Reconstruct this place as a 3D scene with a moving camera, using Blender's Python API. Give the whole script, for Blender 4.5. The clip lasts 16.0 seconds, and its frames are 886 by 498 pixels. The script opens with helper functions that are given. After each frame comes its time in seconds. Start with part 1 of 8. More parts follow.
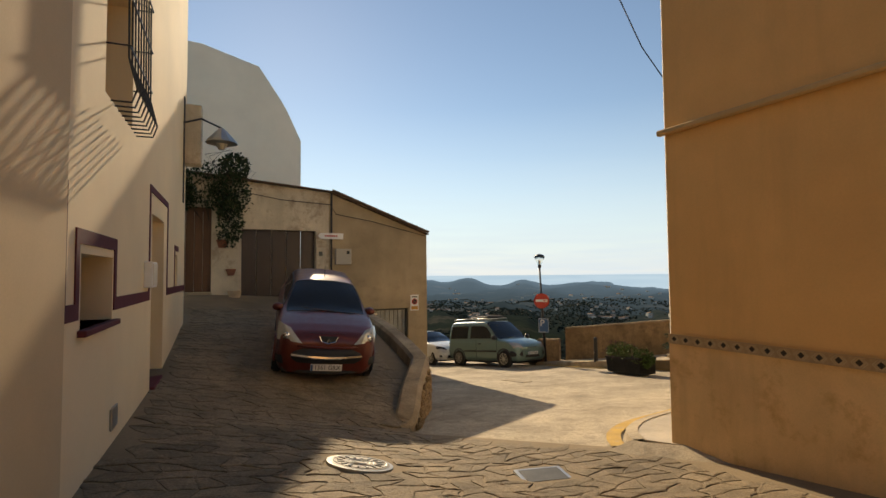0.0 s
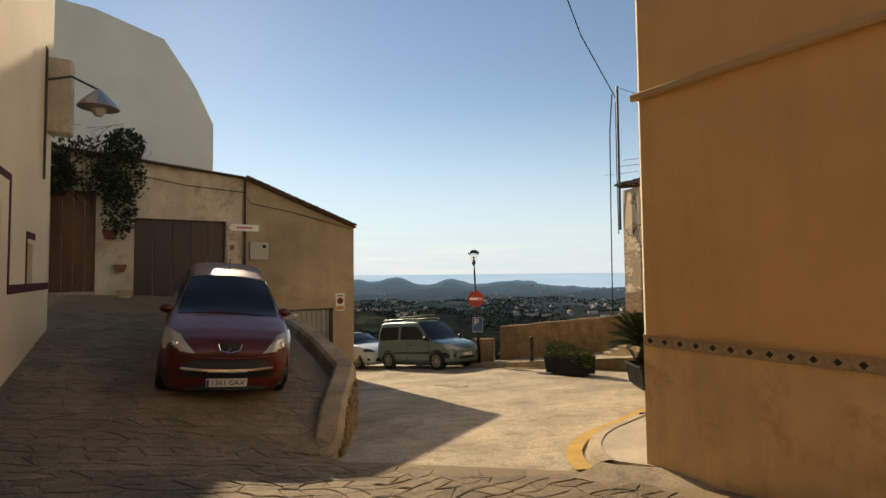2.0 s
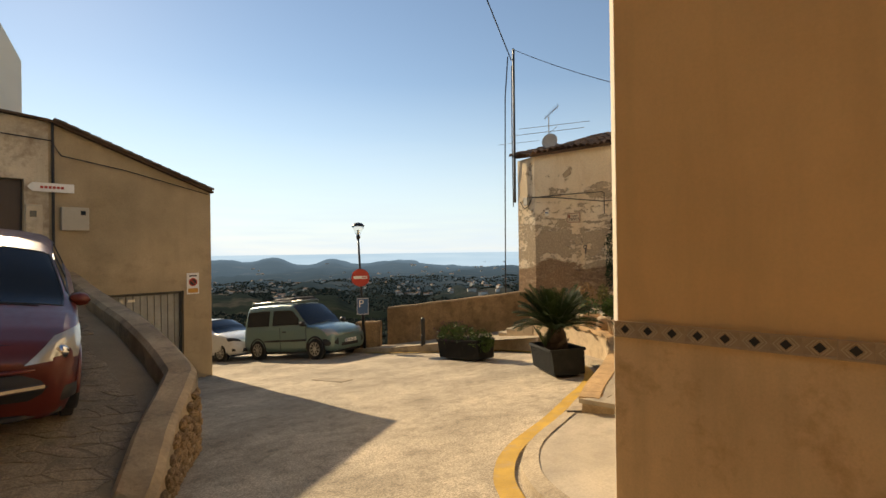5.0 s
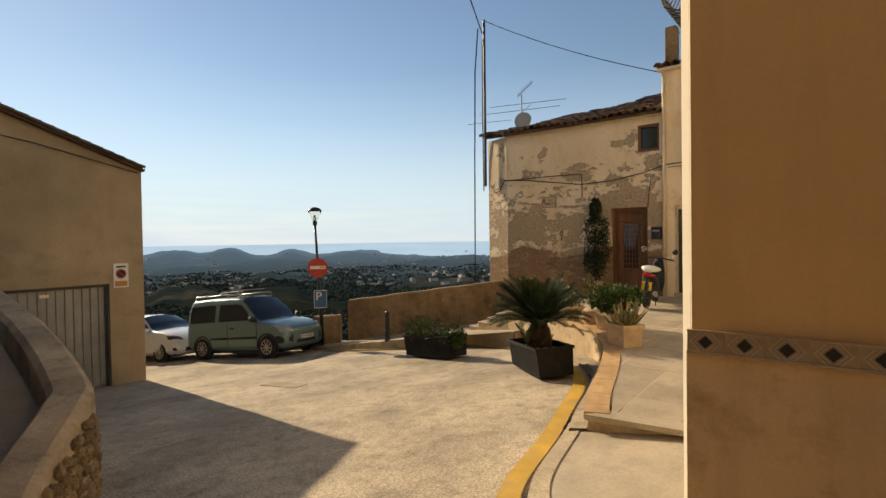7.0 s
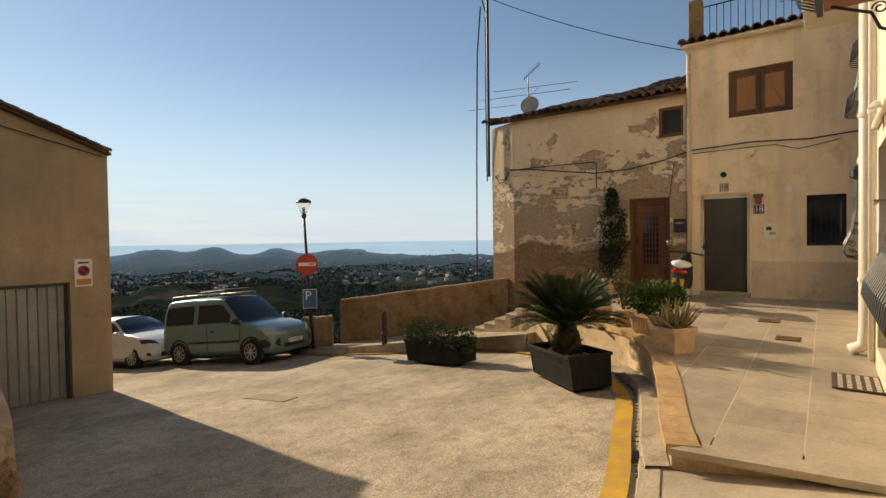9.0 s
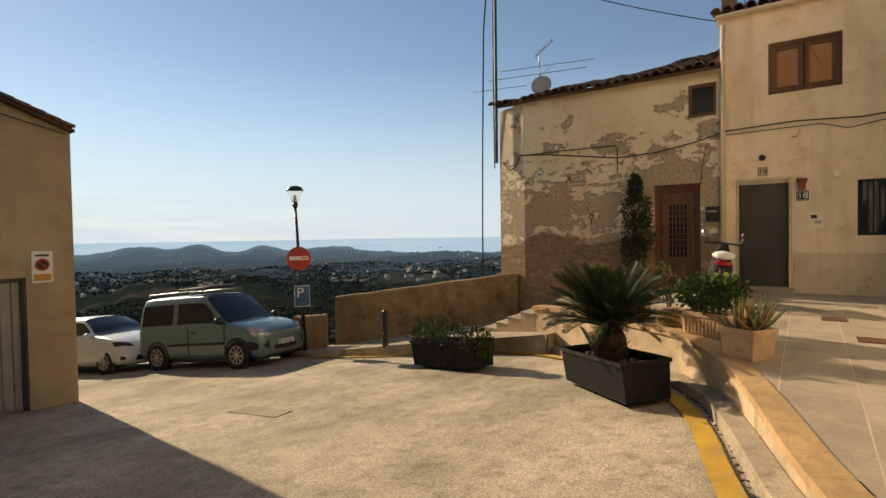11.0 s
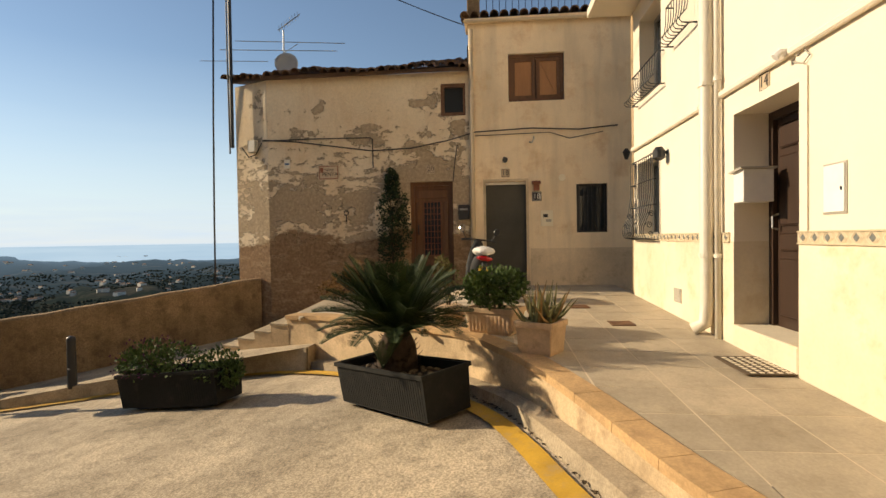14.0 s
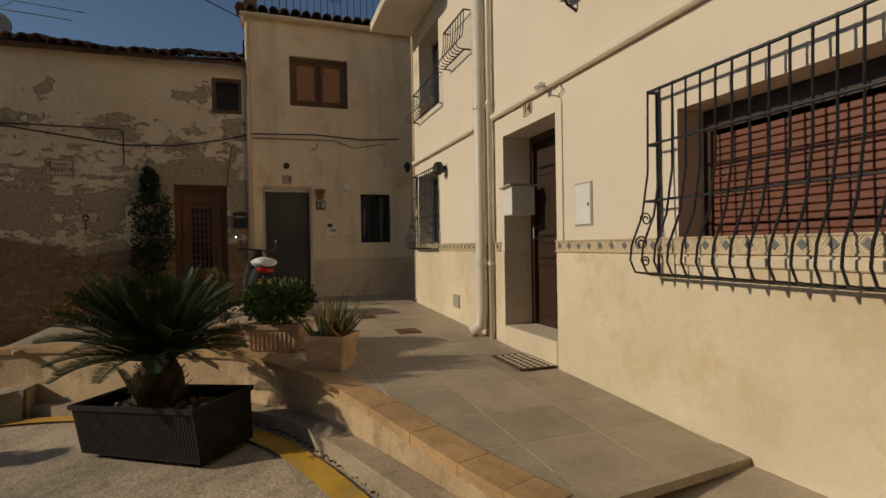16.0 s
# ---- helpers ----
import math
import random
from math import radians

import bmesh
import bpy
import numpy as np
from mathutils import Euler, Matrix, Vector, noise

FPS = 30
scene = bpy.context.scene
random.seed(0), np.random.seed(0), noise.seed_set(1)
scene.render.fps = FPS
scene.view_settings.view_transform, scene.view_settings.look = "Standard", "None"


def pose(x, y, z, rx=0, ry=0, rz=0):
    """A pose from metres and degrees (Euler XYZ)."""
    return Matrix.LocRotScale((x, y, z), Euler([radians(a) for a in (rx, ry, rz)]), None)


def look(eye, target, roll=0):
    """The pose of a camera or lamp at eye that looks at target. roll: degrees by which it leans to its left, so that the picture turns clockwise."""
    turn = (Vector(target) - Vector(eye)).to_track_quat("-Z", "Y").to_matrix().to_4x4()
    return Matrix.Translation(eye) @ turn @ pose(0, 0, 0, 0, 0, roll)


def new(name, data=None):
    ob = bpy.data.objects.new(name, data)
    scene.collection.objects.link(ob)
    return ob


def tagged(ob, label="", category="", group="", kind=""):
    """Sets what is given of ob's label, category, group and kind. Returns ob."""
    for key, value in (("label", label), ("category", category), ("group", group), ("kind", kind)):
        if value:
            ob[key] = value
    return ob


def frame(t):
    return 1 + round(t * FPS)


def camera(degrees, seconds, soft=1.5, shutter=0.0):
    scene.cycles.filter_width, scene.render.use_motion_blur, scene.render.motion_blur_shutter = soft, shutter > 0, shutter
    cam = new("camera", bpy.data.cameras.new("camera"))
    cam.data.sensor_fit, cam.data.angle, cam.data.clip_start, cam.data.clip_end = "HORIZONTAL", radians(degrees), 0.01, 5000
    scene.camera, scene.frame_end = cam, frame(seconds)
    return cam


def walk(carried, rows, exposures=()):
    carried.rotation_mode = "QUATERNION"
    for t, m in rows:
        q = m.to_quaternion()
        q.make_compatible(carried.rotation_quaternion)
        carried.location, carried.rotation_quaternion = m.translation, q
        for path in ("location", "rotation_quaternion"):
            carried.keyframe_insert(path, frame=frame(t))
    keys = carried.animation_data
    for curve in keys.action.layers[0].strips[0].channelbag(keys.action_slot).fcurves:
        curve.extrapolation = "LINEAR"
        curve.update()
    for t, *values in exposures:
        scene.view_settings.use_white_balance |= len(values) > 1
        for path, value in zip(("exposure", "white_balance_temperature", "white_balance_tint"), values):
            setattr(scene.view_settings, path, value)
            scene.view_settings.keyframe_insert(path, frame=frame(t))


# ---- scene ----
cam = camera(81.7, 16.0)
PATH = [
    (0, (0.005, -0.16, 1.343), (0.891, 1.631, 1.44), -0.5),
    (0.5, (0.135, 0.175, 1.328), (1.08, 1.935, 1.424), -0.5),
    (1, (0.239, 0.5, 1.298), (1.232, 2.234, 1.394), -0.5),
    (1.5, (0.372, 0.79, 1.272), (1.432, 2.484, 1.367), -0.6),
    (2, (0.56, 1.03, 1.25), (1.687, 2.68, 1.342), -0.6),
    (2.5, (0.745, 1.235, 1.227), (1.917, 2.852, 1.322), -0.6),
    (3, (0.931, 1.496, 1.204), (2.182, 3.054, 1.282), -0.7),
    (3.5, (1.122, 1.765, 1.172), (2.465, 3.246, 1.234), -0.7),
    (4, (1.322, 2.065, 1.15), (2.726, 3.489, 1.191), -0.75),
    (4.5, (1.51, 2.385, 1.125), (2.95, 3.773, 1.148), -0.75),
    (7, (2.61, 3.64, 1.033), (4.178, 4.88, 0.998), -0.85),
    (7.5, (2.79, 3.95, 0.993), (4.365, 5.182, 0.956), -0.85),
    (8, (2.97, 4.235, 0.953), (4.554, 5.455, 0.918), -0.9),
    (8.5, (3.16, 4.485, 0.924), (4.752, 5.695, 0.889), -0.9),
    (9, (3.325, 4.735, 0.898), (4.926, 5.933, 0.859), -0.85),
    (11.5, (4.15, 6.06, 0.742), (5.781, 7.216, 0.69), -0.9),
    (12, (4.27, 6.26, 0.736), (5.916, 7.395, 0.683), -0.9),
    (12.5, (4.505, 6.425, 0.708), (6.277, 7.352, 0.653), -0.95),
    (13, (4.729, 6.6, 0.668), (6.6, 7.304, 0.616), -0.85),
    (13.5, (4.942, 6.755, 0.62), (6.905, 7.136, 0.572), -0.85),
    (14, (5.1, 6.85, 0.583), (7.09, 7.045, 0.539), -0.95),
    (14.5, (5.185, 6.914, 0.571), (7.183, 6.975, 0.525), -1.0),
    (15, (5.245, 6.947, 0.569), (7.242, 6.832, 0.529), -1.0),
    (15.5, (5.3, 6.946, 0.568), (7.254, 6.521, 0.535), -1.0),
    (16, (5.33, 6.929, 0.564), (7.224, 6.288, 0.549), -1.0),
]
EXPOSURES = [(0, 0.35, 7750, 10), (3, 0.3, 7700, 10), (4.5, 0.5, 7700, 10), (7.5, 0.25, 7400, 10), (9, 0.2, 7350, 10), (12.5, 0.38, 7450, 10), (13, 0.48, 7450, 10), (14, 0.35, 7350, 10), (14.7, -0.1, 7200, 10), (15.4, -0.6, 6850, 10), (16, -1.0, 6700, 10)]
walk(cam, [(t, look(eye, target, roll)) for t, eye, target, roll in PATH], EXPOSURES)

# ---- sky and sun ----
SUN = Vector((0.137, 0.898, 0.418)).normalized()
world = bpy.data.worlds.new("sky")
scene.world = world
world.use_nodes = True
wn = world.node_tree.nodes
sky = wn.new("ShaderNodeTexSky")
sky.sky_type = 'NISHITA'
sky.sun_disc = False
sky.sun_elevation = math.asin(SUN.z)
sky.sun_rotation = math.atan2(SUN.x, SUN.y)
sky.altitude = 200
sky.air_density, sky.dust_density, sky.ozone_density = 1.05, 0.05, 3.0
wn["Background"].inputs[1].default_value = 0.10
cool = wn.new("ShaderNodeMix")
cool.data_type, cool.blend_type = 'RGBA', 'MULTIPLY'
cool.inputs[0].default_value, cool.inputs[7].default_value = 1.0, (1.03, 1.0, 0.99, 1)
world.node_tree.links.new(sky.outputs[0], cool.inputs[6])
world.node_tree.links.new(cool.outputs[2], wn["Background"].inputs[0])
lamp = bpy.data.lights.new("sun", 'SUN')
lamp.energy, lamp.angle, lamp.color = 4.6, radians(0.5), (1.0, 0.86, 0.66)
sun = new("sun", lamp)
sun.matrix_world = look(SUN * 60, (0, 0, 0))


# ---- materials ----
def nodes(name):
    m = bpy.data.materials.new(name)
    m.use_nodes = True
    nt = m.node_tree
    return m, nt, nt.nodes["Principled BSDF"]


def tex(nt, kind, scale, detail=4, rough=0.55, coords=None, vscale=None):
    """A noise-like texture in world-size coordinates."""
    tc = nt.nodes.new("ShaderNodeTexCoord")
    out = tc.outputs[coords or "Object"]
    if vscale:
        mp = nt.nodes.new("ShaderNodeMapping")
        mp.inputs["Scale"].default_value = vscale
        nt.links.new(out, mp.inputs[0])
        out = mp.outputs[0]
    n = nt.nodes.new(kind)
    n.inputs["Scale"].default_value = scale
    if kind == "ShaderNodeTexNoise":
        n.inputs["Detail"].default_value, n.inputs["Roughness"].default_value = detail, rough
    nt.links.new(out, n.inputs["Vector"])
    return n


def ramp(nt, source, stops):
    r = nt.nodes.new("ShaderNodeValToRGB")
    while len(r.color_ramp.elements) < len(stops):
        r.color_ramp.elements.new(0.5)
    for e, (p, c) in zip(r.color_ramp.elements, stops):
        e.position = p
        e.color = (c, c, c, 1) if isinstance(c, (int, float)) else (*c, 1)
    nt.links.new(source, r.inputs[0])
    return r.outputs[0]


def mix(nt, fac, a, b, how='MIX'):
    n = nt.nodes.new("ShaderNodeMix")
    n.data_type, n.blend_type = 'RGBA', how
    for s, v in ((n.inputs[0], fac), (n.inputs[6], a), (n.inputs[7], b)):
        if isinstance(v, bpy.types.NodeSocket):
            nt.links.new(v, s)
        elif isinstance(v, (int, float)):
            s.default_value = v
        else:
            s.default_value = (*v, 1)
    return n.outputs[2]


def bump(nt, bsdf, height, strength, dist=0.01):
    b = nt.nodes.new("ShaderNodeBump")
    b.inputs["Strength"].default_value, b.inputs["Distance"].default_value = strength, dist
    nt.links.new(height, b.inputs["Height"])
    nt.links.new(b.outputs[0], bsdf.inputs["Normal"])


def surface(name, base, rough=0.8, vary=0.25, big=0.7, fine=25, relief=0.3, dist=0.01, metal=0.0, stain=None, vscale=None, per_piece=0.0, streak=0.0, grit=0.0):
    """A weathered surface: base colour, broad blotches, fine grain, relief."""
    m, nt, b = nodes(name)
    broad = tex(nt, "ShaderNodeTexNoise", big, 5, 0.6, vscale=vscale)
    grain = tex(nt, "ShaderNodeTexNoise", fine, 6, 0.65, vscale=vscale)
    dark = tuple(c * (1 - vary) for c in base)
    lite = tuple(min(1, c * (1 + vary * 0.6)) for c in base)
    col = ramp(nt, broad.outputs[0], [(0.3, dark), (0.7, lite)])
    g = ramp(nt, grain.outputs[0], [(0.25, 1 - vary), (0.75, 1.0)])
    col = mix(nt, 0.7, col, g, 'MULTIPLY')
    if stain:
        blot = tex(nt, "ShaderNodeTexNoise", big * 2.3, 8, 0.7)
        f = ramp(nt, blot.outputs[0], [(0.52, 0.0), (0.68, 0.75)])
        col = mix(nt, f, col, stain)
    if streak:
        st = tex(nt, "ShaderNodeTexNoise", 3.0, 5, 0.6, vscale=(1, 1, 0.12))
        f = ramp(nt, st.outputs[0], [(0.5, 0.0), (0.75, streak)])
        col = mix(nt, f, col, tuple(c * 0.55 for c in base))
    if grit:
        pebbles = tex(nt, "ShaderNodeTexNoise", 48, 3, 0.7)
        wear = tex(nt, "ShaderNodeTexNoise", 5, 4, 0.6)
        col = mix(nt, 1.0, col, ramp(nt, pebbles.outputs[0], [(0.40, 1 - grit), (0.60, 1.0)]), 'MULTIPLY')
        col = mix(nt, 1.0, col, ramp(nt, wear.outputs[0], [(0.32, 1 - grit * 0.6), (0.52, 1.0)]), 'MULTIPLY')
    if per_piece:
        oi = nt.nodes.new("ShaderNodeObjectInfo")
        v = ramp(nt, oi.outputs["Random"], [(0.0, 1 - per_piece), (1.0, 1.0)])
        col = mix(nt, 1.0, col, v, 'MULTIPLY')
    nt.links.new(col, b.inputs["Base Color"])
    b.inputs["Roughness"].default_value, b.inputs["Metallic"].default_value = rough, metal
    if rough > 0.75:
        b.inputs["Specular IOR Level"].default_value = 0.25
    if relief:
        bump(nt, b, grain.outputs[0], relief, dist)
    return m


def plain(name, base, rough=0.5, metal=0.0, coat=0.0, vary=0.08):
    m, nt, b = nodes(name)
    n = tex(nt, "ShaderNodeTexNoise", 9, 5, 0.6)
    col = ramp(nt, n.outputs[0], [(0.3, tuple(c * (1 - vary) for c in base)), (0.7, base)])
    nt.links.new(col, b.inputs["Base Color"])
    r = ramp(nt, n.outputs[0], [(0.3, rough * 0.85), (0.7, min(1, rough * 1.15))])
    nt.links.new(r, b.inputs["Roughness"])
    b.inputs["Metallic"].default_value, b.inputs["Coat Weight"].default_value = metal, coat
    b.inputs["Coat Roughness"].default_value = 0.08
    return m


def glass_dark(name, tint=(0.02, 0.025, 0.03)):
    m, nt, b = nodes(name)
    b.inputs["Base Color"].default_value = (*tint, 1)
    b.inputs["Roughness"].default_value = 0.04
    b.inputs["Specular IOR Level"].default_value = 0.4
    return m


def old_plaster():
    """Cream limewash flaked off in ragged patches over brown render, with a broad brown coat along the foot."""
    m, nt, b = nodes("flaking_plaster")
    broad = tex(nt, "ShaderNodeTexNoise", 0.55, 4, 0.55)
    patch_n = tex(nt, "ShaderNodeTexNoise", 0.9, 9, 0.66, vscale=(1, 1, 1.5))
    chips = tex(nt, "ShaderNodeTexNoise", 3.6, 9, 0.7, vscale=(1, 1, 2.2))
    grain = tex(nt, "ShaderNodeTexNoise", 16, 8, 0.7)
    fine = tex(nt, "ShaderNodeTexNoise", 70, 5, 0.7)
    stain = tex(nt, "ShaderNodeTexNoise", 1.6, 6, 0.65, vscale=(1, 1, 0.35))
    tc = nt.nodes.new("ShaderNodeTexCoord")
    sep = nt.nodes.new("ShaderNodeSeparateXYZ")
    nt.links.new(tc.outputs["Object"], sep.inputs[0])

    def calc(op, a, b2, c=None):
        n = nt.nodes.new("ShaderNodeMath")
        n.operation = op
        for s, v in zip(n.inputs, (a, b2, c)):
            if isinstance(v, bpy.types.NodeSocket):
                nt.links.new(v, s)
            elif v is not None:
                s.default_value = v
        return n.outputs[0]
    cream = ramp(nt, broad.outputs[0], [(0.3, (0.82, 0.65, 0.43)), (0.7, (0.92, 0.78, 0.58))])
    cream = mix(nt, ramp(nt, stain.outputs[0], [(0.48, 0.0), (0.72, 0.7)]), cream, (0.70, 0.50, 0.29))
    under = ramp(nt, grain.outputs[0], [(0.3, (0.36, 0.27, 0.18)), (0.7, (0.58, 0.45, 0.30))])
    # patches come off more at the middle height of the wall than under the eave
    belt = calc('ABSOLUTE', calc('SUBTRACT', sep.outputs[2], 1.55), 0)
    low = calc('MULTIPLY_ADD', belt, -0.085, 0.10)
    f1 = ramp(nt, calc('ADD', patch_n.outputs[0], low), [(0.572, 0.0), (0.585, 1.0)])
    low2 = calc('MULTIPLY_ADD', belt, -0.10, 0.10)
    f2 = ramp(nt, calc('ADD', chips.outputs[0], low2), [(0.575, 0.0), (0.60, 1.0)])
    f = calc('MAXIMUM', f1, f2)
    # a few big bare patches under the eave
    high = calc('MULTIPLY_ADD', calc('ABSOLUTE', calc('SUBTRACT', sep.outputs[2], 3.0), 0), -0.11, 0.065)
    f3 = ramp(nt, calc('ADD', patch_n.outputs[0], high), [(0.575, 0.0), (0.585, 1.0)])
    f = calc('MAXIMUM', f, f3)
    col = mix(nt, f, cream, under)
    # the brown coat with its ragged upper edge
    edge = calc('MULTIPLY_ADD', broad.outputs[0], 1.3, sep.outputs[2])
    edge = calc('MULTIPLY_ADD', patch_n.outputs[0], 1.3, edge)
    edge = calc('MULTIPLY_ADD', chips.outputs[0], 0.35, edge)
    edge = calc('MULTIPLY_ADD', sep.outputs[1], 0.04, edge)
    g = ramp(nt, calc('MULTIPLY', edge, 0.25), [(0.62, 1.0), (0.645, 0.0)])
    damp = ramp(nt, grain.outputs[0], [(0.3, (0.21, 0.13, 0.075)), (0.7, (0.37, 0.24, 0.14))])
    damp = mix(nt, ramp(nt, chips.outputs[0], [(0.50, 0.0), (0.66, 0.6)]), damp, (0.56, 0.41, 0.26))
    col = mix(nt, g, col, damp)
    col = mix(nt, 0.45, col, ramp(nt, grain.outputs[0], [(0.3, 0.65), (0.7, 1.0)]), 'MULTIPLY')
    col = mix(nt, 0.35, col, ramp(nt, fine.outputs[0], [(0.35, 0.7), (0.6, 1.0)]), 'MULTIPLY')
    nt.links.new(col, b.inputs["Base Color"])
    b.inputs["Roughness"].default_value = 0.95
    b.inputs["Specular IOR Level"].default_value = 0.15
    h = calc('MULTIPLY_ADD', f, -1.0, calc('MULTIPLY', grain.outputs[0], 0.9))
    bump(nt, b, h, 1.0, 0.02)
    return m


M_ROAD = surface("worn_concrete_road", (0.70, 0.575, 0.41), 0.9, 0.4, 0.6, 26, 0.9, 0.012, stain=(0.50, 0.41, 0.295), grit=0.45)
M_RAMP = surface("mortar_between_stones", (0.30, 0.225, 0.14), 0.95, 0.3, 0.6, 30, 0.6, 0.012)
M_STONE = surface("ochre_flagstone", (0.40, 0.30, 0.185), 0.8, 0.4, 1.6, 14, 1.0, 0.03, stain=(0.26, 0.19, 0.115), per_piece=0.3, grit=0.3)
M_WALLSTONE = surface("orange_rubble_stone", (0.74, 0.48, 0.24), 0.9, 0.4, 4, 22, 0.9, 0.02, per_piece=0.45, grit=0.25)
M_TAN = surface("ochre_render", (0.86, 0.53, 0.23), 0.92, 0.10, 0.8, 40, 0.35, 0.004, streak=0.22)
M_TANLOW = surface("ochre_render_damp", (0.84, 0.58, 0.31), 0.85, 0.18, 1.1, 60, 0.25, 0.003, stain=(0.50, 0.29, 0.125), streak=0.45)
M_WHITE = surface("cream_white_render", (0.80, 0.71, 0.57), 0.9, 0.08, 0.5, 60, 0.2, 0.003)
M_WHITELOW = surface("cream_stone_dado", (0.77, 0.665, 0.49), 0.8, 0.16, 0.9, 30, 0.3, 0.004, stain=(0.60, 0.46, 0.27))
M_LEFT = surface("pale_cream_render", (0.88, 0.70, 0.46), 0.9, 0.10, 0.4, 70, 0.25, 0.004)
M_LEFT2 = surface("tan_render", (0.66, 0.50, 0.31), 0.9, 0.12, 0.5, 70, 0.25, 0.004)
M_GAR = surface("grey_brown_render", (0.46, 0.355, 0.225), 0.93, 0.32, 0.45, 30, 0.4, 0.006, stain=(0.25, 0.19, 0.12), streak=0.35)
M_GARW = surface("dirty_white_render", (0.66, 0.57, 0.43), 0.93, 0.3, 0.7, 30, 0.5, 0.008, stain=(0.26, 0.18, 0.12), streak=0.7)
M_OLD = old_plaster()
M_H18 = surface("sandy_render", (0.90, 0.73, 0.51), 0.93, 0.14, 0.9, 35, 0.6, 0.008, stain=(0.68, 0.47, 0.27), streak=0.45)
M_H18LOW = surface("grey_cement_dado", (0.76, 0.60, 0.41), 0.93, 0.25, 0.9, 30, 0.5, 0.008, stain=(0.38, 0.28, 0.17), streak=0.4)
M_TILE = surface("grey_terrace_tile", (0.52, 0.43, 0.31), 0.62, 0.2, 1.6, 30, 0.25, 0.004, stain=(0.36, 0.29, 0.20), per_piece=0.18, grit=0.12)
M_GROUT = surface("pale_grout", (0.64, 0.53, 0.385), 0.9, 0.15, 2, 40, 0.2, 0.003)
M_COPING = surface("ochre_coping", (0.68, 0.44, 0.22), 0.85, 0.25, 1.8, 22, 0.5, 0.008, stain=(0.46, 0.29, 0.15), per_piece=0.2, grit=0.15)
M_TERRWALL = surface("stained_ochre_wall", (0.70, 0.52, 0.32), 0.92, 0.25, 1.1, 25, 0.6, 0.012, stain=(0.30, 0.20, 0.12), streak=0.5, grit=0.15)
M_KERB = surface("kerb_concrete", (0.54, 0.435, 0.30), 0.88, 0.25, 1.4, 28, 0.5, 0.008, stain=(0.26, 0.20, 0.135), grit=0.25)
M_YELLOW = surface("worn_yellow_paint", (0.58, 0.34, 0.035), 0.7, 0.25, 2.5, 45, 0.3, 0.003, stain=(0.40, 0.27, 0.12))
M_LOWWALL = surface("stained_parapet_render", (0.42, 0.28, 0.15), 0.95, 0.4, 1.3, 22, 0.8, 0.015, stain=(0.11, 0.075, 0.045), streak=0.8, grit=0.3)
M_ROOF = surface("clay_roof_tile", (0.22, 0.13, 0.08), 0.9, 0.35, 2.5, 30, 0.5, 0.006, stain=(0.12, 0.09, 0.06), per_piece=0.5)
M_MAROON = surface("maroon_paint", (0.13, 0.03, 0.035), 0.8, 0.2, 1.5, 30, 0.2, 0.003)
M_WOOD = surface("old_brown_wood", (0.17, 0.075, 0.03), 0.6, 0.5, 3, 25, 0.4, 0.004, vscale=(1, 1, 0.12))
M_DARKWOOD = surface("dark_brown_wood", (0.05, 0.026, 0.016), 0.45, 0.3, 2, 25, 0.3, 0.003, vscale=(1, 1, 0.12))
M_SHUTTER = surface("orange_wood_shutter", (0.40, 0.19, 0.075), 0.55, 0.25, 2, 25, 0.3, 0.003, vscale=(1, 1, 0.12))
M_GREYDOOR = surface("grey_green_metal_door", (0.075, 0.07, 0.055), 0.5, 0.25, 1.5, 30, 0.15, 0.002)
M_ZINC = surface("galvanised_sheet", (0.36, 0.35, 0.32), 0.55, 0.25, 1.5, 30, 0.15, 0.002, metal=0.35, stain=(0.26, 0.24, 0.21), streak=0.4)
M_IRON = plain("black_iron", (0.018, 0.018, 0.02), 0.45)
M_BLACK = plain("black_rubber", (0.02, 0.02, 0.02), 0.7)
M_PVC = plain("white_pipe", (0.74, 0.68, 0.56), 0.45)
M_CREAMPIPE = plain("cream_pipe", (0.60, 0.47, 0.31), 0.5)
M_GLASS = glass_dark("dark_glass")
M_CABLE = plain("black_cable", (0.02, 0.017, 0.015), 0.6)
M_GREYBOX = plain("grey_plastic_box", (0.42, 0.38, 0.31), 0.55)
M_WHITEPAINT = plain("white_paint", (0.80, 0.78, 0.74), 0.5)
M_TERRA = surface("terracotta_pot", (0.66, 0.47, 0.30), 0.85, 0.25, 4, 40, 0.4, 0.005, stain=(0.42, 0.29, 0.18), streak=0.3)
M_SOIL = surface("potting_soil", (0.07, 0.05, 0.035), 0.95, 0.4, 8, 40, 0.8, 0.02)


def leaf_mat(name, base, rough=0.5):
    m, nt, b = nodes(name)
    geo = nt.nodes.new("ShaderNodeNewGeometry")
    col = ramp(nt, geo.outputs["Random Per Island"], [(0.0, tuple(c * 0.55 for c in base)), (1.0, tuple(c * 1.35 for c in base))])
    nt.links.new(col, b.inputs["Base Color"])
    b.inputs["Roughness"].default_value = min(1, rough + 0.2)
    b.inputs["Specular IOR Level"].default_value = 0.2
    b.inputs["Transmission Weight"].default_value = 0.0
    b.inputs["Subsurface Weight"].default_value = 0.0
    return m


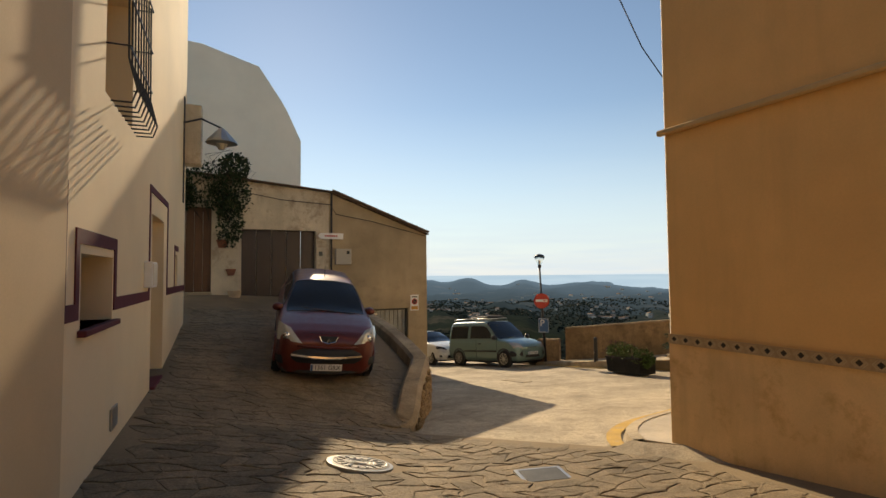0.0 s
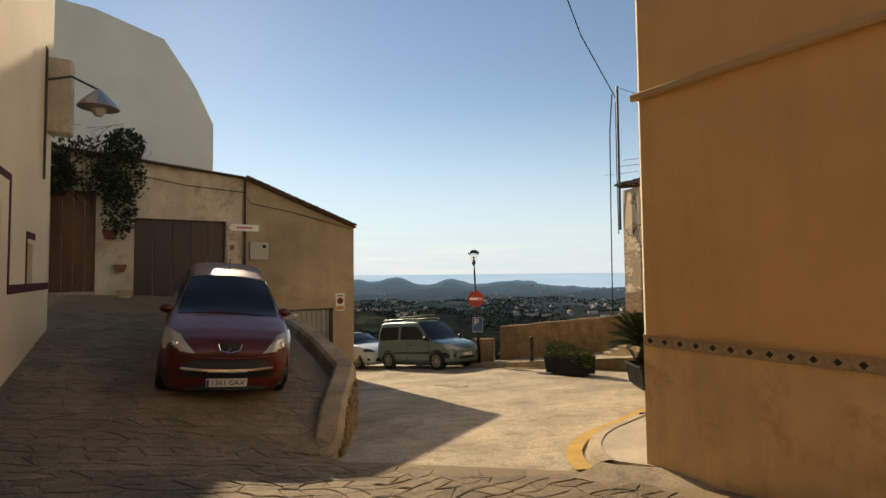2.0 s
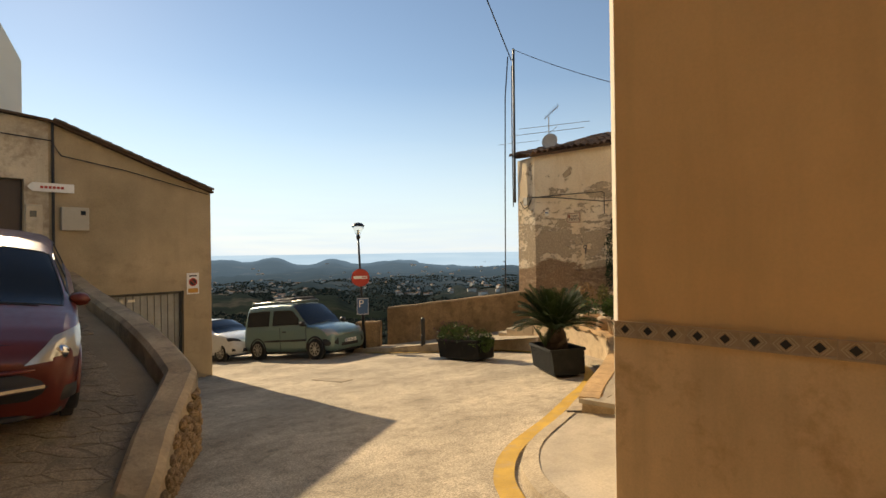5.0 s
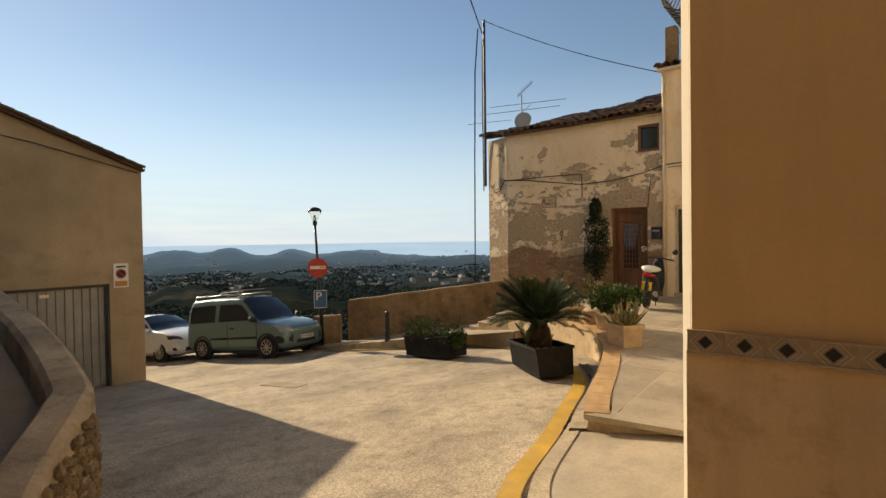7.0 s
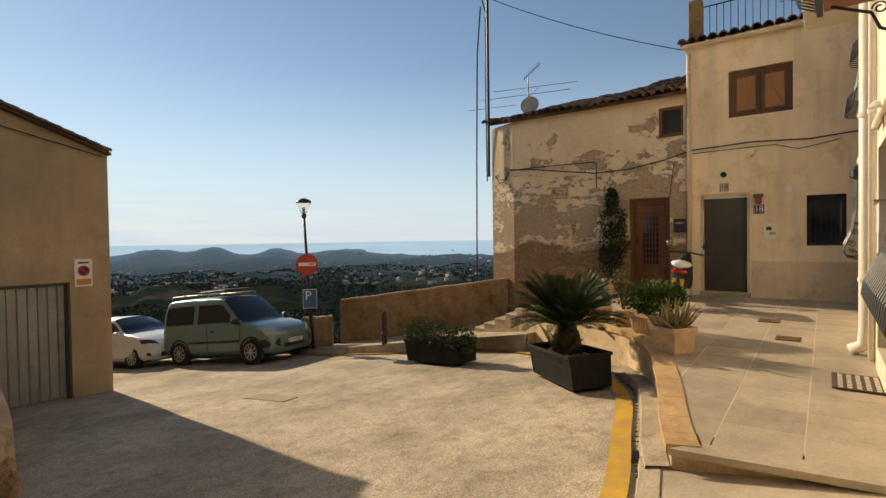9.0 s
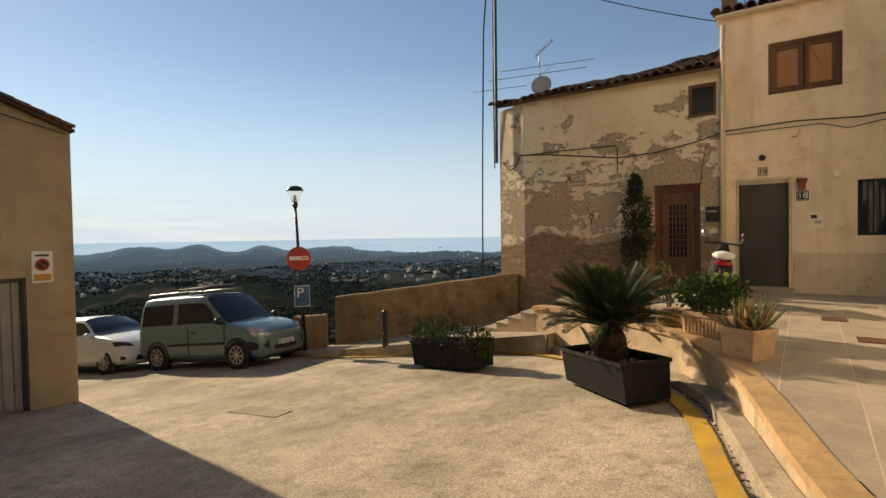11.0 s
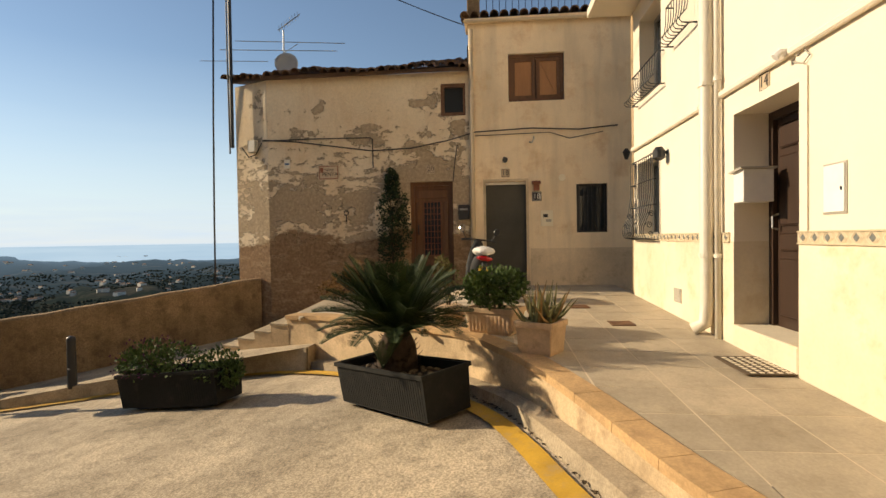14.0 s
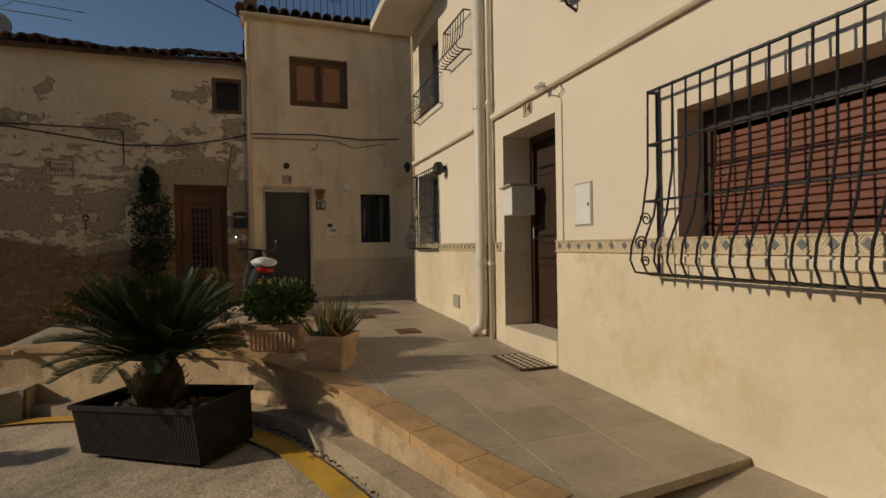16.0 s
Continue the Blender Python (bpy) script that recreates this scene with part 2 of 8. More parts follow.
M_PALM = leaf_mat("palm_leaf", (0.035, 0.055, 0.018), 0.4)
M_LEAF = leaf_mat("shrub_leaf", (0.075, 0.115, 0.03), 0.5)
M_IVY = leaf_mat("ivy_leaf", (0.03, 0.045, 0.018), 0.5)
M_ALOE = leaf_mat("aloe_leaf", (0.14, 0.13, 0.055), 0.45)
M_DRY = leaf_mat("dry_stalks", (0.26, 0.16, 0.07), 0.8)
M_PURPLE = leaf_mat("purple_flower", (0.10, 0.03, 0.075), 0.7)
M_BARK = surface("palm_bark", (0.09, 0.06, 0.04), 0.95, 0.4, 8, 30, 0.9, 0.02)


# ---- mesh helpers ----
def obj(name, bm, material, parent=None, label="", category="", kind="", smooth=False, group=""):
    me = bpy.data.meshes.new(name)
    bmesh.ops.recalc_face_normals(bm, faces=bm.faces[:])
    bm.to_mesh(me)
    bm.free()
    for m in (material if isinstance(material, (list, tuple)) else (material,)):
        me.materials.append(m)
    if smooth:
        me.polygons.foreach_set("use_smooth", [True] * len(me.polygons))
    ob = new(name, me)
    if parent:
        ob.parent = parent
    return tagged(ob, label, category, group, kind)


def part(name, bm, material, parent, label="", smooth=False):
    return obj(name, bm, material, parent, label, smooth=smooth)


def thing(name, m, label, category, group=""):
    """An empty at the base of a thing, which carries its parts."""
    e = new(name)
    e.empty_display_size = 0.1
    e.matrix_world = m
    return tagged(e, label, category, group)


def box(bm, lo, hi, bevel=0.0, mat=0, m=None):
    x0, y0, z0 = lo
    x1, y1, z1 = hi
    vs = [bm.verts.new(p) for p in ((x0, y0, z0), (x1, y0, z0), (x1, y1, z0), (x0, y1, z0), (x0, y0, z1), (x1, y0, z1), (x1, y1, z1), (x0, y1, z1))]
    fs = [bm.faces.new([vs[i] for i in f]) for f in ((3, 2, 1, 0), (4, 5, 6, 7), (0, 1, 5, 4), (1, 2, 6, 5), (2, 3, 7, 6), (3, 0, 4, 7))]
    for f in fs:
        f.material_index = mat
    if bevel:
        r = bmesh.ops.bevel(bm, geom=list({e for f in fs for e in f.edges}), offset=bevel, segments=1, affect='EDGES')
        vs = list({v for f in r["faces"] for v in f.verts} | {v for v in vs if v.is_valid})
        for f in r["faces"]:
            f.material_index = mat
    if m is not None:
        bmesh.ops.transform(bm, matrix=m, verts=vs)
    return vs


def boxed(lo, hi, bevel=0.0):
    bm = bmesh.new()
    box(bm, lo, hi, bevel)
    return bm


def tube(bm, pts, radius, seg=8, closed=False, caps=True, mat=0):
    """A pipe along points; radius: one number or one for each point."""
    pts = [Vector(p) for p in pts]
    n = len(pts)
    rad = [radius] * n if isinstance(radius, (int, float)) else list(radius)
    rings, up = [], None
    for i, p in enumerate(pts):
        a = pts[(i - 1) % n] if closed or i else p
        c = pts[(i + 1) % n] if closed or i < n - 1 else p
        d = (c - a).normalized()
        if up is None:
            up = d.orthogonal().normalized()
        up = (up - d * up.dot(d))
        up = up.normalized() if up.length > 1e-6 else d.orthogonal().normalized()
        side = d.cross(up)
        rings.append([bm.verts.new(p + (up * math.cos(k * math.tau / seg) + side * math.sin(k * math.tau / seg)) * rad[i]) for k in range(seg)])
    for i in range(n if closed else n - 1):
        a, c = rings[i], rings[(i + 1) % n]
        for k in range(seg):
            bm.faces.new((a[k], a[(k + 1) % seg], c[(k + 1) % seg], c[k])).material_index = mat
    if caps and not closed:
        bm.faces.new(rings[0][::-1]).material_index = mat
        bm.faces.new(rings[-1]).material_index = mat
    return rings


def tubed(pts, radius, seg=8, closed=False):
    bm = bmesh.new()
    tube(bm, pts, radius, seg, closed)
    return bm


def prism(bm, poly, z0, z1, mat=0):
    """A polygon (x, y) raised from z0 to z1; z0, z1 may be functions of x, y."""
    f0 = z0 if callable(z0) else (lambda x, y: z0)
    f1 = z1 if callable(z1) else (lambda x, y: z1)
    lo = [bm.verts.new((x, y, f0(x, y))) for x, y in poly]
    hi = [bm.verts.new((x, y, f1(x, y))) for x, y in poly]
    n = len(poly)
    out = [bm.faces.new(hi), bm.faces.new(lo[::-1])]
    out += [bm.faces.new((lo[i], lo[(i + 1) % n], hi[(i + 1) % n], hi[i])) for i in range(n)]
    for f in out:
        f.material_index = mat
    return out


def prismed(poly, z0, z1):
    bm = bmesh.new()
    prism(bm, poly, z0, z1)
    return bm


def revolve(bm, profile, seg=16, centre=(0, 0), mat=0):
    """A turned body from (radius, z) pairs, bottom to top."""
    rings = [[bm.verts.new((centre[0] + r * math.cos(k * math.tau / seg), centre[1] + r * math.sin(k * math.tau / seg), z)) for k in range(seg)] for r, z in profile]
    for a, c in zip(rings, rings[1:]):
        for k in range(seg):
            bm.faces.new((a[k], a[(k + 1) % seg], c[(k + 1) % seg], c[k])).material_index = mat
    bm.faces.new(rings[0][::-1]).material_index = mat
    bm.faces.new(rings[-1]).material_index = mat


def wall(name, material, p, q, z0, z1, thick, holes=(), top=None, label="", category="wall", kind="structure", parent=None):
    """A wall from p to q (x, y); thick: to the left of that line (its face is on the line).
    holes: (s0, s1, za, zb) along the wall, right through. top(s): the height of its upper edge."""
    p, q = Vector(p), Vector(q)
    d = (q - p).normalized()
    nrm = Vector((-d.y, d.x))
    length = (q - p).length
    topf = top or (lambda s: z1)
    ss = sorted({0.0, length, *[h[0] for h in holes], *[h[1] for h in holes], *[length * i / 8 for i in range(1, 8) if top]})
    zs = sorted({z0, *[z for h in holes for z in h[2:4] if z0 < z < z1 - 1e-4]}) + [None]
    bm = bmesh.new()
    cache = {}

    def vert(s, z, side):
        zz = topf(s) if z is None else z
        key = (round(s, 4), round(zz, 4), side)
        if key not in cache:
            o = p + d * s + nrm * (thick * side)
            cache[key] = bm.verts.new((o.x, o.y, zz))
        return cache[key]
    cells = {}
    for i in range(len(ss) - 1):
        for j in range(len(zs) - 1):
            sm = (ss[i] + ss[i + 1]) / 2
            zb = topf(sm) if zs[j + 1] is None else zs[j + 1]
            zm = (zs[j] + zb) / 2
            cells[i, j] = not any(h[0] < sm < h[1] and h[2] < zm < h[3] for h in holes)
    for (i, j), solid in cells.items():
        if not solid:
            continue
        s0, s1, za, zb = ss[i], ss[i + 1], zs[j], zs[j + 1]
        bm.faces.new([vert(s0, za, 0), vert(s1, za, 0), vert(s1, zb, 0), vert(s0, zb, 0)])
        bm.faces.new([vert(s0, zb, 1), vert(s1, zb, 1), vert(s1, za, 1), vert(s0, za, 1)])
        for (ni, nj), (a, c) in {(i - 1, j): ((s0, za), (s0, zb)), (i + 1, j): ((s1, zb), (s1, za)), (i, j - 1): ((s1, za), (s0, za)), (i, j + 1): ((s0, zb), (s1, zb))}.items():
            if not cells.get((ni, nj), False):
                bm.faces.new([vert(*a, 0), vert(*c, 0), vert(*c, 1), vert(*a, 1)])
    return obj(name, bm, material, parent, label, category, kind)


def offset_line(pts, d):
    """A polyline moved sideways: d to the left of its way."""
    out = []
    for i, p in enumerate(pts):
        a, c = Vector(pts[max(i - 1, 0)]), Vector(pts[min(i + 1, len(pts) - 1)])
        t = (c - a).normalized()
        out.append((p[0] - t.y * d, p[1] + t.x * d))
    return out


def refine(pts, n=4):
    """A smooth line through points."""
    out = []
    for i in range(len(pts) - 1):
        p0, p1, p2, p3 = (Vector(pts[min(max(i + k, 0), len(pts) - 1)]) for k in (-1, 0, 1, 2))
        for k in range(n):
            t = k / n
            v = 0.5 * (2 * p1 + (p2 - p0) * t + (2 * p0 - 5 * p1 + 4 * p2 - p3) * t * t + (3 * p1 - p0 - 3 * p2 + p3) * t ** 3)
            out.append(tuple(v))
    return out + [tuple(pts[-1])]


def strip(bm, a, c, za, zc=None, mat=0):
    """A band between two lines of equal length, at heights given by functions of x, y."""
    zc = zc or za
    va = [bm.verts.new((x, y, za(x, y))) for x, y in a]
    vc = [bm.verts.new((x, y, zc(x, y))) for x, y in c]
    for i in range(len(a) - 1):
        bm.faces.new((va[i], va[i + 1], vc[i + 1], vc[i])).material_index = mat


def lerp_table(table, v):
    if v <= table[0][0]:
        return table[0][1]
    for (a, fa), (b, fb) in zip(table, table[1:]):
        if v <= b:
            return fa + (fb - fa) * (v - a) / (b - a)
    return table[-1][1]


# Near-black colour that paints in the gloom of unlit rooms.
M_ROOM_SHADE = plain("painted_room_shade", (0.03, 0.024, 0.018), 0.9)


# ---- the ground ----
def road_z(x, y):
    """The square slopes down away from the upper lane."""
    return -1.25 - 0.02 * (x - 6.53) - 0.11 * (y - 8.13)


LANE_LEFT = [(-8, 0.25), (-3, -0.05), (0, -0.2), (4, -0.22), (6.9, -0.2), (8.6, -0.16), (10.4, 0.04), (12, 0.25), (17.2, 0.8)]
LANE_RIGHT = [(7.2, -1.06), (8.2, -0.85), (9.2, -0.65), (10.4, -0.38), (12, -0.1), (14, 0.1), (17.2, 0.55)]
LANE_EDGE = [(7.2, 3.15), (9.2, 4.0), (17.2, 4.45)]


def left_x(y):
    return -1.05 + 0.075 * y


def lane_right(y):
    return road_z(3.15, y) if y < 7.2 else lerp_table(LANE_RIGHT, y)


def lane_z(x, y):
    """The stone lane that climbs past the parked car to the upper garage."""
    xl, xr = left_x(y), lerp_table(LANE_EDGE, y)
    s = min(max((x - xl) / (xr - xl), 0), 1)
    if x > xr:
        return road_z(x, y)
    return lerp_table(LANE_LEFT, y) * (1 - s) + lane_right(y) * s


def sheet(name, material, x0, x1, y0, y1, step, z, label, category, keep=lambda x, y: True):
    bm = bmesh.new()
    nx, ny = round((x1 - x0) / step), round((y1 - y0) / step)
    v = [[bm.verts.new((x0 + i * step, y0 + j * step, z(x0 + i * step, y0 + j * step))) for j in range(ny + 1)] for i in range(nx + 1)]
    for i in range(nx):
        for j in range(ny):
            if keep(x0 + (i + 0.5) * step, y0 + (j + 0.5) * step):
                bm.faces.new((v[i][j], v[i + 1][j], v[i + 1][j + 1], v[i][j + 1]))
    return obj(name, bm, material, None, label, category, "structure", smooth=True)


def lane_limit(y):
    """Where the stone paving ends: the ochre house, then a straight joint across to the retaining wall."""
    return lerp_table([(4.55, 5.24), (4.7, 4.85), (7.2, 3.05), (7.3, 3.15), (9.2, 4.0), (17.2, 4.45)], y)


def road_uneven(x, y):
    sunk = 0.15 if y < 7.2 and x < lane_limit(y) - 0.5 else 0.0
    return road_z(x, y) + 0.012 * noise.noise((x * 0.9, y * 0.9, 0)) - sunk - 0.01


sheet("road", M_ROAD, 2.0, 14.4, -9, 34, 0.4, road_uneven, "worn sandy concrete road sloping down across the square", "road", lambda x, y: x > 2.8 or y < 7.3)
bm = bmesh.new()
rows = []
for j in range(132):
    y = -9 + j * 0.2
    xl, xr = left_x(y) - 0.3, lane_limit(y)
    rows.append([bm.verts.new((xl + (xr - xl) * i / 24, y, lane_z(xl + (xr - xl) * i / 24, y) - 0.002)) for i in range(25)])
for a, c in zip(rows, rows[1:]):
    for i in range(24):
        bm.faces.new((a[i], a[i + 1], c[i + 1], c[i]))
lane = obj("pavement_lane", bm, M_RAMP, None, "stone-paved lane with dark mortar joints climbing to the garage", "lane", "structure", smooth=True)

# the ring of the kerb: the middle of the yellow line
RING = [(4.86, 4.72), (5.1, 5.05), (5.5, 5.42), (6.2, 5.78), (7.45, 6.08), (8.5, 6.39), (9.4, 6.64), (10.2, 6.94), (10.9, 7.37), (11.6, 7.95), (12.4, 8.8),
        (13.0, 9.65), (13.35, 10.5), (13.42, 11.4), (13.2, 12.4), (12.75, 13.9), (12.4, 16.0)]
ring = refine(RING, 5)
bm = bmesh.new()
strip(bm, offset_line(ring, 0.1), offset_line(ring, -0.09), lambda x, y: road_z(x, y) + 0.017)
obj("yellow_line", bm, M_YELLOW, None, "worn yellow no-parking line painted along the kerb", "road marking", "structure")

# terrace edge and height
EDGE = [(7.5, 5.72), (8.1, 5.92), (9.2, 6.22), (10.2, 6.55), (10.7, 6.8), (11.4, 7.24), (11.95, 7.82), (12.4, 8.35), (13.0, 9.1), (13.55, 9.85), (13.88, 10.55)]
edge = refine(EDGE, 3)


def terrace_z(x, y):
    return -0.72 + 0.028 * (x - 7.6) - 0.07 * max(0, y - 7.4)


def slab_z(x, y):
    return road_z(x, y) + 0.09


# low pavement round the ochre house's corner, with a rounded concrete kerb
k = [i for i, p in enumerate(ring) if p[0] < 7.75]
inner = offset_line(ring, -0.30)
low = [inner[i] for i in k]
bm = prismed([(5.25, 4.0), (7.9, 4.0), (7.9, low[-1][1])] + low[::-1], lambda x, y: slab_z(x, y) - 0.4, slab_z)
obj("pavement", bm, M_TILE, None, "pale concrete pavement slab round the corner of the ochre house", "pavement", "structure")
bm = bmesh.new()
ko, ki = [offset_line(ring, -0.16)[i] for i in k], [offset_line(ring, -0.31)[i] for i in k]
strip(bm, ko, ki, lambda x, y: slab_z(x, y) + 0.0, lambda x, y: slab_z(x, y) + 0.012)
strip(bm, [offset_line(ring, -0.13)[i] for i in k], ko, lambda x, y: road_z(x, y) - 0.05, slab_z)
obj("kerb", bm, M_KERB, None, "worn rounded concrete kerb of the corner pavement", "kerb", "structure")

def kerb_end_z(x, y):
    return slab_z(x, y) - 0.3 * max(0.0, ((5.25 - x) * 0.75 + (4.0 - y) * 0.5) / 0.9)


bm = prismed([(4.55, 4.62), (4.72, 4.2), (5.22, 3.45), (5.24, 4.02), (5.0, 4.45), (4.98, 4.62)], lambda x, y: slab_z(x, y) - 0.5, kerb_end_z)
obj("kerb", bm, M_KERB, None, "worn concrete kerb end sloping into the paving", "kerb", "structure")

# the terrace: body, ledge at its foot
body = [(x, y) for x, y in offset_line(edge, -0.03)]
bm = prismed(body + [(16.4, 10.55), (16.4, 4.1), (7.82, 4.1)], lambda x, y: road_z(x, y) - 0.6, lambda x, y: terrace_z(x, y) - 0.03)
obj("terrace", bm, M_TERRWALL, None, "raised terrace with a stained ochre retaining wall", "terrace", "structure")
bm = bmesh.new()
lip = offset_line(edge, -0.24)
for xa, xb in zip([7.84 + 0.3 * i for i in range(28)], [7.84 + 0.3 * (i + 1) for i in range(28)]):
    ys = []
    for x in (xa, xb):
        ends = [p[1] + (q[1] - p[1]) * (x - p[0]) / (q[0] - p[0]) for p, q in zip(lip, lip[1:]) if p[0] <= x <= q[0]]
        ys.append(ends[0] if ends else 5.5 if x < 8.2 else 10.45)
    rows = [[(x, 4.28 + (ye - 4.28) * j / 14) for j in range(15)] for x, ye in zip((xa, xb), ys)]
    strip(bm, rows[0], rows[1], lambda x, y: terrace_z(x, y) - 0.0015)
obj("grout_bed", bm, M_GROUT, None, "pale grout between the terrace tiles", "grout", "structure")
ledge_o, ledge_i = offset_line(edge, 0.16), offset_line(edge, -0.02)
bm = bmesh.new()
strip(bm, ledge_o, ledge_i, lambda x, y: road_z(x, y) + 0.12)
strip(bm, offset_line(edge, 0.19), ledge_o, lambda x, y: road_z(x, y) - 0.05, lambda x, y: road_z(x, y) + 0.12)
obj("kerb", bm, M_KERB, None, "pale concrete kerb ledge along the foot of the terrace wall", "kerb", "structure")

# pavement that climbs from the lamp to the old house, between kerb and parapet
far = [p for p in ring if p[1] > 9.9]
fk = offset_line(far, -0.14)
PAR0, PAR1 = Vector((13.45, 16.1)), Vector((16.35, 12.15))


def path_z(x, y):
    """Rises from the kerb towards the house."""
    s = min(max(((x - 13.2) * 0.595 + (y - 13.5) * -0.81 + 2.6) / 5.4, 0), 1)
    return road_z(x, y) + 0.11 + s * 0.28


bm = prismed(fk[::-1] + [(14.0, 9.9), (16.6, 10.4), (16.6, 12.3), (16.35, 12.15), (13.5, 16.2), (13.3, 22), (12.4, 22)], lambda x, y: road_z(x, y) - 0.5, path_z)
bmesh.ops.triangulate(bm, faces=bm.faces[:])
obj("pavement", bm, M_KERB, None, "worn concrete pavement climbing beside the parapet", "pavement", "structure")
bm = bmesh.new()
strip(bm, offset_line(far, -0.1), offset_line(far, -0.26), lambda x, y: path_z(x, y) + 0.0, lambda x, y: path_z(x, y) + 0.015)
strip(bm, offset_line(far, -0.07), offset_line(far, -0.1), lambda x, y: road_z(x, y) - 0.05, path_z)
obj("kerb", bm, M_KERB, None, "worn concrete kerb along the climbing pavement", "kerb", "structure")

# parapet beside the valley: rising top, pillar, lower stretch past the lamp
d = (PAR1 - PAR0).normalized()
nrm = Vector((-d.y, d.x))
ln = (PAR1 - PAR0).length


def parapet(name, p, q, ztop0, ztop1, thick, label):
    p, q = Vector(p), Vector(q)
    dd = (q - p).normalized()
    nn = Vector((-dd.y, dd.x)) * thick
    length = (q - p).length
    bm = bmesh.new()
    steps = 10
    rings = []
    for i in range(steps + 1):
        o = p + dd * length * i / steps
        zt = ztop0 + (ztop1 - ztop0) * i / steps + 0.012 * math.sin(i * 2.3)
        rings.append([bm.verts.new((*(o + nn * a), z)) for a, z in ((0, -4), (0, zt - 0.05), (0.12, zt), (0.88, zt), (1, zt - 0.05), (1, -4))])
    for a, c in zip(rings, rings[1:]):
        for j in range(5):
            bm.faces.new((a[j], c[j], c[j + 1], a[j + 1]))
    bm.faces.new(rings[0])
    bm.faces.new(rings[-1][::-1])
    return obj(name, bm, M_LOWWALL, None, label, "parapet wall", "structure")


parapet("wall_parapet", PAR0, PAR1, -0.84, -0.27, 0.3, "stained ochre rendered parapet wall rising towards the old house")
parapet("wall_parapet_low", PAR0 + Vector((-0.12, 0.16)), PAR0 + Vector((-0.62, 0.86)), -1.27, -1.31, 0.28, "low stained end of the parapet wall beside the lamp")

# stairs from the terrace down to the climbing pavement
stairs = thing("stairs", pose(0, 0, 0), "five worn concrete steps with a stained ochre side", "stairs")
stairs["kind"] = "structure"
for i in range(5):
    y0 = 10.5 + i * 0.36
    x0 = 13.88 + i * 0.1
    zt = terrace_z(14, 10.5) - 0.03 - 0.155 * (i + 1)
    part("step", prismed([(x0, y0), (16.4, y0), (16.4, y0 + 0.37), (x0 + 0.09, y0 + 0.37)], -3.0, zt), M_TERRWALL, stairs)
    part("tread", prismed([(x0 - 0.015, y0 + 0.005), (16.4, y0 + 0.005), (16.4, y0 + 0.385), (x0 + 0.08, y0 + 0.385)], zt, zt + 0.035), M_KERB, stairs, "pale worn concrete tread")

# ---- buildings ----
# the old flaking house, number 20
wall("wall_old_house", M_OLD, (16.31, 7.33), (16.31, 11.9), -2.6, 4.2, -0.4,
     [(7.71 - 7.33, 8.66 - 7.33, -0.5, 1.82), (7.385 - 7.33 + 0.02, 7.946 - 7.33, 3.24, 3.94)], label="old house front with flaking cream limewash over brown render")
wall("wall_old_house_corner", M_OLD, (16.31, 11.9), (16.72, 12.85), -2.6, 4.2, -0.4, label="canted corner of the old house with flaking plaster")
wall("wall_old_house_side", M_OLD, (16.72, 12.85), (22.5, 13.6), -8, 4.2, -0.4, label="valley side of the old house")
# number 18, sandy, two storeys with a roof terrace
wall("wall_number_18", M_H18, (16.31, 3.2), (16.31, 7.33), -2.6, 5.2, -0.4,
     [(6.12 - 3.2, 6.995 - 3.2, -0.45, 1.78), (5.29 - 3.2, 6.474 - 3.2, 3.49, 4.51), (4.41 - 3.2, 5.06 - 3.2, 0.65, 1.69)], label="sandy rendered front of the house number 18")
# the cream house with the ochre side
wall("wall_cream_house", M_WHITE, (14.85, 4.25), (5.6, 4.25), 0.49, 9.0, 0.35,
     [(14.85 - 10.9, 14.85 - 9.72, 0.3, 1.845), (14.85 - 14.6, 14.85 - 13.5, 0.56, 1.84), (14.85 - 14.45, 14.85 - 13.3, 2.9, 4.3), (14.85 - 8.16, 14.85 - 6.6, 0.46, 1.47), (14.85 - 9.9, 14.85 - 8.9, 3.3, 5.4)],
     label="cream-white rendered front of the house number 14")
wall("wall_cream_house_foot", M_WHITELOW, (14.85, 4.27), (5.6, 4.27), -2.0, 0.49, 0.37, [(14.85 - 10.9, 14.85 - 9.72, -0.41, 0.6)], label="mottled cream stone dado of the house number 14")
wall("wall_cream_house_end", M_WHITE, (14.85, -2), (14.85, 3.9), -2, 9.0, 0.35, label="end wall of the cream house")
wall("wall_ochre_house", M_TAN, (5.25, 4.23), (5.25, -9), 0.49, 8.0, 0.35, label="ochre rendered side wall of the corner house")
wall("wall_ochre_house_foot", M_TANLOW, (5.235, 4.245), (5.235, -9), -2.0, 0.49, 0.365, label="damp-stained ochre foot of the corner house")
obj("corner_edge", prismed([(5.243, 4.222), (5.295, 4.274), (5.62, 4.274), (5.62, 4.222)], -2.0, 8.0), M_WHITE, None, "cream-painted chamfered corner of the ochre house", "corner", "structure")
obj("roof_corner_house", boxed((5.05, -9, 9.0), (15.0, 4.45, 9.25)), M_ROOF, None, "roof slab of the corner house", "roof", "structure")

# Added backings, not real walls: they hide the sky and darken the openings.
wall("wall_cream_house_backing", M_ROOM_SHADE, (14.5, 3.2), (5.6, 3.2), -2, 8.9, 0.2, label="added dark backing behind the openings of the cream house")
wall("wall_old_houses_backing", M_ROOM_SHADE, (17.3, 3.2), (17.3, 7.4), -2.6, 5.1, -0.2, label="added dark backing behind the openings of the house number 18")
wall("wall_old_house_backing", M_ROOM_SHADE, (17.3, 7.4), (17.3, 12.6), -2.6, 4.3, -0.2, label="added dark backing behind the openings of the old house")
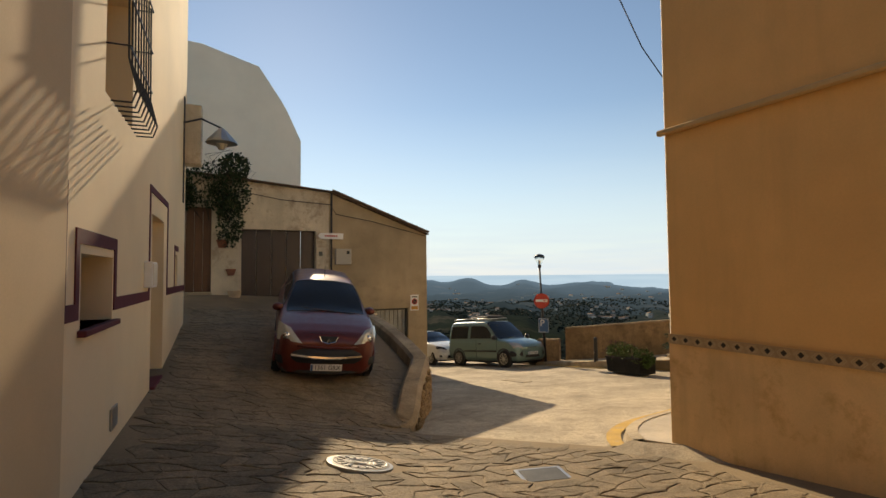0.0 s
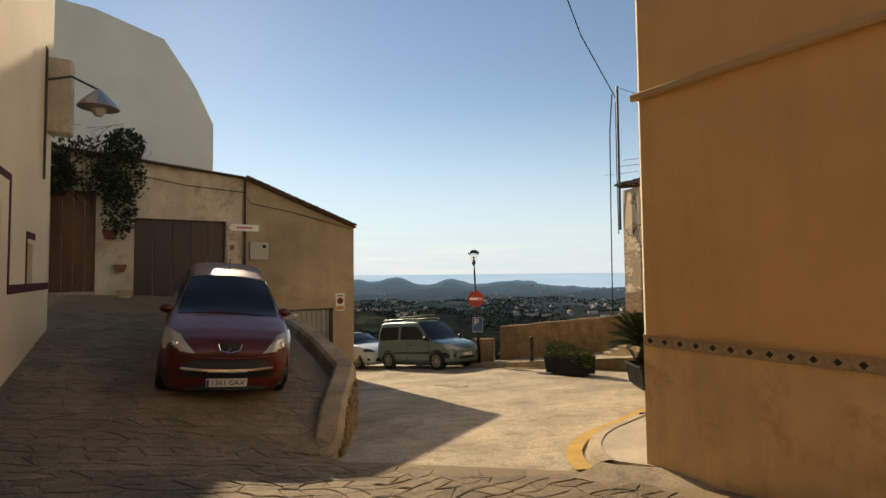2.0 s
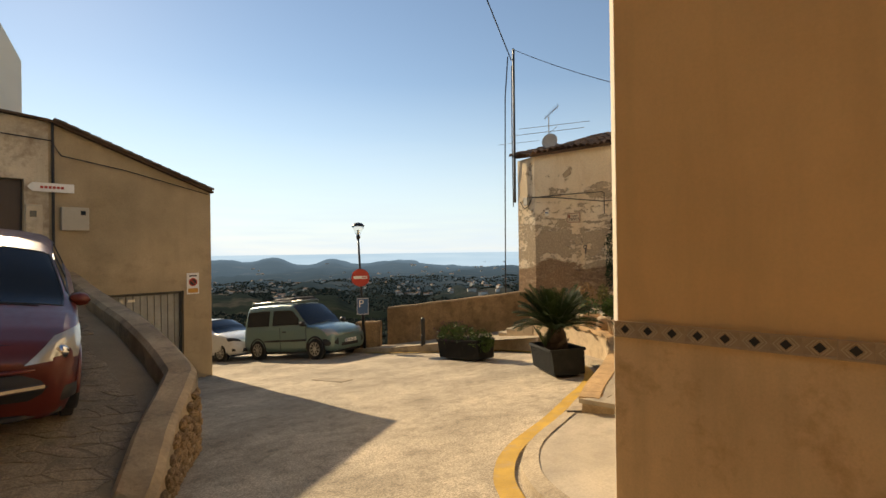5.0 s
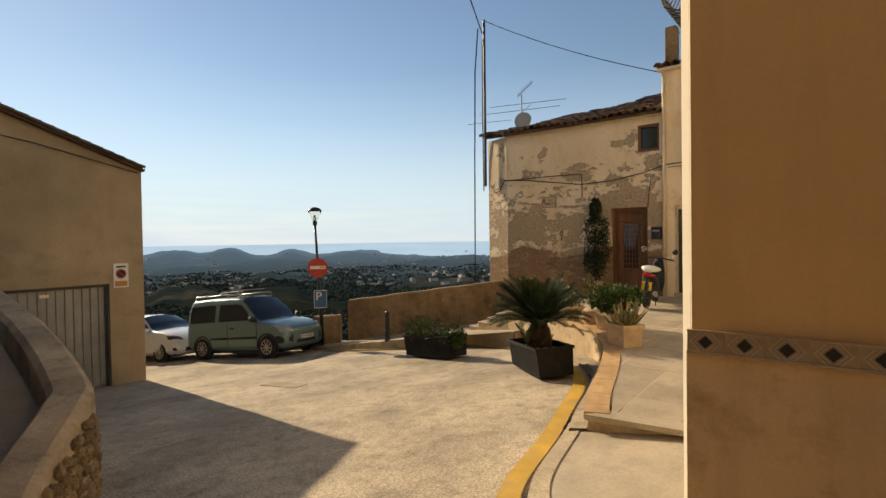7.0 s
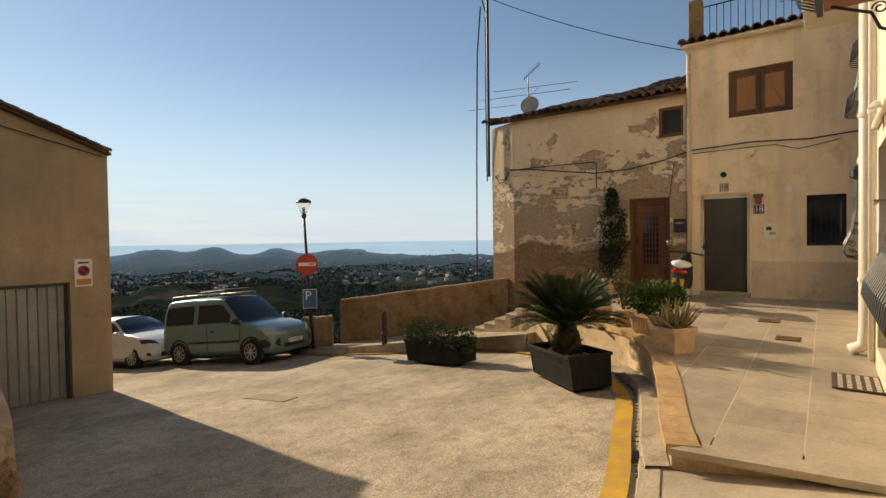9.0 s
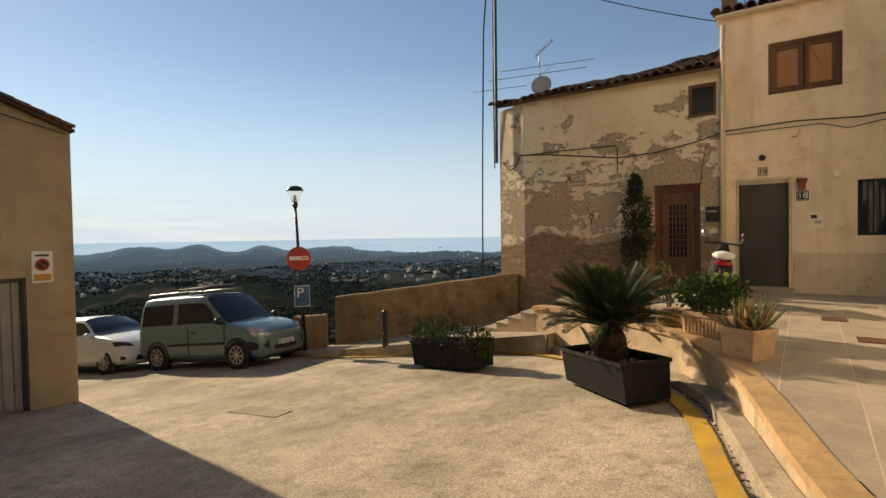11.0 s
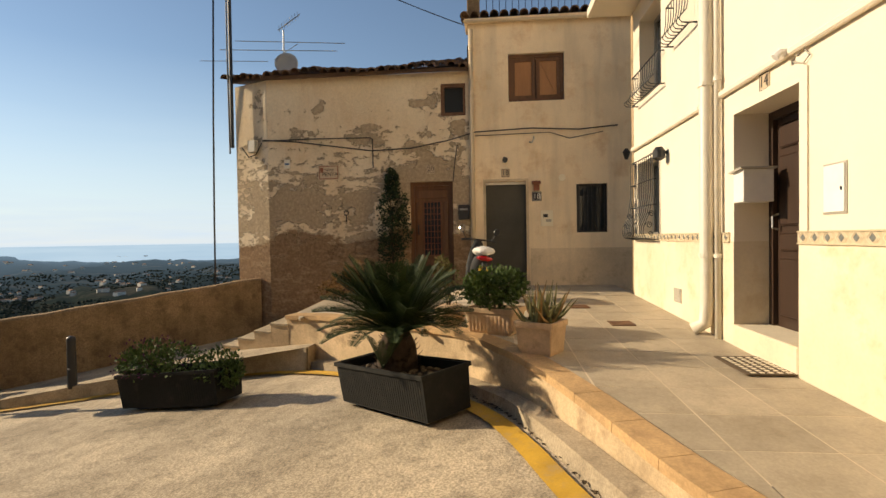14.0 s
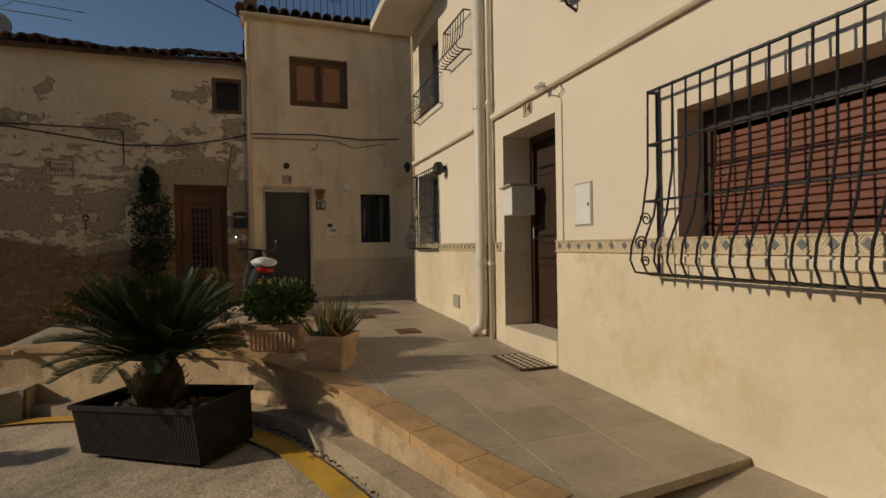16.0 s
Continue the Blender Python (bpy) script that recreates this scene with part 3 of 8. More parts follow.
# left: cream house with maroon trim
def on_left(y, out=0.0):
    """A place on the face of the cream house along the lane, out from its face."""
    return left_x(y) + out


LEFTH = 8.6
wall("wall_lane_house", M_LEFT, (left_x(3.95), 3.95), (left_x(12.6), 12.6), -1.5, LEFTH, 0.4,
     [(4.44 - 3.95, 5.5 - 3.95, 0.95, 1.52), (7.87 - 3.95, 9.13 - 3.95, -0.2, 2.2), (10.7 - 3.95, 11.15 - 3.95, 1.15, 1.75), (5.05 - 3.95, 6.3 - 3.95, 2.95, 4.3)], label="cream house front with maroon painted borders along the lane")
wall("wall_lane_house_neighbour", M_LEFT2, (left_x(-9) + 0.02, -9), (left_x(3.95) + 0.03, 3.95), -1.5, 8.6, 0.4, label="tan rendered neighbouring house front")
wall("wall_lane_house_end", M_LEFT, (left_x(12.6), 12.6), (-5, 13.0), -1.5, LEFTH, 0.4, label="end wall of the cream lane house")
obj("roof_lane_house", boxed((-5.5, 3, LEFTH), (0.1, 12.8, LEFTH + 0.25)), M_ROOF, None, "tiled roof of the lane house", "roof", "structure")
wall("wall_behind", M_TAN, (5.3, -9), (-2, -9), -1.5, 2.2, 0.3, label="plain wall closing the lane behind")


# garage house at the head of the lane
def garage_top(x):
    return lerp_table([(-5, 4.87), (1.576, 4.43), (4.23, 4.14), (7.9, 2.78)], x)


wall("wall_garage_white", M_GARW, (-5.0, 17.1), (4.23, 17.1), -1.5, 4.2, 0.35,
     [(5.0 - 0.36, 5.0 + 0.6, 0.85, 3.47), (5 + 1.46, 5 + 3.79, 0.4, 2.82)], top=lambda s: garage_top(-5 + s), label="dirty white front of the upper garage with peeling paint")
wall("wall_garage_grey", M_GAR, (4.23, 17.1), (7.86, 17.1), -3.5, 4.2, 0.35,
     [(5.15 - 4.23, 7.12 - 4.23, -2.3, 0.13)], top=lambda s: garage_top(4.23 + s), label="bare grey-brown rendered gable front of the garage house")
wall("wall_garage_side", M_GAR, (7.86, 17.45), (7.86, 27), -6, 2.8, 0.35, label="side wall of the garage house")
bm = bmesh.new()
for xa, xb in ((-5, 4.23), (4.23, 7.88)):
    za, zb = garage_top(xa), garage_top(xb)
    vs = [bm.verts.new(p) for p in ((xa, 16.92, za), (xb, 16.92, zb), (xb, 27, zb), (xa, 27, za), (xa, 16.92, za + 0.05), (xb, 16.92, zb + 0.05), (xb, 27, zb + 0.05), (xa, 27, za + 0.05))]
    for f in ((3, 2, 1, 0), (4, 5, 6, 7), (0, 1, 5, 4), (1, 2, 6, 5), (2, 3, 7, 6), (3, 0, 4, 7)):
        bm.faces.new([vs[i] for i in f])
obj("roof_garage", bm, M_ROOF, None, "low sloping tiled roof of the garage house", "roof", "structure")
# tall pale house behind
bm = bmesh.new()
prof = [(-9, -2), (5.25, -2), (5.25, 8.5), (4.55, 10.0), (4.2, 10.6), (3.1, 12.2), (0.4, 12.9), (-9, 13.2)]
va = [bm.verts.new((x, 27.5, z)) for x, z in prof]
vb = [bm.verts.new((x, 36, z)) for x, z in prof]
bm.faces.new(va), bm.faces.new(vb[::-1])
for i in range(len(prof)):
    bm.faces.new((va[i], va[(i + 1) % len(prof)], vb[(i + 1) % len(prof)], vb[i]))
tall = obj("house_behind", bm, M_WHITE, None, "tall pale rendered house standing behind the garage", "house", "structure")

# retaining wall beside the lane: rounded parapet over rough stone
RET = [(2.95, 7.25), (3.25, 7.4), (3.75, 8.3), (4.25, 9.15), (4.42, 9.7), (4.6, 12), (4.75, 17.1)]
ret = refine(RET, 4)
bm = bmesh.new()
ins = offset_line(ret, 0.36)


def ret_z(y):
    return lerp_table([(7.25, -0.98), (7.45, -0.82), (8.0, -0.62), (9.15, -0.36), (10.4, -0.14), (12, 0.1), (14, 0.3), (17.2, 0.75)], y)


rings = []
for (xo, yo), (xi, yi) in zip(ret, ins):
    z = ret_z(yo)
    rings.append([bm.verts.new(v) for v in ((xo + 0.06, yo - 0.04, road_z(xo, yo) - 0.4), (xo + 0.01, yo, z - 0.06), (xo * 0.85 + xi * 0.15, yo * 0.85 + yi * 0.15, z), (xo * 0.15 + xi * 0.85, yo * 0.15 + yi * 0.85, z), (xi, yi, z - 0.06), (xi, yi, road_z(xo, yo) - 0.4))])
for a, c in zip(rings, rings[1:]):
    for j in range(5):
        bm.faces.new((a[j], c[j], c[j + 1], a[j + 1]))
bm.faces.new(rings[0]), bm.faces.new(rings[-1][::-1])
obj("wall_retaining", bm, surface("mottled_cement_cap", (0.52, 0.385, 0.235), 0.92, 0.35, 1.2, 22, 0.7, 0.02, stain=(0.16, 0.125, 0.085)), None, "low rendered retaining wall beside the lane with a rounded end", "retaining wall", "structure", smooth=False)

# ---- the valley, hills and sea ----
def far_ground():
    """One sheet from below the square out over wooded hills to the coast."""
    bm = bmesh.new()
    radii = [22, 30, 45, 70, 100, 140, 190, 250, 320, 400, 500, 620, 760, 920, 1100, 1300, 1550, 1850, 2200, 2600, 3000, 3500, 4100, 4800]
    # elevation of the land in degrees by distance, seen from the square
    base = [(22, -17), (45, -12.5), (100, -9.6), (190, -7.6), (320, -5.9), (500, -4.7), (760, -3.8), (1100, -3.0), (1550, -2.4), (2200, -1.9), (3000, -1.5), (4100, -1.2), (4800, -1.1)]
    azs = [(-180 + i * 4) for i in range(46)] + [4 + i * 0.5 for i in range(150)] + [79 + i * 4 for i in range(26)]
    grid = []
    for a in azs:
        row = []
        for r in radii:
            e = lerp_table(base, r)
            n = noise.fractal((math.radians(a) * 9, math.log(r) * 3.2, 3.3), 0.9, 2.0, 5)
            amp = 1.3 if r < 900 else 0.6 if r < 2000 else 0.22
            e += n * amp * (0.35 if r < 60 else 1)
            e += 0.10 * noise.fractal((math.radians(a) * 55, math.log(r) * 9, 1.7), 0.9, 2.0, 4)
            if 2000 < r < 3600:
                e += 1.0 * math.exp(-((a - 29) / 1.9) ** 2) + 0.75 * math.exp(-((a - 24) / 3.0) ** 2) + 0.62 * math.exp(-((a - 35.2) / 1.7) ** 2) + 0.5 * math.exp(-((a - 42) / 3.0) ** 2)
            if r > 2300 and a > 46:
                e = min(e, -1.35) - 0.25 * min(1, (a - 46) / 6)
            if r < 700:
                e += 1.9 * math.exp(-((a - 30) / 9) ** 2) * math.exp(-((math.log(r) - math.log(300)) / 0.35) ** 2) + 1.0 * math.exp(-((a - 49) / 6) ** 2) * math.exp(-((math.log(r) - math.log(420)) / 0.3) ** 2)
            row.append(bm.verts.new((5 + r * math.sin(math.radians(a)), 6 + r * math.cos(math.radians(a)), 0.9 + r * math.tan(math.radians(e)))))
        grid.append(row)
    n = len(azs)
    for i in range(n):
        for j in range(len(radii) - 1):
            p, q = grid[i], grid[(i + 1) % n]
            bm.faces.new((p[j], q[j], q[j + 1], p[j + 1]))
    # keep the sheet under the square itself
    centre = bm.verts.new((5, 6, -9))
    for i in range(n):
        bm.faces.new((grid[i][0], grid[(i + 1) % n][0], centre))
    return bm


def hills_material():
    m, nt, b = nodes("wooded_hills_painted_haze")
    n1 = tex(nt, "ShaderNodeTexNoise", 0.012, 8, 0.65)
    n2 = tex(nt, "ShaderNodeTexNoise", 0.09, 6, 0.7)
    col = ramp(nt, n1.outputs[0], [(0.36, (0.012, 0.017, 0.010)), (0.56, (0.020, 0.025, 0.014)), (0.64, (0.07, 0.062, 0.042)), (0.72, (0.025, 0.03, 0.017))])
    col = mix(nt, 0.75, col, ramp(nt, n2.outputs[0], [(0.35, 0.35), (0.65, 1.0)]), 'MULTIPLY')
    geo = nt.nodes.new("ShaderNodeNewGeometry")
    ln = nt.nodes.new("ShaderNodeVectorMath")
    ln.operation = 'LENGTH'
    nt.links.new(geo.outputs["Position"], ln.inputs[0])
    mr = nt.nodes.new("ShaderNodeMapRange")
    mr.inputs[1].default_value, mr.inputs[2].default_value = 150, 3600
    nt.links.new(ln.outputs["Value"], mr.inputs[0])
    # Distance haze is painted in: far slopes blend into a glowing blue.
    painted_haze = ramp(nt, mr.outputs[0], [(0.0, 0.0), (0.06, 0.04), (0.25, 0.16), (0.6, 0.42), (1.0, 0.68)])
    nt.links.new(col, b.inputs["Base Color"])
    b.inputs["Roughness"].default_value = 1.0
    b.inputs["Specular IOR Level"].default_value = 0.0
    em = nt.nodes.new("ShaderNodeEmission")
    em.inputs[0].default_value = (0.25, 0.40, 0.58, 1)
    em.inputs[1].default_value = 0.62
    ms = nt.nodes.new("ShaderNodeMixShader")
    nt.links.new(painted_haze, ms.inputs[0])
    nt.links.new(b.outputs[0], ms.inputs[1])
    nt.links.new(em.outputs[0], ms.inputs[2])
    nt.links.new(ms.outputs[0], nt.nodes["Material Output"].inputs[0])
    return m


ground = obj("ground", far_ground(), hills_material(), None, "wooded valley and hills with painted blue haze, reaching to the coast", "landscape", "structure", smooth=True)


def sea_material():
    m, nt, b = nodes("glowing_sea_haze")
    # The sea emits its pale hazy blue instead of reflecting daylight.
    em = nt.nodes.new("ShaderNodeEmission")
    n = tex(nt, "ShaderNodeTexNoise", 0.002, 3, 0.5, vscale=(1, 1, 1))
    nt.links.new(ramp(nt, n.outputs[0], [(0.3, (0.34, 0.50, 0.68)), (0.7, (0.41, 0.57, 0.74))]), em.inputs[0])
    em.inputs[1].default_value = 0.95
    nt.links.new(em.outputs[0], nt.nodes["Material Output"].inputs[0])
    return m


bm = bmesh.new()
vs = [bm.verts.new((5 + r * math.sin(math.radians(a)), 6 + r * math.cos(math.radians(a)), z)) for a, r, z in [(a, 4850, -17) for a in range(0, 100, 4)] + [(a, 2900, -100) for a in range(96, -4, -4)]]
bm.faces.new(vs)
obj("backdrop_sea", bm, sea_material(), None, "pale sea backdrop along the horizon, glowing with painted haze", "sea", "structure")



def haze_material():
    """Bright milky haze above the coast, painted as a glowing shell: flat streaks, thinning upwards."""
    m, nt, b = nodes("painted_coastal_haze")
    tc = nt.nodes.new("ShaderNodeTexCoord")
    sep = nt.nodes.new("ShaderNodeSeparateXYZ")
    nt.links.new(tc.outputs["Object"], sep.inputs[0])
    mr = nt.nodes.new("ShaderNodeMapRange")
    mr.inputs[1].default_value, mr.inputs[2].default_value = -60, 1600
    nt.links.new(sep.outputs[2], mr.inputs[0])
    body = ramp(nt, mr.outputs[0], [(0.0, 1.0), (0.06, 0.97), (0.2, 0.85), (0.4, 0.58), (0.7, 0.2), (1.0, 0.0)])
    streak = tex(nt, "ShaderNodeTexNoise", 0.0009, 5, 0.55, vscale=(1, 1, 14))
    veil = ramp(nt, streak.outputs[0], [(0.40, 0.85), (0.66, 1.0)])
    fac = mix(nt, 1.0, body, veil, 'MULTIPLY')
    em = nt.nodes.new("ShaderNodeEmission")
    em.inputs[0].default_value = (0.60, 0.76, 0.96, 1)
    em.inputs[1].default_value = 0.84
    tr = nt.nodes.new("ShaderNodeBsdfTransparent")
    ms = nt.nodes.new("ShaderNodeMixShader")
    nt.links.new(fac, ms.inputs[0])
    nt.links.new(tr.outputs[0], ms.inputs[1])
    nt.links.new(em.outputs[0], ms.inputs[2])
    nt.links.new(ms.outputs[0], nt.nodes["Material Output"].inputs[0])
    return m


# Added shell round the scene; its glow stands in for horizon haze.
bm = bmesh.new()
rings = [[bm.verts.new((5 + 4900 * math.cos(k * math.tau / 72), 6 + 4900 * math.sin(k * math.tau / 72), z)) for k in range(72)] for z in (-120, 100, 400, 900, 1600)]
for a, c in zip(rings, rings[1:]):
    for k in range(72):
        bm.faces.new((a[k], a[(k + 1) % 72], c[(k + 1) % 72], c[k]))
haze = obj("backdrop_haze", bm, haze_material(), None, "added glowing shell painting pale milky haze over the horizon", "haze", "structure", smooth=True)
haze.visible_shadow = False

# ---- small helpers for things ----
def text(name, body, size, m, material, parent=None, label="", depth=0.002):
    """Lettering with the built-in font, as a mesh; m: pose, the text faces its +z."""
    cu = bpy.data.curves.new(name, 'FONT')
    cu.body, cu.size, cu.extrude = body, size, depth
    cu.align_x, cu.align_y = 'CENTER', 'CENTER'
    tmp = bpy.data.objects.new("tmp", cu)
    scene.collection.objects.link(tmp)
    bpy.context.view_layer.update()
    me = bpy.data.meshes.new_from_object(tmp.evaluated_get(bpy.context.evaluated_depsgraph_get()))
    bpy.data.objects.remove(tmp)
    me.materials.clear()
    me.materials.append(material)
    me.name = name
    ob = new(name, me)
    if parent:
        ob.parent = parent
    ob.matrix_basis = m
    return tagged(ob, label)


FACE_X = Matrix(((0, 0, -1, 0), (-1, 0, 0, 0), (0, 1, 0, 0), (0, 0, 0, 1)))  # lies on a wall that faces -x
FACE_Y = Matrix(((-1, 0, 0, 0), (0, 0, 1, 0), (0, 1, 0, 0), (0, 0, 0, 1)))  # lies on a wall that faces +y
FACE_NY = Matrix(((1, 0, 0, 0), (0, 0, -1, 0), (0, 1, 0, 0), (0, 0, 0, 1)))  # lies on a wall that faces -y


def at(x, y, z):
    return Matrix.Translation((x, y, z))


M_INK = plain("black_ink", (0.03, 0.025, 0.02), 0.6)
M_PLAQUE = plain("cream_ceramic", (0.86, 0.76, 0.58), 0.4)
M_AGED = plain("aged_ceramic", (0.56, 0.43, 0.29), 0.5)
M_RED = plain("red_sign", (0.52, 0.05, 0.03), 0.5)
M_BLUE = plain("blue_sign", (0.045, 0.12, 0.26), 0.5)
M_CHROME = plain("chrome", (0.75, 0.75, 0.76), 0.15, 1.0)
M_DARKIN = plain("dark_interior", (0.02, 0.016, 0.012), 0.9)
M_RAIL = plain("blue_iron_rail", (0.03, 0.055, 0.13), 0.5)
M_PLANTER = surface("dark_grey_planter", (0.018, 0.018, 0.016), 0.8, 0.35, 3, 60, 0.1, 0.002, stain=(0.035, 0.031, 0.025), streak=0.4)
M_CLAYBRICK = surface("red_clay", (0.30, 0.12, 0.07), 0.85, 0.3, 3, 30, 0.4, 0.005)
M_SLAT = surface("red_brown_roller_slat", (0.20, 0.075, 0.045), 0.5, 0.15, 3, 20, 0.1, 0.002)
M_SILVER = plain("silver_metal", (0.42, 0.41, 0.39), 0.35, 0.8)
M_DISH = plain("grey_dish", (0.40, 0.38, 0.34), 0.5)


# ---- openings: doors and windows ----
def frame_bars(bm, y0, y1, z0, z1, w, x0, x1):
    """A rectangular frame in the plane of a wall that faces -x."""
    box(bm, (x0, y0, z0), (x1, y0 + w, z1))
    box(bm, (x0, y1 - w, z0), (x1, y1, z1))
    box(bm, (x0, y0 + w, z1 - w), (x1, y1 - w, z1))
    box(bm, (x0, y0 + w, z0), (x1, y1 - w, z0 + w))


# number 20: panelled wooden door with an iron lattice
d20 = thing("door_1", pose(16.5, 8.185, 0), "weathered brown wooden door with an iron lattice light", "door")
d20["kind"] = "structure"
bm = bmesh.new()
frame_bars(bm, -0.475, 0.475, -0.5, 1.82, 0.08, -0.1, 0.0)
part("door_frame", bm, M_WOOD, d20)
bm = bmesh.new()
box(bm, (-0.02, -0.395, -0.46), (0.03, 0.395, 1.74))
for y0, y1, z0, z1 in ((-0.33, 0.33, -0.36, 0.1), (-0.33, 0.33, 1.46, 1.66), (-0.36, -0.24, 0.2, 1.38), (0.24, 0.36, 0.2, 1.38)):
    box(bm, (-0.045, y0, z0), (-0.02, y1, z1), 0.012)
part("door_leaf", bm, M_WOOD, d20)
part("pane", boxed((-0.035, -0.19, 0.2), (-0.021, 0.19, 1.38)), M_GLASS, d20, "dark glass light")
bm = bmesh.new()
for i in range(6):
    y = -0.19 + 0.38 * i / 5
    tube(bm, [(-0.05, y, 0.2), (-0.05, y, 1.38)], 0.007, 5)
for i in range(10):
    z = 0.2 + 1.18 * i / 9
    tube(bm, [(-0.052, -0.19, z), (-0.052, 0.19, z)], 0.006, 5)
part("lattice", bm, M_CLAYBRICK, d20, "rusty iron lattice")
part("door_handle", tubed([(-0.05, 0.31, 0.66), (-0.09, 0.31, 0.7), (-0.09, 0.31, 0.84), (-0.05, 0.31, 0.88)], 0.012, 6), M_IRON, d20)

# number 18: grey-green metal door
d18 = thing("door_2", pose(16.45, 6.558, 0), "grey-green ribbed metal door with a worn grey surround", "door")
d18["kind"] = "structure"
bm = bmesh.new()
box(bm, (0, -0.437, -0.45), (0.04, 0.437, 1.78))
for i in range(17):
    y = -0.4 + 0.8 * i / 16
    box(bm, (-0.014, y - 0.012, -0.42), (0.0, y + 0.012, 0.95))
part("door_leaf", bm, M_GREYDOOR, d18)
bm = bmesh.new()
box(bm, (-0.155, -0.485, -0.45), (-0.135, -0.437, 1.83))
box(bm, (-0.155, 0.437, -0.45), (-0.135, 0.485, 1.83))
box(bm, (-0.155, -0.437, 1.78), (-0.135, 0.437, 1.83))
part("door_frame", bm, M_H18LOW, d18, "grey cement surround")
part("door_sill", boxed((-0.22, -0.5, -0.5), (0.0, 0.5, -0.38), 0.01), M_KERB, d18)
part("lintel_strip", boxed((-0.02, -0.437, 1.72), (-0.005, 0.437, 1.78)), M_WHITEPAINT, d18)

# windows of the two old houses
def shutter_window(name, y0, y1, z0, z1, label):
    w = thing(name, pose(16.46, (y0 + y1) / 2, z0), label, "window")
    w["kind"] = "structure"
    h, hw = z1 - z0, (y1 - y0) / 2
    bm = bmesh.new()
    frame_bars(bm, -hw, hw, 0, h, 0.07, -0.08, 0.0)
    part("window_frame", bm, M_WOOD, w)
    for s in (-1, 1):
        a, b = sorted((0.01 * s, (hw - 0.07) * s))
        bm = bmesh.new()
        frame_bars(bm, a, b, 0.07, h - 0.07, 0.075, -0.05, 0.0)
        sh = part("shutter", bm, M_WOOD, w, "brown wooden shutter frame")
        bm = bmesh.new()
        box(bm, (-0.022, a + 0.075, 0.145), (0.0, b - 0.075, h - 0.145))
        part("panel", bm, M_SHUTTER, sh, "sun-bleached orange panel")
        if s < 0:
            part("brace", tubed([(-0.03, a + 0.1, 0.18), (-0.03, b - 0.1, h - 0.18)], 0.012, 4), M_SHUTTER, sh)
    return w


shutter_window("window_1", 5.29, 6.474, 3.49, 4.51, "window closed by a pair of orange-brown wooden shutters")
w = thing("window_2", pose(16.46, 7.665, 3.24), "small window with an old wooden frame under the eave", "window")
w["kind"] = "structure"
bm = bmesh.new()
frame_bars(bm, -0.28, 0.28, 0, 0.7, 0.075, -0.13, 0)
part("window_frame", bm, M_WOOD, w)
part("pane", boxed((-0.06, -0.21, 0.07), (-0.045, 0.21, 0.63)), M_GLASS, w)
w = thing("window_3", pose(16.46, 4.735, 0.65), "dark barred window with a grey surround", "window")
w["kind"] = "structure"
bm = bmesh.new()
frame_bars(bm, -0.325, 0.325, 0, 1.04, 0.05, -0.06, 0)
part("window_frame", bm, M_BLACK, w)
part("pane", boxed((-0.03, -0.28, 0.05), (-0.02, 0.28, 0.99)), M_GLASS, w)
for i in range(7):
    y = -0.26 + 0.52 * i / 6
    part("bar", tubed([(-0.11, y, 0.0), (-0.11, y, 1.04)], 0.008, 5), M_IRON, w)

# number 14: dark panelled door in a deep reveal
d14 = thing("door_3", pose(10.31, 3.86, -0.41), "dark brown panelled wooden door in a deep white reveal", "door")
d14["kind"] = "structure"
bm = bmesh.new()
box(bm, (-0.59, -0.06, 0), (0.59, 0.0, 2.255))
for x0, x1, z0, z1 in ((-0.45, -0.05, 0.12, 0.72), (0.05, 0.45, 0.12, 0.72), (-0.45, 0.45, 0.80, 0.98), (-0.45, -0.05, 1.06, 1.78), (0.05, 0.45, 1.06, 1.78), (-0.45, 0.45, 1.86, 2.1)):
    box(bm, (x0, 0.0, z0), (x1, 0.022, z1), 0.018)
part("door_leaf", bm, M_DARKWOOD, d14)
bm = bmesh.new()
box(bm, (-0.59, 0.0, 0), (-0.51, 0.05, 2.255))
box(bm, (0.51, 0.0, 0), (0.59, 0.05, 2.255))
box(bm, (-0.51, 0.0, 2.17), (0.51, 0.05, 2.255))
part("door_frame", bm, M_DARKWOOD, d14)
part("door_handle", tubed([(0.46, 0.02, 1.02), (0.46, 0.08, 1.04), (0.46, 0.08, 1.16), (0.46, 0.02, 1.18)], 0.012, 6), M_SILVER, d14)
part("door_sill", boxed((-0.59, 0.0, -0.35), (0.59, 0.425, 0.006), 0.012), M_WHITELOW, d14, "cream stone step")
bm = bmesh.new()
box(bm, (-0.70, 0.39, 0.9), (-0.59, 0.405, 2.36))
box(bm, (0.59, 0.39, 0.9), (0.70, 0.405, 2.36))
box(bm, (-0.59, 0.39, 2.255), (0.59, 0.405, 2.36))
part("door_surround", bm, M_WHITE, d14)

# lane house: recessed doorway, small windows
M_RECESS = M_LEFT
def lane_m(y, z):
    """A pose on the lane house's face at y, z: local x out of the wall, local y along it."""
    return Matrix.Translation((left_x(y), y, z)) @ Matrix.Rotation(-math.atan(0.075), 4, 'Z')


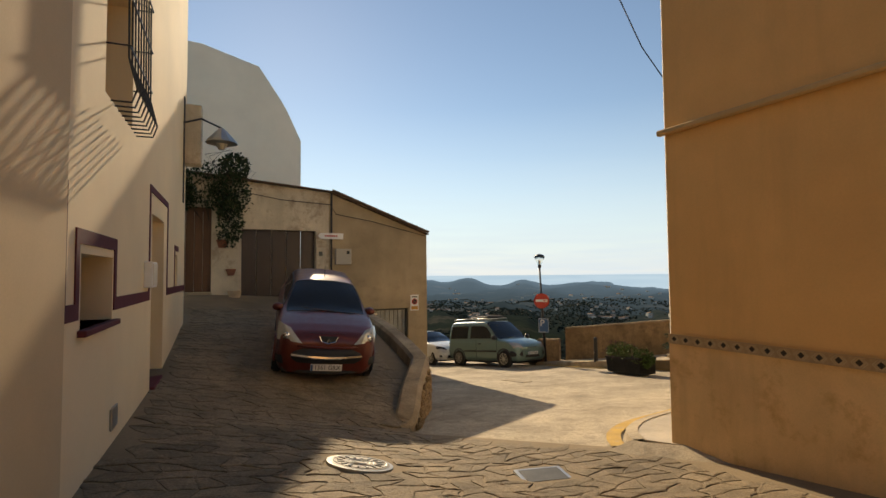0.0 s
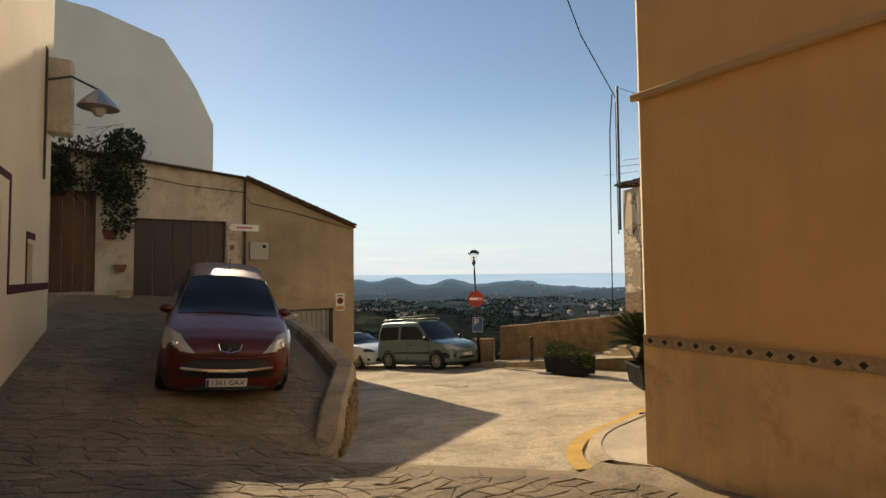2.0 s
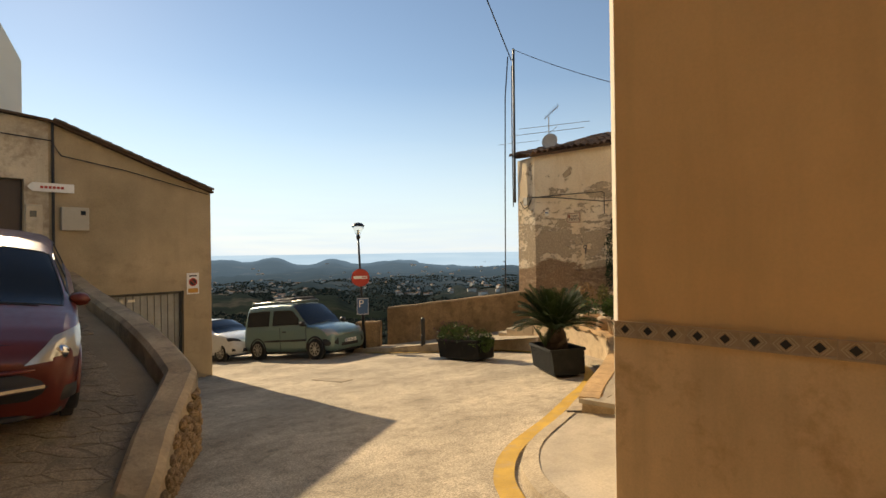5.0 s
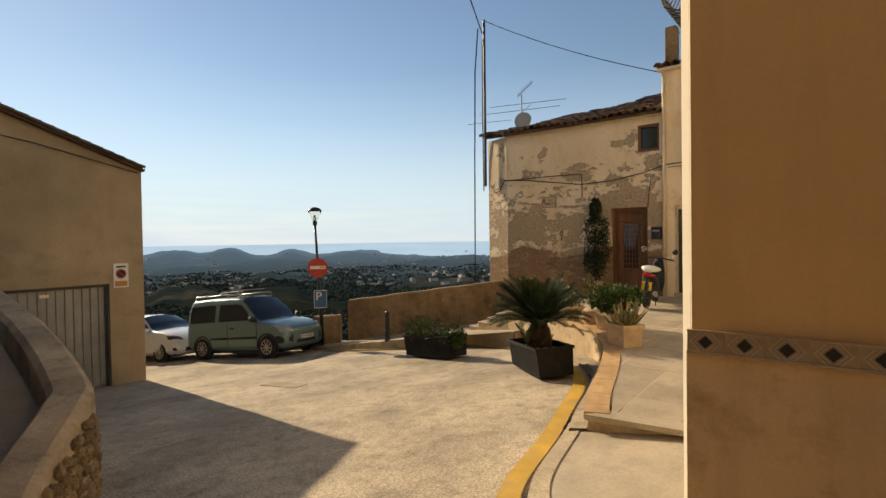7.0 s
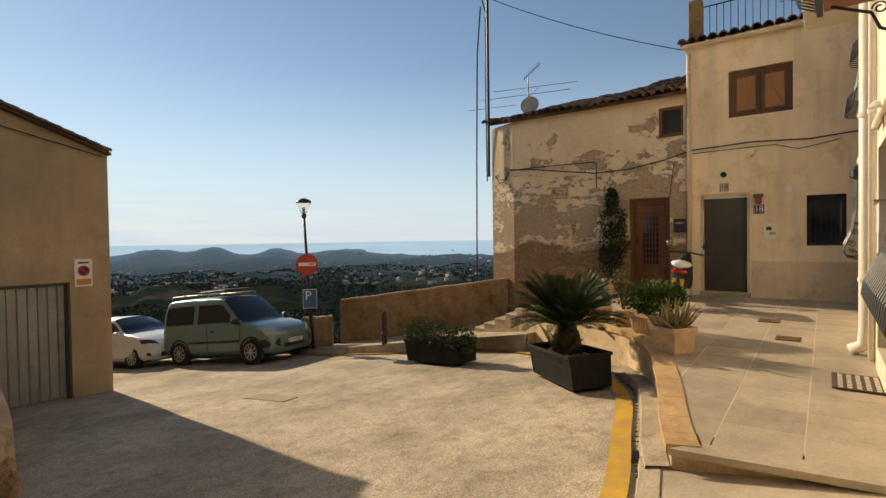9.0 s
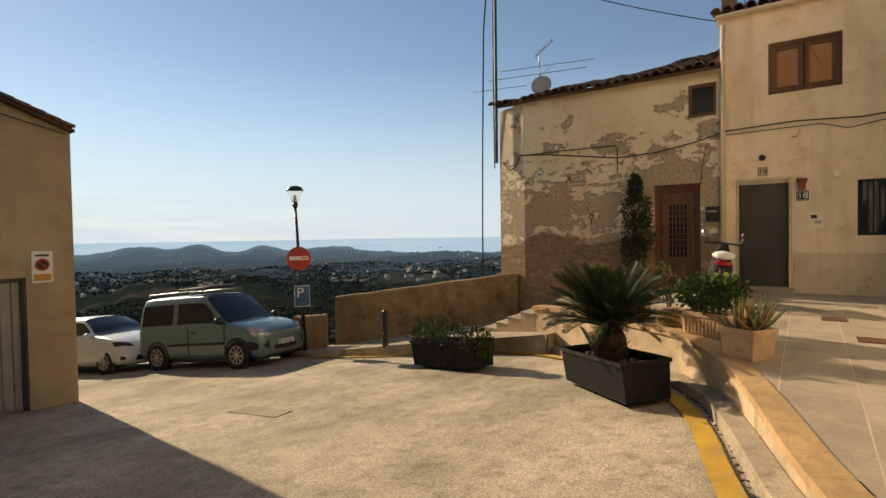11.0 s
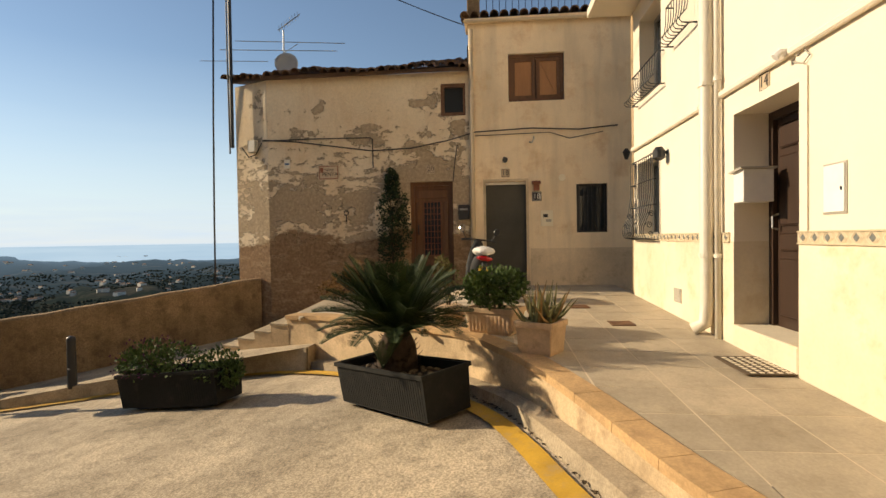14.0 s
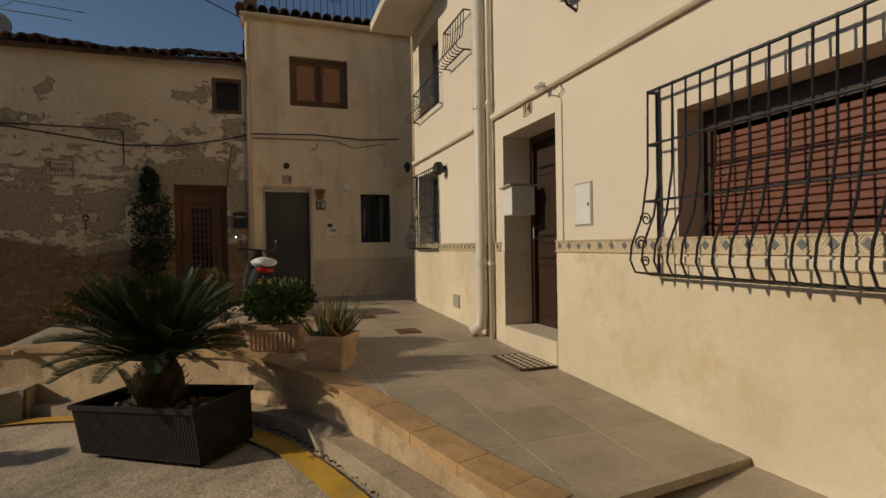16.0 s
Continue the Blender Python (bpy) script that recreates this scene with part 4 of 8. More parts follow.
dl = thing("door_4", lane_m(8.5, -0.2), "wooden door set back in the cream doorway of the lane house", "door")
dl["kind"] = "structure"
part("door_leaf", boxed((-0.36, -0.63, 0), (-0.31, 0.63, 2.4)), M_WOOD, dl)
part("door_sill", boxed((-0.3, -0.63, -0.1), (0.06, 0.63, 0.05), 0.01), M_MAROON, dl)
for nm, y, z, hw, h in (("window_4", 4.97, 0.95, 0.53, 0.57), ("window_5", 10.92, 1.15, 0.225, 0.6), ("window_6", 5.675, 2.95, 0.625, 1.35)):
    w = thing(nm, lane_m(y, z), "small deep-set window of the cream lane house", "window")
    w["kind"] = "structure"
    part("pane", boxed((-0.33, -hw, 0), (-0.31, hw, h)), M_GLASS, w)
    bm = bmesh.new()
    frame_bars(bm, -hw, hw, 0, h, 0.05, -0.31, -0.27)
    part("window_frame", bm, M_WOOD, w)
    if nm == "window_4":
        part("window_sill", boxed((-0.27, -hw - 0.07, -0.05), (0.06, hw + 0.07, 0.0), 0.008), M_MAROON, w, "maroon painted sill")
# maroon borders: flat painted plaster bands, proud of the wall
def trim(pieces, label):
    bm = bmesh.new()
    for y0, y1, z0, z1 in pieces:
        m = lane_m(y0, 0)
        box(bm, (0, 0, z0), (0.012, (y1 - y0) * 1.003, z1), m=m)
    return obj("trim", bm, M_MAROON, None, label, "trim", "structure")


trim([(4.27, 5.62, 1.59, 1.70), (4.27, 4.36, 1.03, 1.59), (5.53, 5.62, 1.03, 1.59)], "maroon painted border round a small window")
trim([(3.97, 4.27, 1.03, 1.15), (3.97, 4.04, 1.15, 2.0), (5.62, 7.66, 1.03, 1.15), (9.5, 12.55, 1.03, 1.15)], "maroon painted band along the lane house")
trim([(7.6, 9.56, 2.48, 2.57), (7.6, 7.67, 1.15, 2.48), (9.49, 9.56, 1.15, 2.48)], "maroon painted border round the doorway")
trim([(10.6, 11.25, 1.82, 1.92), (10.6, 10.66, 1.15, 1.82)], "maroon painted border round a narrow window")
g = thing("letter_box", lane_m(7.42, 1.2), "white metal meter box on the lane house", "meter box")
part("body", boxed((0.0, -0.2, 0), (0.1, 0.2, 0.33), 0.01), M_WHITEPAINT, g)
part("door", boxed((0.1, -0.17, 0.03), (0.108, 0.17, 0.30), 0.003), M_PVC, g)
g = thing("wall_vent", lane_m(5.62, -0.08), "grey metal vent plate low on the lane house wall", "vent")
part("plate", boxed((0, -0.13, 0), (0.02, 0.13, 0.2), 0.004), M_SILVER, g)
# grille on the upper window, slightly bellied
g = thing("window_grille", lane_m(5.68, 2.88), "black wrought-iron grille over the upper lane window", "window grille")
for i in range(9):
    y = -0.62 + 1.24 * i / 8
    part("bar", tubed([(0.02, y, 1.5), (0.16, y, 1.45), (0.17, y, 0.4), (0.24, y, 0.12), (0.2, y, 0.0), (0.04, y, 0.0)], 0.009, 5), M_IRON, g)
for z in (0.5, 0.95, 1.42):
    part("rail", tubed([(0.0, -0.64, z), (0.18, -0.64, z), (0.18, 0.64, z), (0.0, 0.64, z)], 0.009, 5), M_IRON, g)
g = thing("ladder_bracket", lane_m(11.6, 2.85), "dark metal cable ladder fixed to the house corner", "cable ladder")
for y in (-0.06, 0.06):
    part("rail", tubed([(0.05, y, 0), (0.05, y, 2.2)], 0.012, 5), M_IRON, g)
for i in range(8):
    part("rung", tubed([(0.05, -0.06, 0.1 + i * 0.27), (0.05, 0.06, 0.1 + i * 0.27)], 0.008, 5), M_IRON, g)
# wall lantern and box on the far corner of the lane house
g = thing("wall_lantern", lane_m(11.9, 4.1), "old street lantern on an iron arm at the house corner", "street lamp")
part("arm", tubed([(0, 0, 0.5), (0.35, 0, 0.62), (0.75, 0, 0.45)], 0.02, 6), M_IRON, g)
bm = bmesh.new()
revolve(bm, [(0.05, 0.45), (0.12, 0.38), (0.3, 0.18), (0.33, 0.12), (0.1, 0.1)], 12, (0.75, 0))
part("shade", bm, M_SILVER, g)
bm = bmesh.new()
revolve(bm, [(0.06, -0.02), (0.13, 0.1)], 10, (0.75, 0))
part("globe", bm, M_GREYBOX, g)
g = thing("junction_box", lane_m(12.2, 3.75), "tall brown cabinet hung on the corner of the lane house", "box")
part("body", boxed((0, -0.2, 0), (0.35, 0.2, 1.3), 0.02), M_GARW, g)

# upper garage: dark doors
g = thing("door_5", pose(2.625, 17.3, 0.4), "dark brown folding garage door", "garage door")
g["kind"] = "structure"
for i in range(5):
    x = -1.165 + i * 0.466
    part("panel", boxed((x + 0.006, 0, 0), (x + 0.46, 0.05, 2.42), 0.008), M_DARKWOOD, g)
g = thing("door_6", pose(0.12, 17.3, 0.85), "tall dark brown wooden door at the head of the lane", "door")
g["kind"] = "structure"
for i in range(4):
    part("plank", boxed((-0.48 + i * 0.24 + 0.004, 0, 0), (-0.48 + (i + 1) * 0.24 - 0.004, 0.05, 2.62), 0.006), M_WOOD, g)
part("door_sill", boxed((-0.5, -0.25, -0.4), (0.5, 0.2, 0.0), 0.01), M_KERB, g)
# lower garage: galvanised corrugated doors
g = thing("door_7", pose(6.135, 17.32, -2.3), "galvanised corrugated sheet garage doors", "garage door")
g["kind"] = "structure"
for i in range(12):
    x = -0.985 + i * 0.1642
    part("sheet", boxed((x + 0.005, 0, 0.05), (x + 0.159, 0.04, 2.36), 0.014), M_ZINC, g)
part("frame_top", boxed((-0.985, -0.06, 2.36), (0.985, 0.06, 2.43)), M_GREYDOOR, g)
part("post", boxed((0.94, -0.08, 0.0), (0.985, 0.0, 2.36)), M_GREYDOOR, g)
part("sign", boxed((-0.28, -0.012, 2.2), (-0.12, 0.0, 2.27)), M_PLAQUE, g)
part("handle", tubed([(-0.7, -0.02, 1.0), (-0.7, -0.07, 1.0), (-0.62, -0.07, 1.0)], 0.012, 6), M_IRON, g)
obj("door_threshold", boxed((4.9, 16.95, -2.5), (7.9, 17.1, -2.28)), M_GAR, None, "raised concrete foot of the garage front", "threshold", "structure")

g = thing("no_parking_sign", at(7.36, 17.08, 0.31), "white no-parking plate with a red ring and an orange strip", "sign")
part("plate", boxed((-0.16, 0, -0.285), (0.16, 0.015, 0.285), 0.004), M_WHITEPAINT, g)
bm = bmesh.new()
tube(bm, [(0.095 * math.cos(a * math.tau / 24), -0.004, 0.04 + 0.095 * math.sin(a * math.tau / 24)) for a in range(24)], 0.016, 5, closed=True)
tube(bm, [(-0.065, -0.006, 0.105), (0.065, -0.006, -0.025)], 0.013, 5)
part("ring", bm, M_RED, g, "red ring")
bm = bmesh.new()
revolve(bm, [(0.085, 0.0), (0.085, 0.004)], 20)
bmesh.ops.transform(bm, matrix=at(0, -0.001, 0.04) @ Matrix.Rotation(math.pi / 2, 4, 'X'), verts=bm.verts[:])
part("disc", bm, M_INK, g)
part("strip", boxed((-0.13, -0.004, -0.25), (0.13, 0.0, -0.13)), plain("orange_strip", (0.55, 0.26, 0.04), 0.5), g)
part("writing", boxed((-0.1, -0.004, 0.19), (0.1, 0.0, 0.225)), M_INK, g)

g = thing("street_sign", at(4.26, 17.0, 2.65), "white arrow-shaped direction sign", "sign")
bm = bmesh.new()
vs = [(-0.43, 0.0), (-0.34, 0.1), (0.43, 0.1), (0.43, -0.1), (-0.34, -0.1)]
a = [bm.verts.new((x, -0.02, z)) for x, z in vs]
b = [bm.verts.new((x, 0.0, z)) for x, z in vs]
bm.faces.new(a), bm.faces.new(b[::-1])
for i in range(5):
    bm.faces.new((a[i], a[(i + 1) % 5], b[(i + 1) % 5], b[i]))
part("plate", bm, M_WHITEPAINT, g)
bm = bmesh.new()
for i in range(6):
    box(bm, (-0.2 + i * 0.075, -0.026, -0.025), (-0.145 + i * 0.075, -0.02, 0.03))
part("writing", bm, M_RED, g, "small red bars of writing")
g = thing("meter_box", at(4.71, 17.1, 1.96), "pale grey meter cabinet on the garage wall", "meter box")
part("body", boxed((-0.27, -0.12, -0.27), (0.27, 0.0, 0.27), 0.012), M_GREYBOX, g)
part("dial_window", boxed((0.1, -0.128, 0.09), (0.2, -0.12, 0.19)), M_GLASS, g)
g = thing("meter_box", at(3.98, 17.1, 1.9), "pale cement meter niche beside the garage door", "meter box")
part("body", boxed((-0.17, -0.05, -0.4), (0.13, 0.0, 0.36), 0.008), M_GARW, g)
part("dial_window", boxed((-0.1, -0.056, 0.08), (0.02, -0.05, 0.22)), M_GLASS, g)
g = thing("drainpipe", at(4.26, 17.04, 0), "thin dark drainpipe down the garage front", "drainpipe")
part("pipe", tubed([(0.04, -0.02, 4.15), (0.04, -0.02, 0.7)], 0.03, 7), M_IRON, g)
part("cable", tubed([(-3.2, 0, 4.05), (-1.6, -0.01, 3.8), (0, -0.01, 3.72), (0.2, -0.01, 3.4), (1.5, -0.01, 3.2), (3.5, -0.01, 2.75)], 0.012, 5), M_CABLE, g)
for x, z, s in ((0.9, 2.45, 0.24), (1.15, 1.55, 0.2)):
    g = thing("wall_pot", at(x, 16.98, z), "small dark hanging plant pot on the white wall", "plant pot")
    bm = bmesh.new()
    revolve(bm, [(s * 0.45, -s), (s * 0.75, 0)], 10)
    part("pot", bm, M_CLAYBRICK, g)
g = thing("plant_pot", at(1.25, 16.8, 0.6), "clay pot on the ground by the garage", "plant pot")
bm = bmesh.new()
revolve(bm, [(0.14, -0.03), (0.2, 0.28)], 12)
part("pot", bm, M_TERRA, g)


# ---- wrought iron on the cream house ----
def belly_grille(x0, x1, z0, z1, n, depth, label, rails, curls=True):
    g = thing("window_grille", at((x0 + x1) / 2, 4.25, z0), label, "window grille")
    hw, h = (x1 - x0) / 2, z1 - z0

    def bar(x):
        return [(x, 0.10, h), (x, 0.11, h * 0.55), (x, depth * 0.6, h * 0.32), (x, depth * 0.95, h * 0.16), (x, depth, h * 0.08), (x, depth * 0.85, h * 0.015), (x, 0.1, 0.0)]
    proto = None
    for i in range(n):
        x = -hw + 2 * hw * i / (n - 1)
        if proto is None:
            proto = part("bar", tubed(bar(0), 0.0075, 6), M_IRON, g)
            proto.location.x = x
        else:
            c = new("bar", proto.data)
            c.parent = g
            c.location.x = x
    for z, dp in rails:
        part("rail", tubed([(-hw, 0.0, z), (-hw, dp, z), (hw, dp, z), (hw, 0.0, z)], 0.009, 6), M_IRON, g)
    part("rail", tubed([(-hw, 0.0, h * 0.99), (-hw, 0.10, h * 0.99), (hw, 0.10, h * 0.99), (hw, 0.0, h * 0.99)], 0.012, 6), M_IRON, g)
    part("rail", tubed([(-hw, 0.0, 0.0), (-hw, 0.1, 0.0), (hw, 0.1, 0.0), (hw, 0.0, 0.0)], 0.012, 6), M_IRON, g)
    if curls:
        for s in (-hw, hw):
            part("upright", tubed([(s, 0.02, h), (s, 0.02, 0.0)], 0.012, 6), M_IRON, g)
            for zc, yc, r in ((h * 0.3, 0.13, 0.05), (h * 0.17, 0.17, 0.055), (h * 0.07, 0.14, 0.04)):
                part("scroll", tubed([(s, yc + r * (1 - a / 26) * math.cos(a * 0.5), zc + r * (1 - a / 26) * math.sin(a * 0.5)) for a in range(20)], 0.006, 5), M_IRON, g)
    return g


belly_grille(6.45, 8.33, 0.33, 1.64, 17, 0.27, "bellied black wrought-iron grille over a shuttered window", [(0.52, 0.13), (0.92, 0.11)])
belly_grille(13.4, 14.68, 0.5, 1.86, 12, 0.26, "bellied black wrought-iron grille at the far window", [(0.55, 0.13), (0.95, 0.11)])
belly_grille(13.15, 14.55, 2.85, 3.35, 12, 0.24, "low curved black iron window guard", [], False)
belly_grille(11.9, 12.75, 3.25, 3.8, 9, 0.22, "small curved black iron window guard", [], False)
# windows behind them
w = thing("window_7", at(7.38, 4.0, 0.46), "window with a closed red-brown roller blind", "window")
w["kind"] = "structure"
for i in range(17):
    part("slat", boxed((-0.72, -0.02, 0.02 + i * 0.048), (0.72, 0.0, 0.062 + i * 0.048), 0.006), M_SLAT, w)
bm = bmesh.new()
box(bm, (-0.78, -0.06, 0), (-0.72, 0.02, 1.01))
box(bm, (0.72, -0.06, 0), (0.78, 0.02, 1.01))
box(bm, (-0.72, -0.06, 0.86), (0.72, 0.02, 1.01))
part("window_frame", bm, M_DARKWOOD, w)
part("window_sill", boxed((-0.78, 0.02, -0.06), (0.78, 0.29, 0.0), 0.008), M_WHITELOW, w)
for nm, xc, hw, z0, h in (("window_8", 14.05, 0.55, 0.56, 1.28), ("window_9", 13.875, 0.575, 2.9, 1.4), ("window_10", 9.4, 0.5, 3.3, 2.1)):
    w = thing(nm, at(xc, 3.98, z0), "dark glazed window of the cream house", "window")
    w["kind"] = "structure"
    bm = bmesh.new()
    box(bm, (-hw, -0.05, 0), (-hw + 0.06, 0.02, h))
    box(bm, (hw - 0.06, -0.05, 0), (hw, 0.02, h))
    box(bm, (-hw + 0.06, -0.05, 0), (hw - 0.06, 0.02, 0.06))
    box(bm, (-hw + 0.06, -0.05, h - 0.06), (hw - 0.06, 0.02, h))
    box(bm, (-0.03, -0.05, 0.06), (0.03, 0.02, h - 0.06))
    part("window_frame", bm, M_SILVER, w)
    part("pane", boxed((-hw + 0.05, -0.03, 0.05), (hw - 0.05, -0.02, h - 0.05)), M_GLASS, w)

# bellied balcony over the door side
g = thing("balcony", at(8.55, 4.25, 3.02), "bellied black iron balcony on a timber and clay underside", "balcony")
for i in range(7):
    part("tile_panel", boxed((-0.95 + i * 0.272, 0.0, 0.0), (-0.95 + i * 0.272 + 0.262, 0.52, 0.05), 0.004), M_CLAYBRICK, g, "reddish clay underside panel")
part("edge_beam", boxed((-1.0, 0.50, -0.03), (1.0, 0.56, 0.07), 0.01), M_IRON, g)
for x in (-0.8, 0.0, 0.8):
    part("bracket", tubed([(x, 0.0, -0.35), (x, 0.1, -0.3), (x, 0.16, -0.15), (x, 0.45, -0.02)], 0.014, 6), M_IRON, g)
    part("scroll", tubed([(x, 0.1 + 0.06 * (1 - a / 24) * math.cos(a * 0.5), -0.12 + 0.06 * (1 - a / 24) * math.sin(a * 0.5)) for a in range(18)], 0.008, 5), M_IRON, g)
bal = [(0, 0.56, 0.03), (0, 0.70, 0.1), (0, 0.76, 0.28), (0, 0.66, 0.5), (0, 0.58, 0.7), (0, 0.58, 0.98)]
for i in range(24):
    x = -0.98 + 1.96 * i / 23
    part("bar", tubed([(x, y, z) for _, y, z in bal], 0.008, 5), M_IRON, g)
for s in (-1, 1):
    for i in range(5):
        y = 0.08 + i * 0.11
        part("bar", tubed([(s * (p[1] - 0.56 + 1.0), y, p[2]) for p in bal], 0.008, 5), M_IRON, g)
for p in (bal[0], bal[2], bal[4], bal[5]):
    part("rail", tubed([(-(p[1] + 0.44), 0, p[2]), (-(p[1] + 0.44), p[1], p[2]), (p[1] + 0.44, p[1], p[2]), (p[1] + 0.44, 0, p[2])], 0.011, 6), M_IRON, g)
# projecting slab at the far end
obj("canopy_slab", boxed((12.95, 4.25, 4.62), (14.95, 5.05, 4.78), 0.01), M_WHITE, None, "cream plastered balcony slab at the end of the house", "slab", "structure")

# string course, pipes and small fittings of the cream and ochre fronts
bm = bmesh.new()
box(bm, (5.6, 4.25, 2.1), (11.2, 4.31, 2.17), 0.015)
box(bm, (11.75, 4.25, 2.1), (14.85, 4.31, 2.17), 0.015)
obj("trim_course", bm, M_WHITE, None, "cream moulded string course", "trim", "structure")
bm = bmesh.new()
box(bm, (5.17, -9, 3.02), (5.25, 4.30, 3.09), 0.015)
obj("trim_course_ochre", bm, surface("ochre_moulding", (0.60, 0.42, 0.22), 0.9, 0.12, 1, 50, 0.2, 0.003), None, "pale ochre moulded string course", "trim", "structure")
for x, r, mt in ((11.42, 0.075, M_PVC), (11.2, 0.035, M_PVC)):
    g = thing("drainpipe", at(x, 4.25, -0.6), "white drainpipe down the cream house front", "drainpipe")
    pts = [(0, r + 0.02, 9.2), (0, r + 0.02, 0.35), (0, r + 0.04, 0.12), (0.05, r + 0.16, 0.04)] if r > 0.06 else [(0, r + 0.02, 9.2), (0, r + 0.02, -0.05)]
    part("pipe", tubed(pts, r, 12), mt, g, smooth=True)
    for z in (0.9, 2.9, 5.0):
        part("clamp", tubed([(0, r + 0.02, z), (0, r + 0.02, z + 0.05)], r + 0.012, 12), mt, g)
for y, lab in ((7.27, "cream drainpipe between the two old houses"),):
    g = thing("drainpipe", at(16.31, y, 0), lab, "drainpipe")
    part("pipe", tubed([(-0.07, 0, 5.05), (-0.07, 0, -0.5)], 0.05, 10), M_CREAMPIPE, g, smooth=True)
    for z in (0.6, 2.0, 3.6, 4.6):
        part("clamp", tubed([(-0.07, 0, z), (-0.07, 0, z + 0.05)], 0.06, 10), M_CREAMPIPE, g)
g = thing("drainpipe", at(14.95, 4.2, 0), "ochre drainpipe at the end of the cream house", "drainpipe")
part("pipe", tubed([(0.03, 0, 5.0), (0.03, 0, -0.5)], 0.055, 10), surface("ochre_pipe", (0.5, 0.34, 0.18), 0.6), g, smooth=True)
part("second_pipe", tubed([(0.2, -0.05, 5.0), (0.2, -0.05, -0.5)], 0.04, 8), M_CREAMPIPE, g, smooth=True)

g = thing("meter_cabinet", at(9.28, 4.25, 0.91), "white metal meter cabinet door set in the cream wall", "meter box")
part("frame", boxed((-0.135, -0.01, -0.195), (0.135, 0.008, 0.195)), M_GREYBOX, g)
part("door", boxed((-0.12, 0.008, -0.18), (0.12, 0.018, 0.18), 0.003), M_WHITEPAINT, g)
part("lock", boxed((-0.1, 0.018, -0.02), (-0.085, 0.024, 0.01)), M_IRON, g)
g = thing("letter_box", at(10.78, 4.12, 0.9), "white metal letter box with a sloping lid in the doorway", "letter box")
part("body", boxed((-0.12, -0.14, 0), (0.1, 0.16, 0.34), 0.006), M_WHITEPAINT, g)
bm = bmesh.new()
prism(bm, [(-0.15, -0.16), (0.12, -0.16), (0.12, 0.2), (-0.15, 0.2)], lambda x, y: 0.34 - (x + 0.15) * 0.1, lambda x, y: 0.36 - (x + 0.15) * 0.1)
part("lid", bm, M_GREYBOX, g)
g = thing("wall_lamp", at(13.05, 4.25, 1.78), "small dark round wall lamp", "wall lamp")
bm = bmesh.new()
revolve(bm, [(0.03, -0.1), (0.09, -0.06), (0.09, 0.04), (0.05, 0.1)], 12)
bmesh.ops.translate(bm, verts=bm.verts[:], vec=(0, 0.12, 0))
part("globe", bm, M_IRON, g)
part("arm", tubed([(0, 0, 0.02), (0, 0.12, 0.02)], 0.025, 6), M_IRON, g)
g = thing("wall_vent", at(12.58, 4.27, -0.28), "pale grey vent grille low on the cream wall", "vent")
part("plate", boxed((-0.14, 0, -0.1), (0.14, 0.012, 0.1), 0.003), M_GREYBOX, g)
for i in range(5):
    part("slat", boxed((-0.12, 0.012, -0.08 + i * 0.036), (0.12, 0.02, -0.062 + i * 0.036)), M_GREYBOX, g)
g = thing("camera_dome", at(9.85, 4.25, 2.14), "small white security camera with loose cable", "camera")
part("body", tubed([(0, 0.0, 0.0), (0, 0.1, 0.0), (0, 0.14, -0.04)], 0.035, 8), M_WHITEPAINT, g)
part("cable", tubed([(0.02, 0.02, 0.02), (-0.1, 0.02, -0.06), (-0.2, 0.02, -0.03), (-0.28, 0.02, -0.12), (-0.2, 0.02, -0.16), (-0.05, 0.02, -0.1)], 0.006, 5), M_GREYBOX, g)


def number_tile(x, y, z, word, face, size, label, ink=M_INK, back=M_AGED):
    g = thing("number_tile", at(x, y, z) @ face, label, "house number")
    part("tile", boxed((-size * 0.62, -size * 0.62, 0), (size * 0.62, size * 0.62, 0.012), 0.003), back, g)
    bm = bmesh.new()
    for a, b in (((-1, -1), (1, -0.92)), ((-1, 0.92), (1, 1)), ((-1, -0.92), (-0.92, 0.92)), ((0.92, -0.92), (1, 0.92))):
        box(bm, (a[0] * size * 0.52, a[1] * size * 0.52, 0.012), (b[0] * size * 0.52, b[1] * size * 0.52, 0.015))
    part("border", bm, ink, g)
    text("number", word, size, at(0, 0, 0.014), ink, g)
    return g


number_tile(16.31, 8.19, 2.09, "20", FACE_X, 0.15, "cream ceramic house number tile reading 20")
number_tile(16.31, 6.564, 1.96, "18", FACE_X, 0.15, "cream ceramic house number tile reading 18")
number_tile(10.29, 4.25, 2.02, "14", FACE_Y, 0.15, "pale ceramic house number tile reading 14")
number_tile(16.31, 5.90, 1.44, "18", FACE_X, 0.16, "black house number tile with white figures 18", M_WHITEPAINT, M_INK)
g = thing("street_plaque", at(16.31, 10.49, 2.085) @ FACE_X, "cream ceramic street name plaque reading CARRER PENYA", "sign")
part("tile", boxed((-0.235, -0.16, 0), (0.235, 0.16, 0.015), 0.004), M_AGED, g)
bm = bmesh.new()
for lo, hi in (((-0.215, -0.145), (0.215, -0.13)), ((-0.215, 0.13), (0.215, 0.145)), ((-0.215, -0.13), (-0.2, 0.13)), ((0.2, -0.13), (0.215, 0.13))):
    box(bm, (*lo, 0.015), (*hi, 0.018))
part("border", bm, M_CLAYBRICK, g)
text("street_name", "PENYA", 0.12, at(0.03, -0.045, 0.017), M_INK, g)
text("street_word", "CARRER", 0.06, at(0.02, 0.055, 0.017), M_INK, g)
part("crest", boxed((-0.19, 0.0, 0.015), (-0.12, 0.11, 0.018)), M_CLAYBRICK, g)
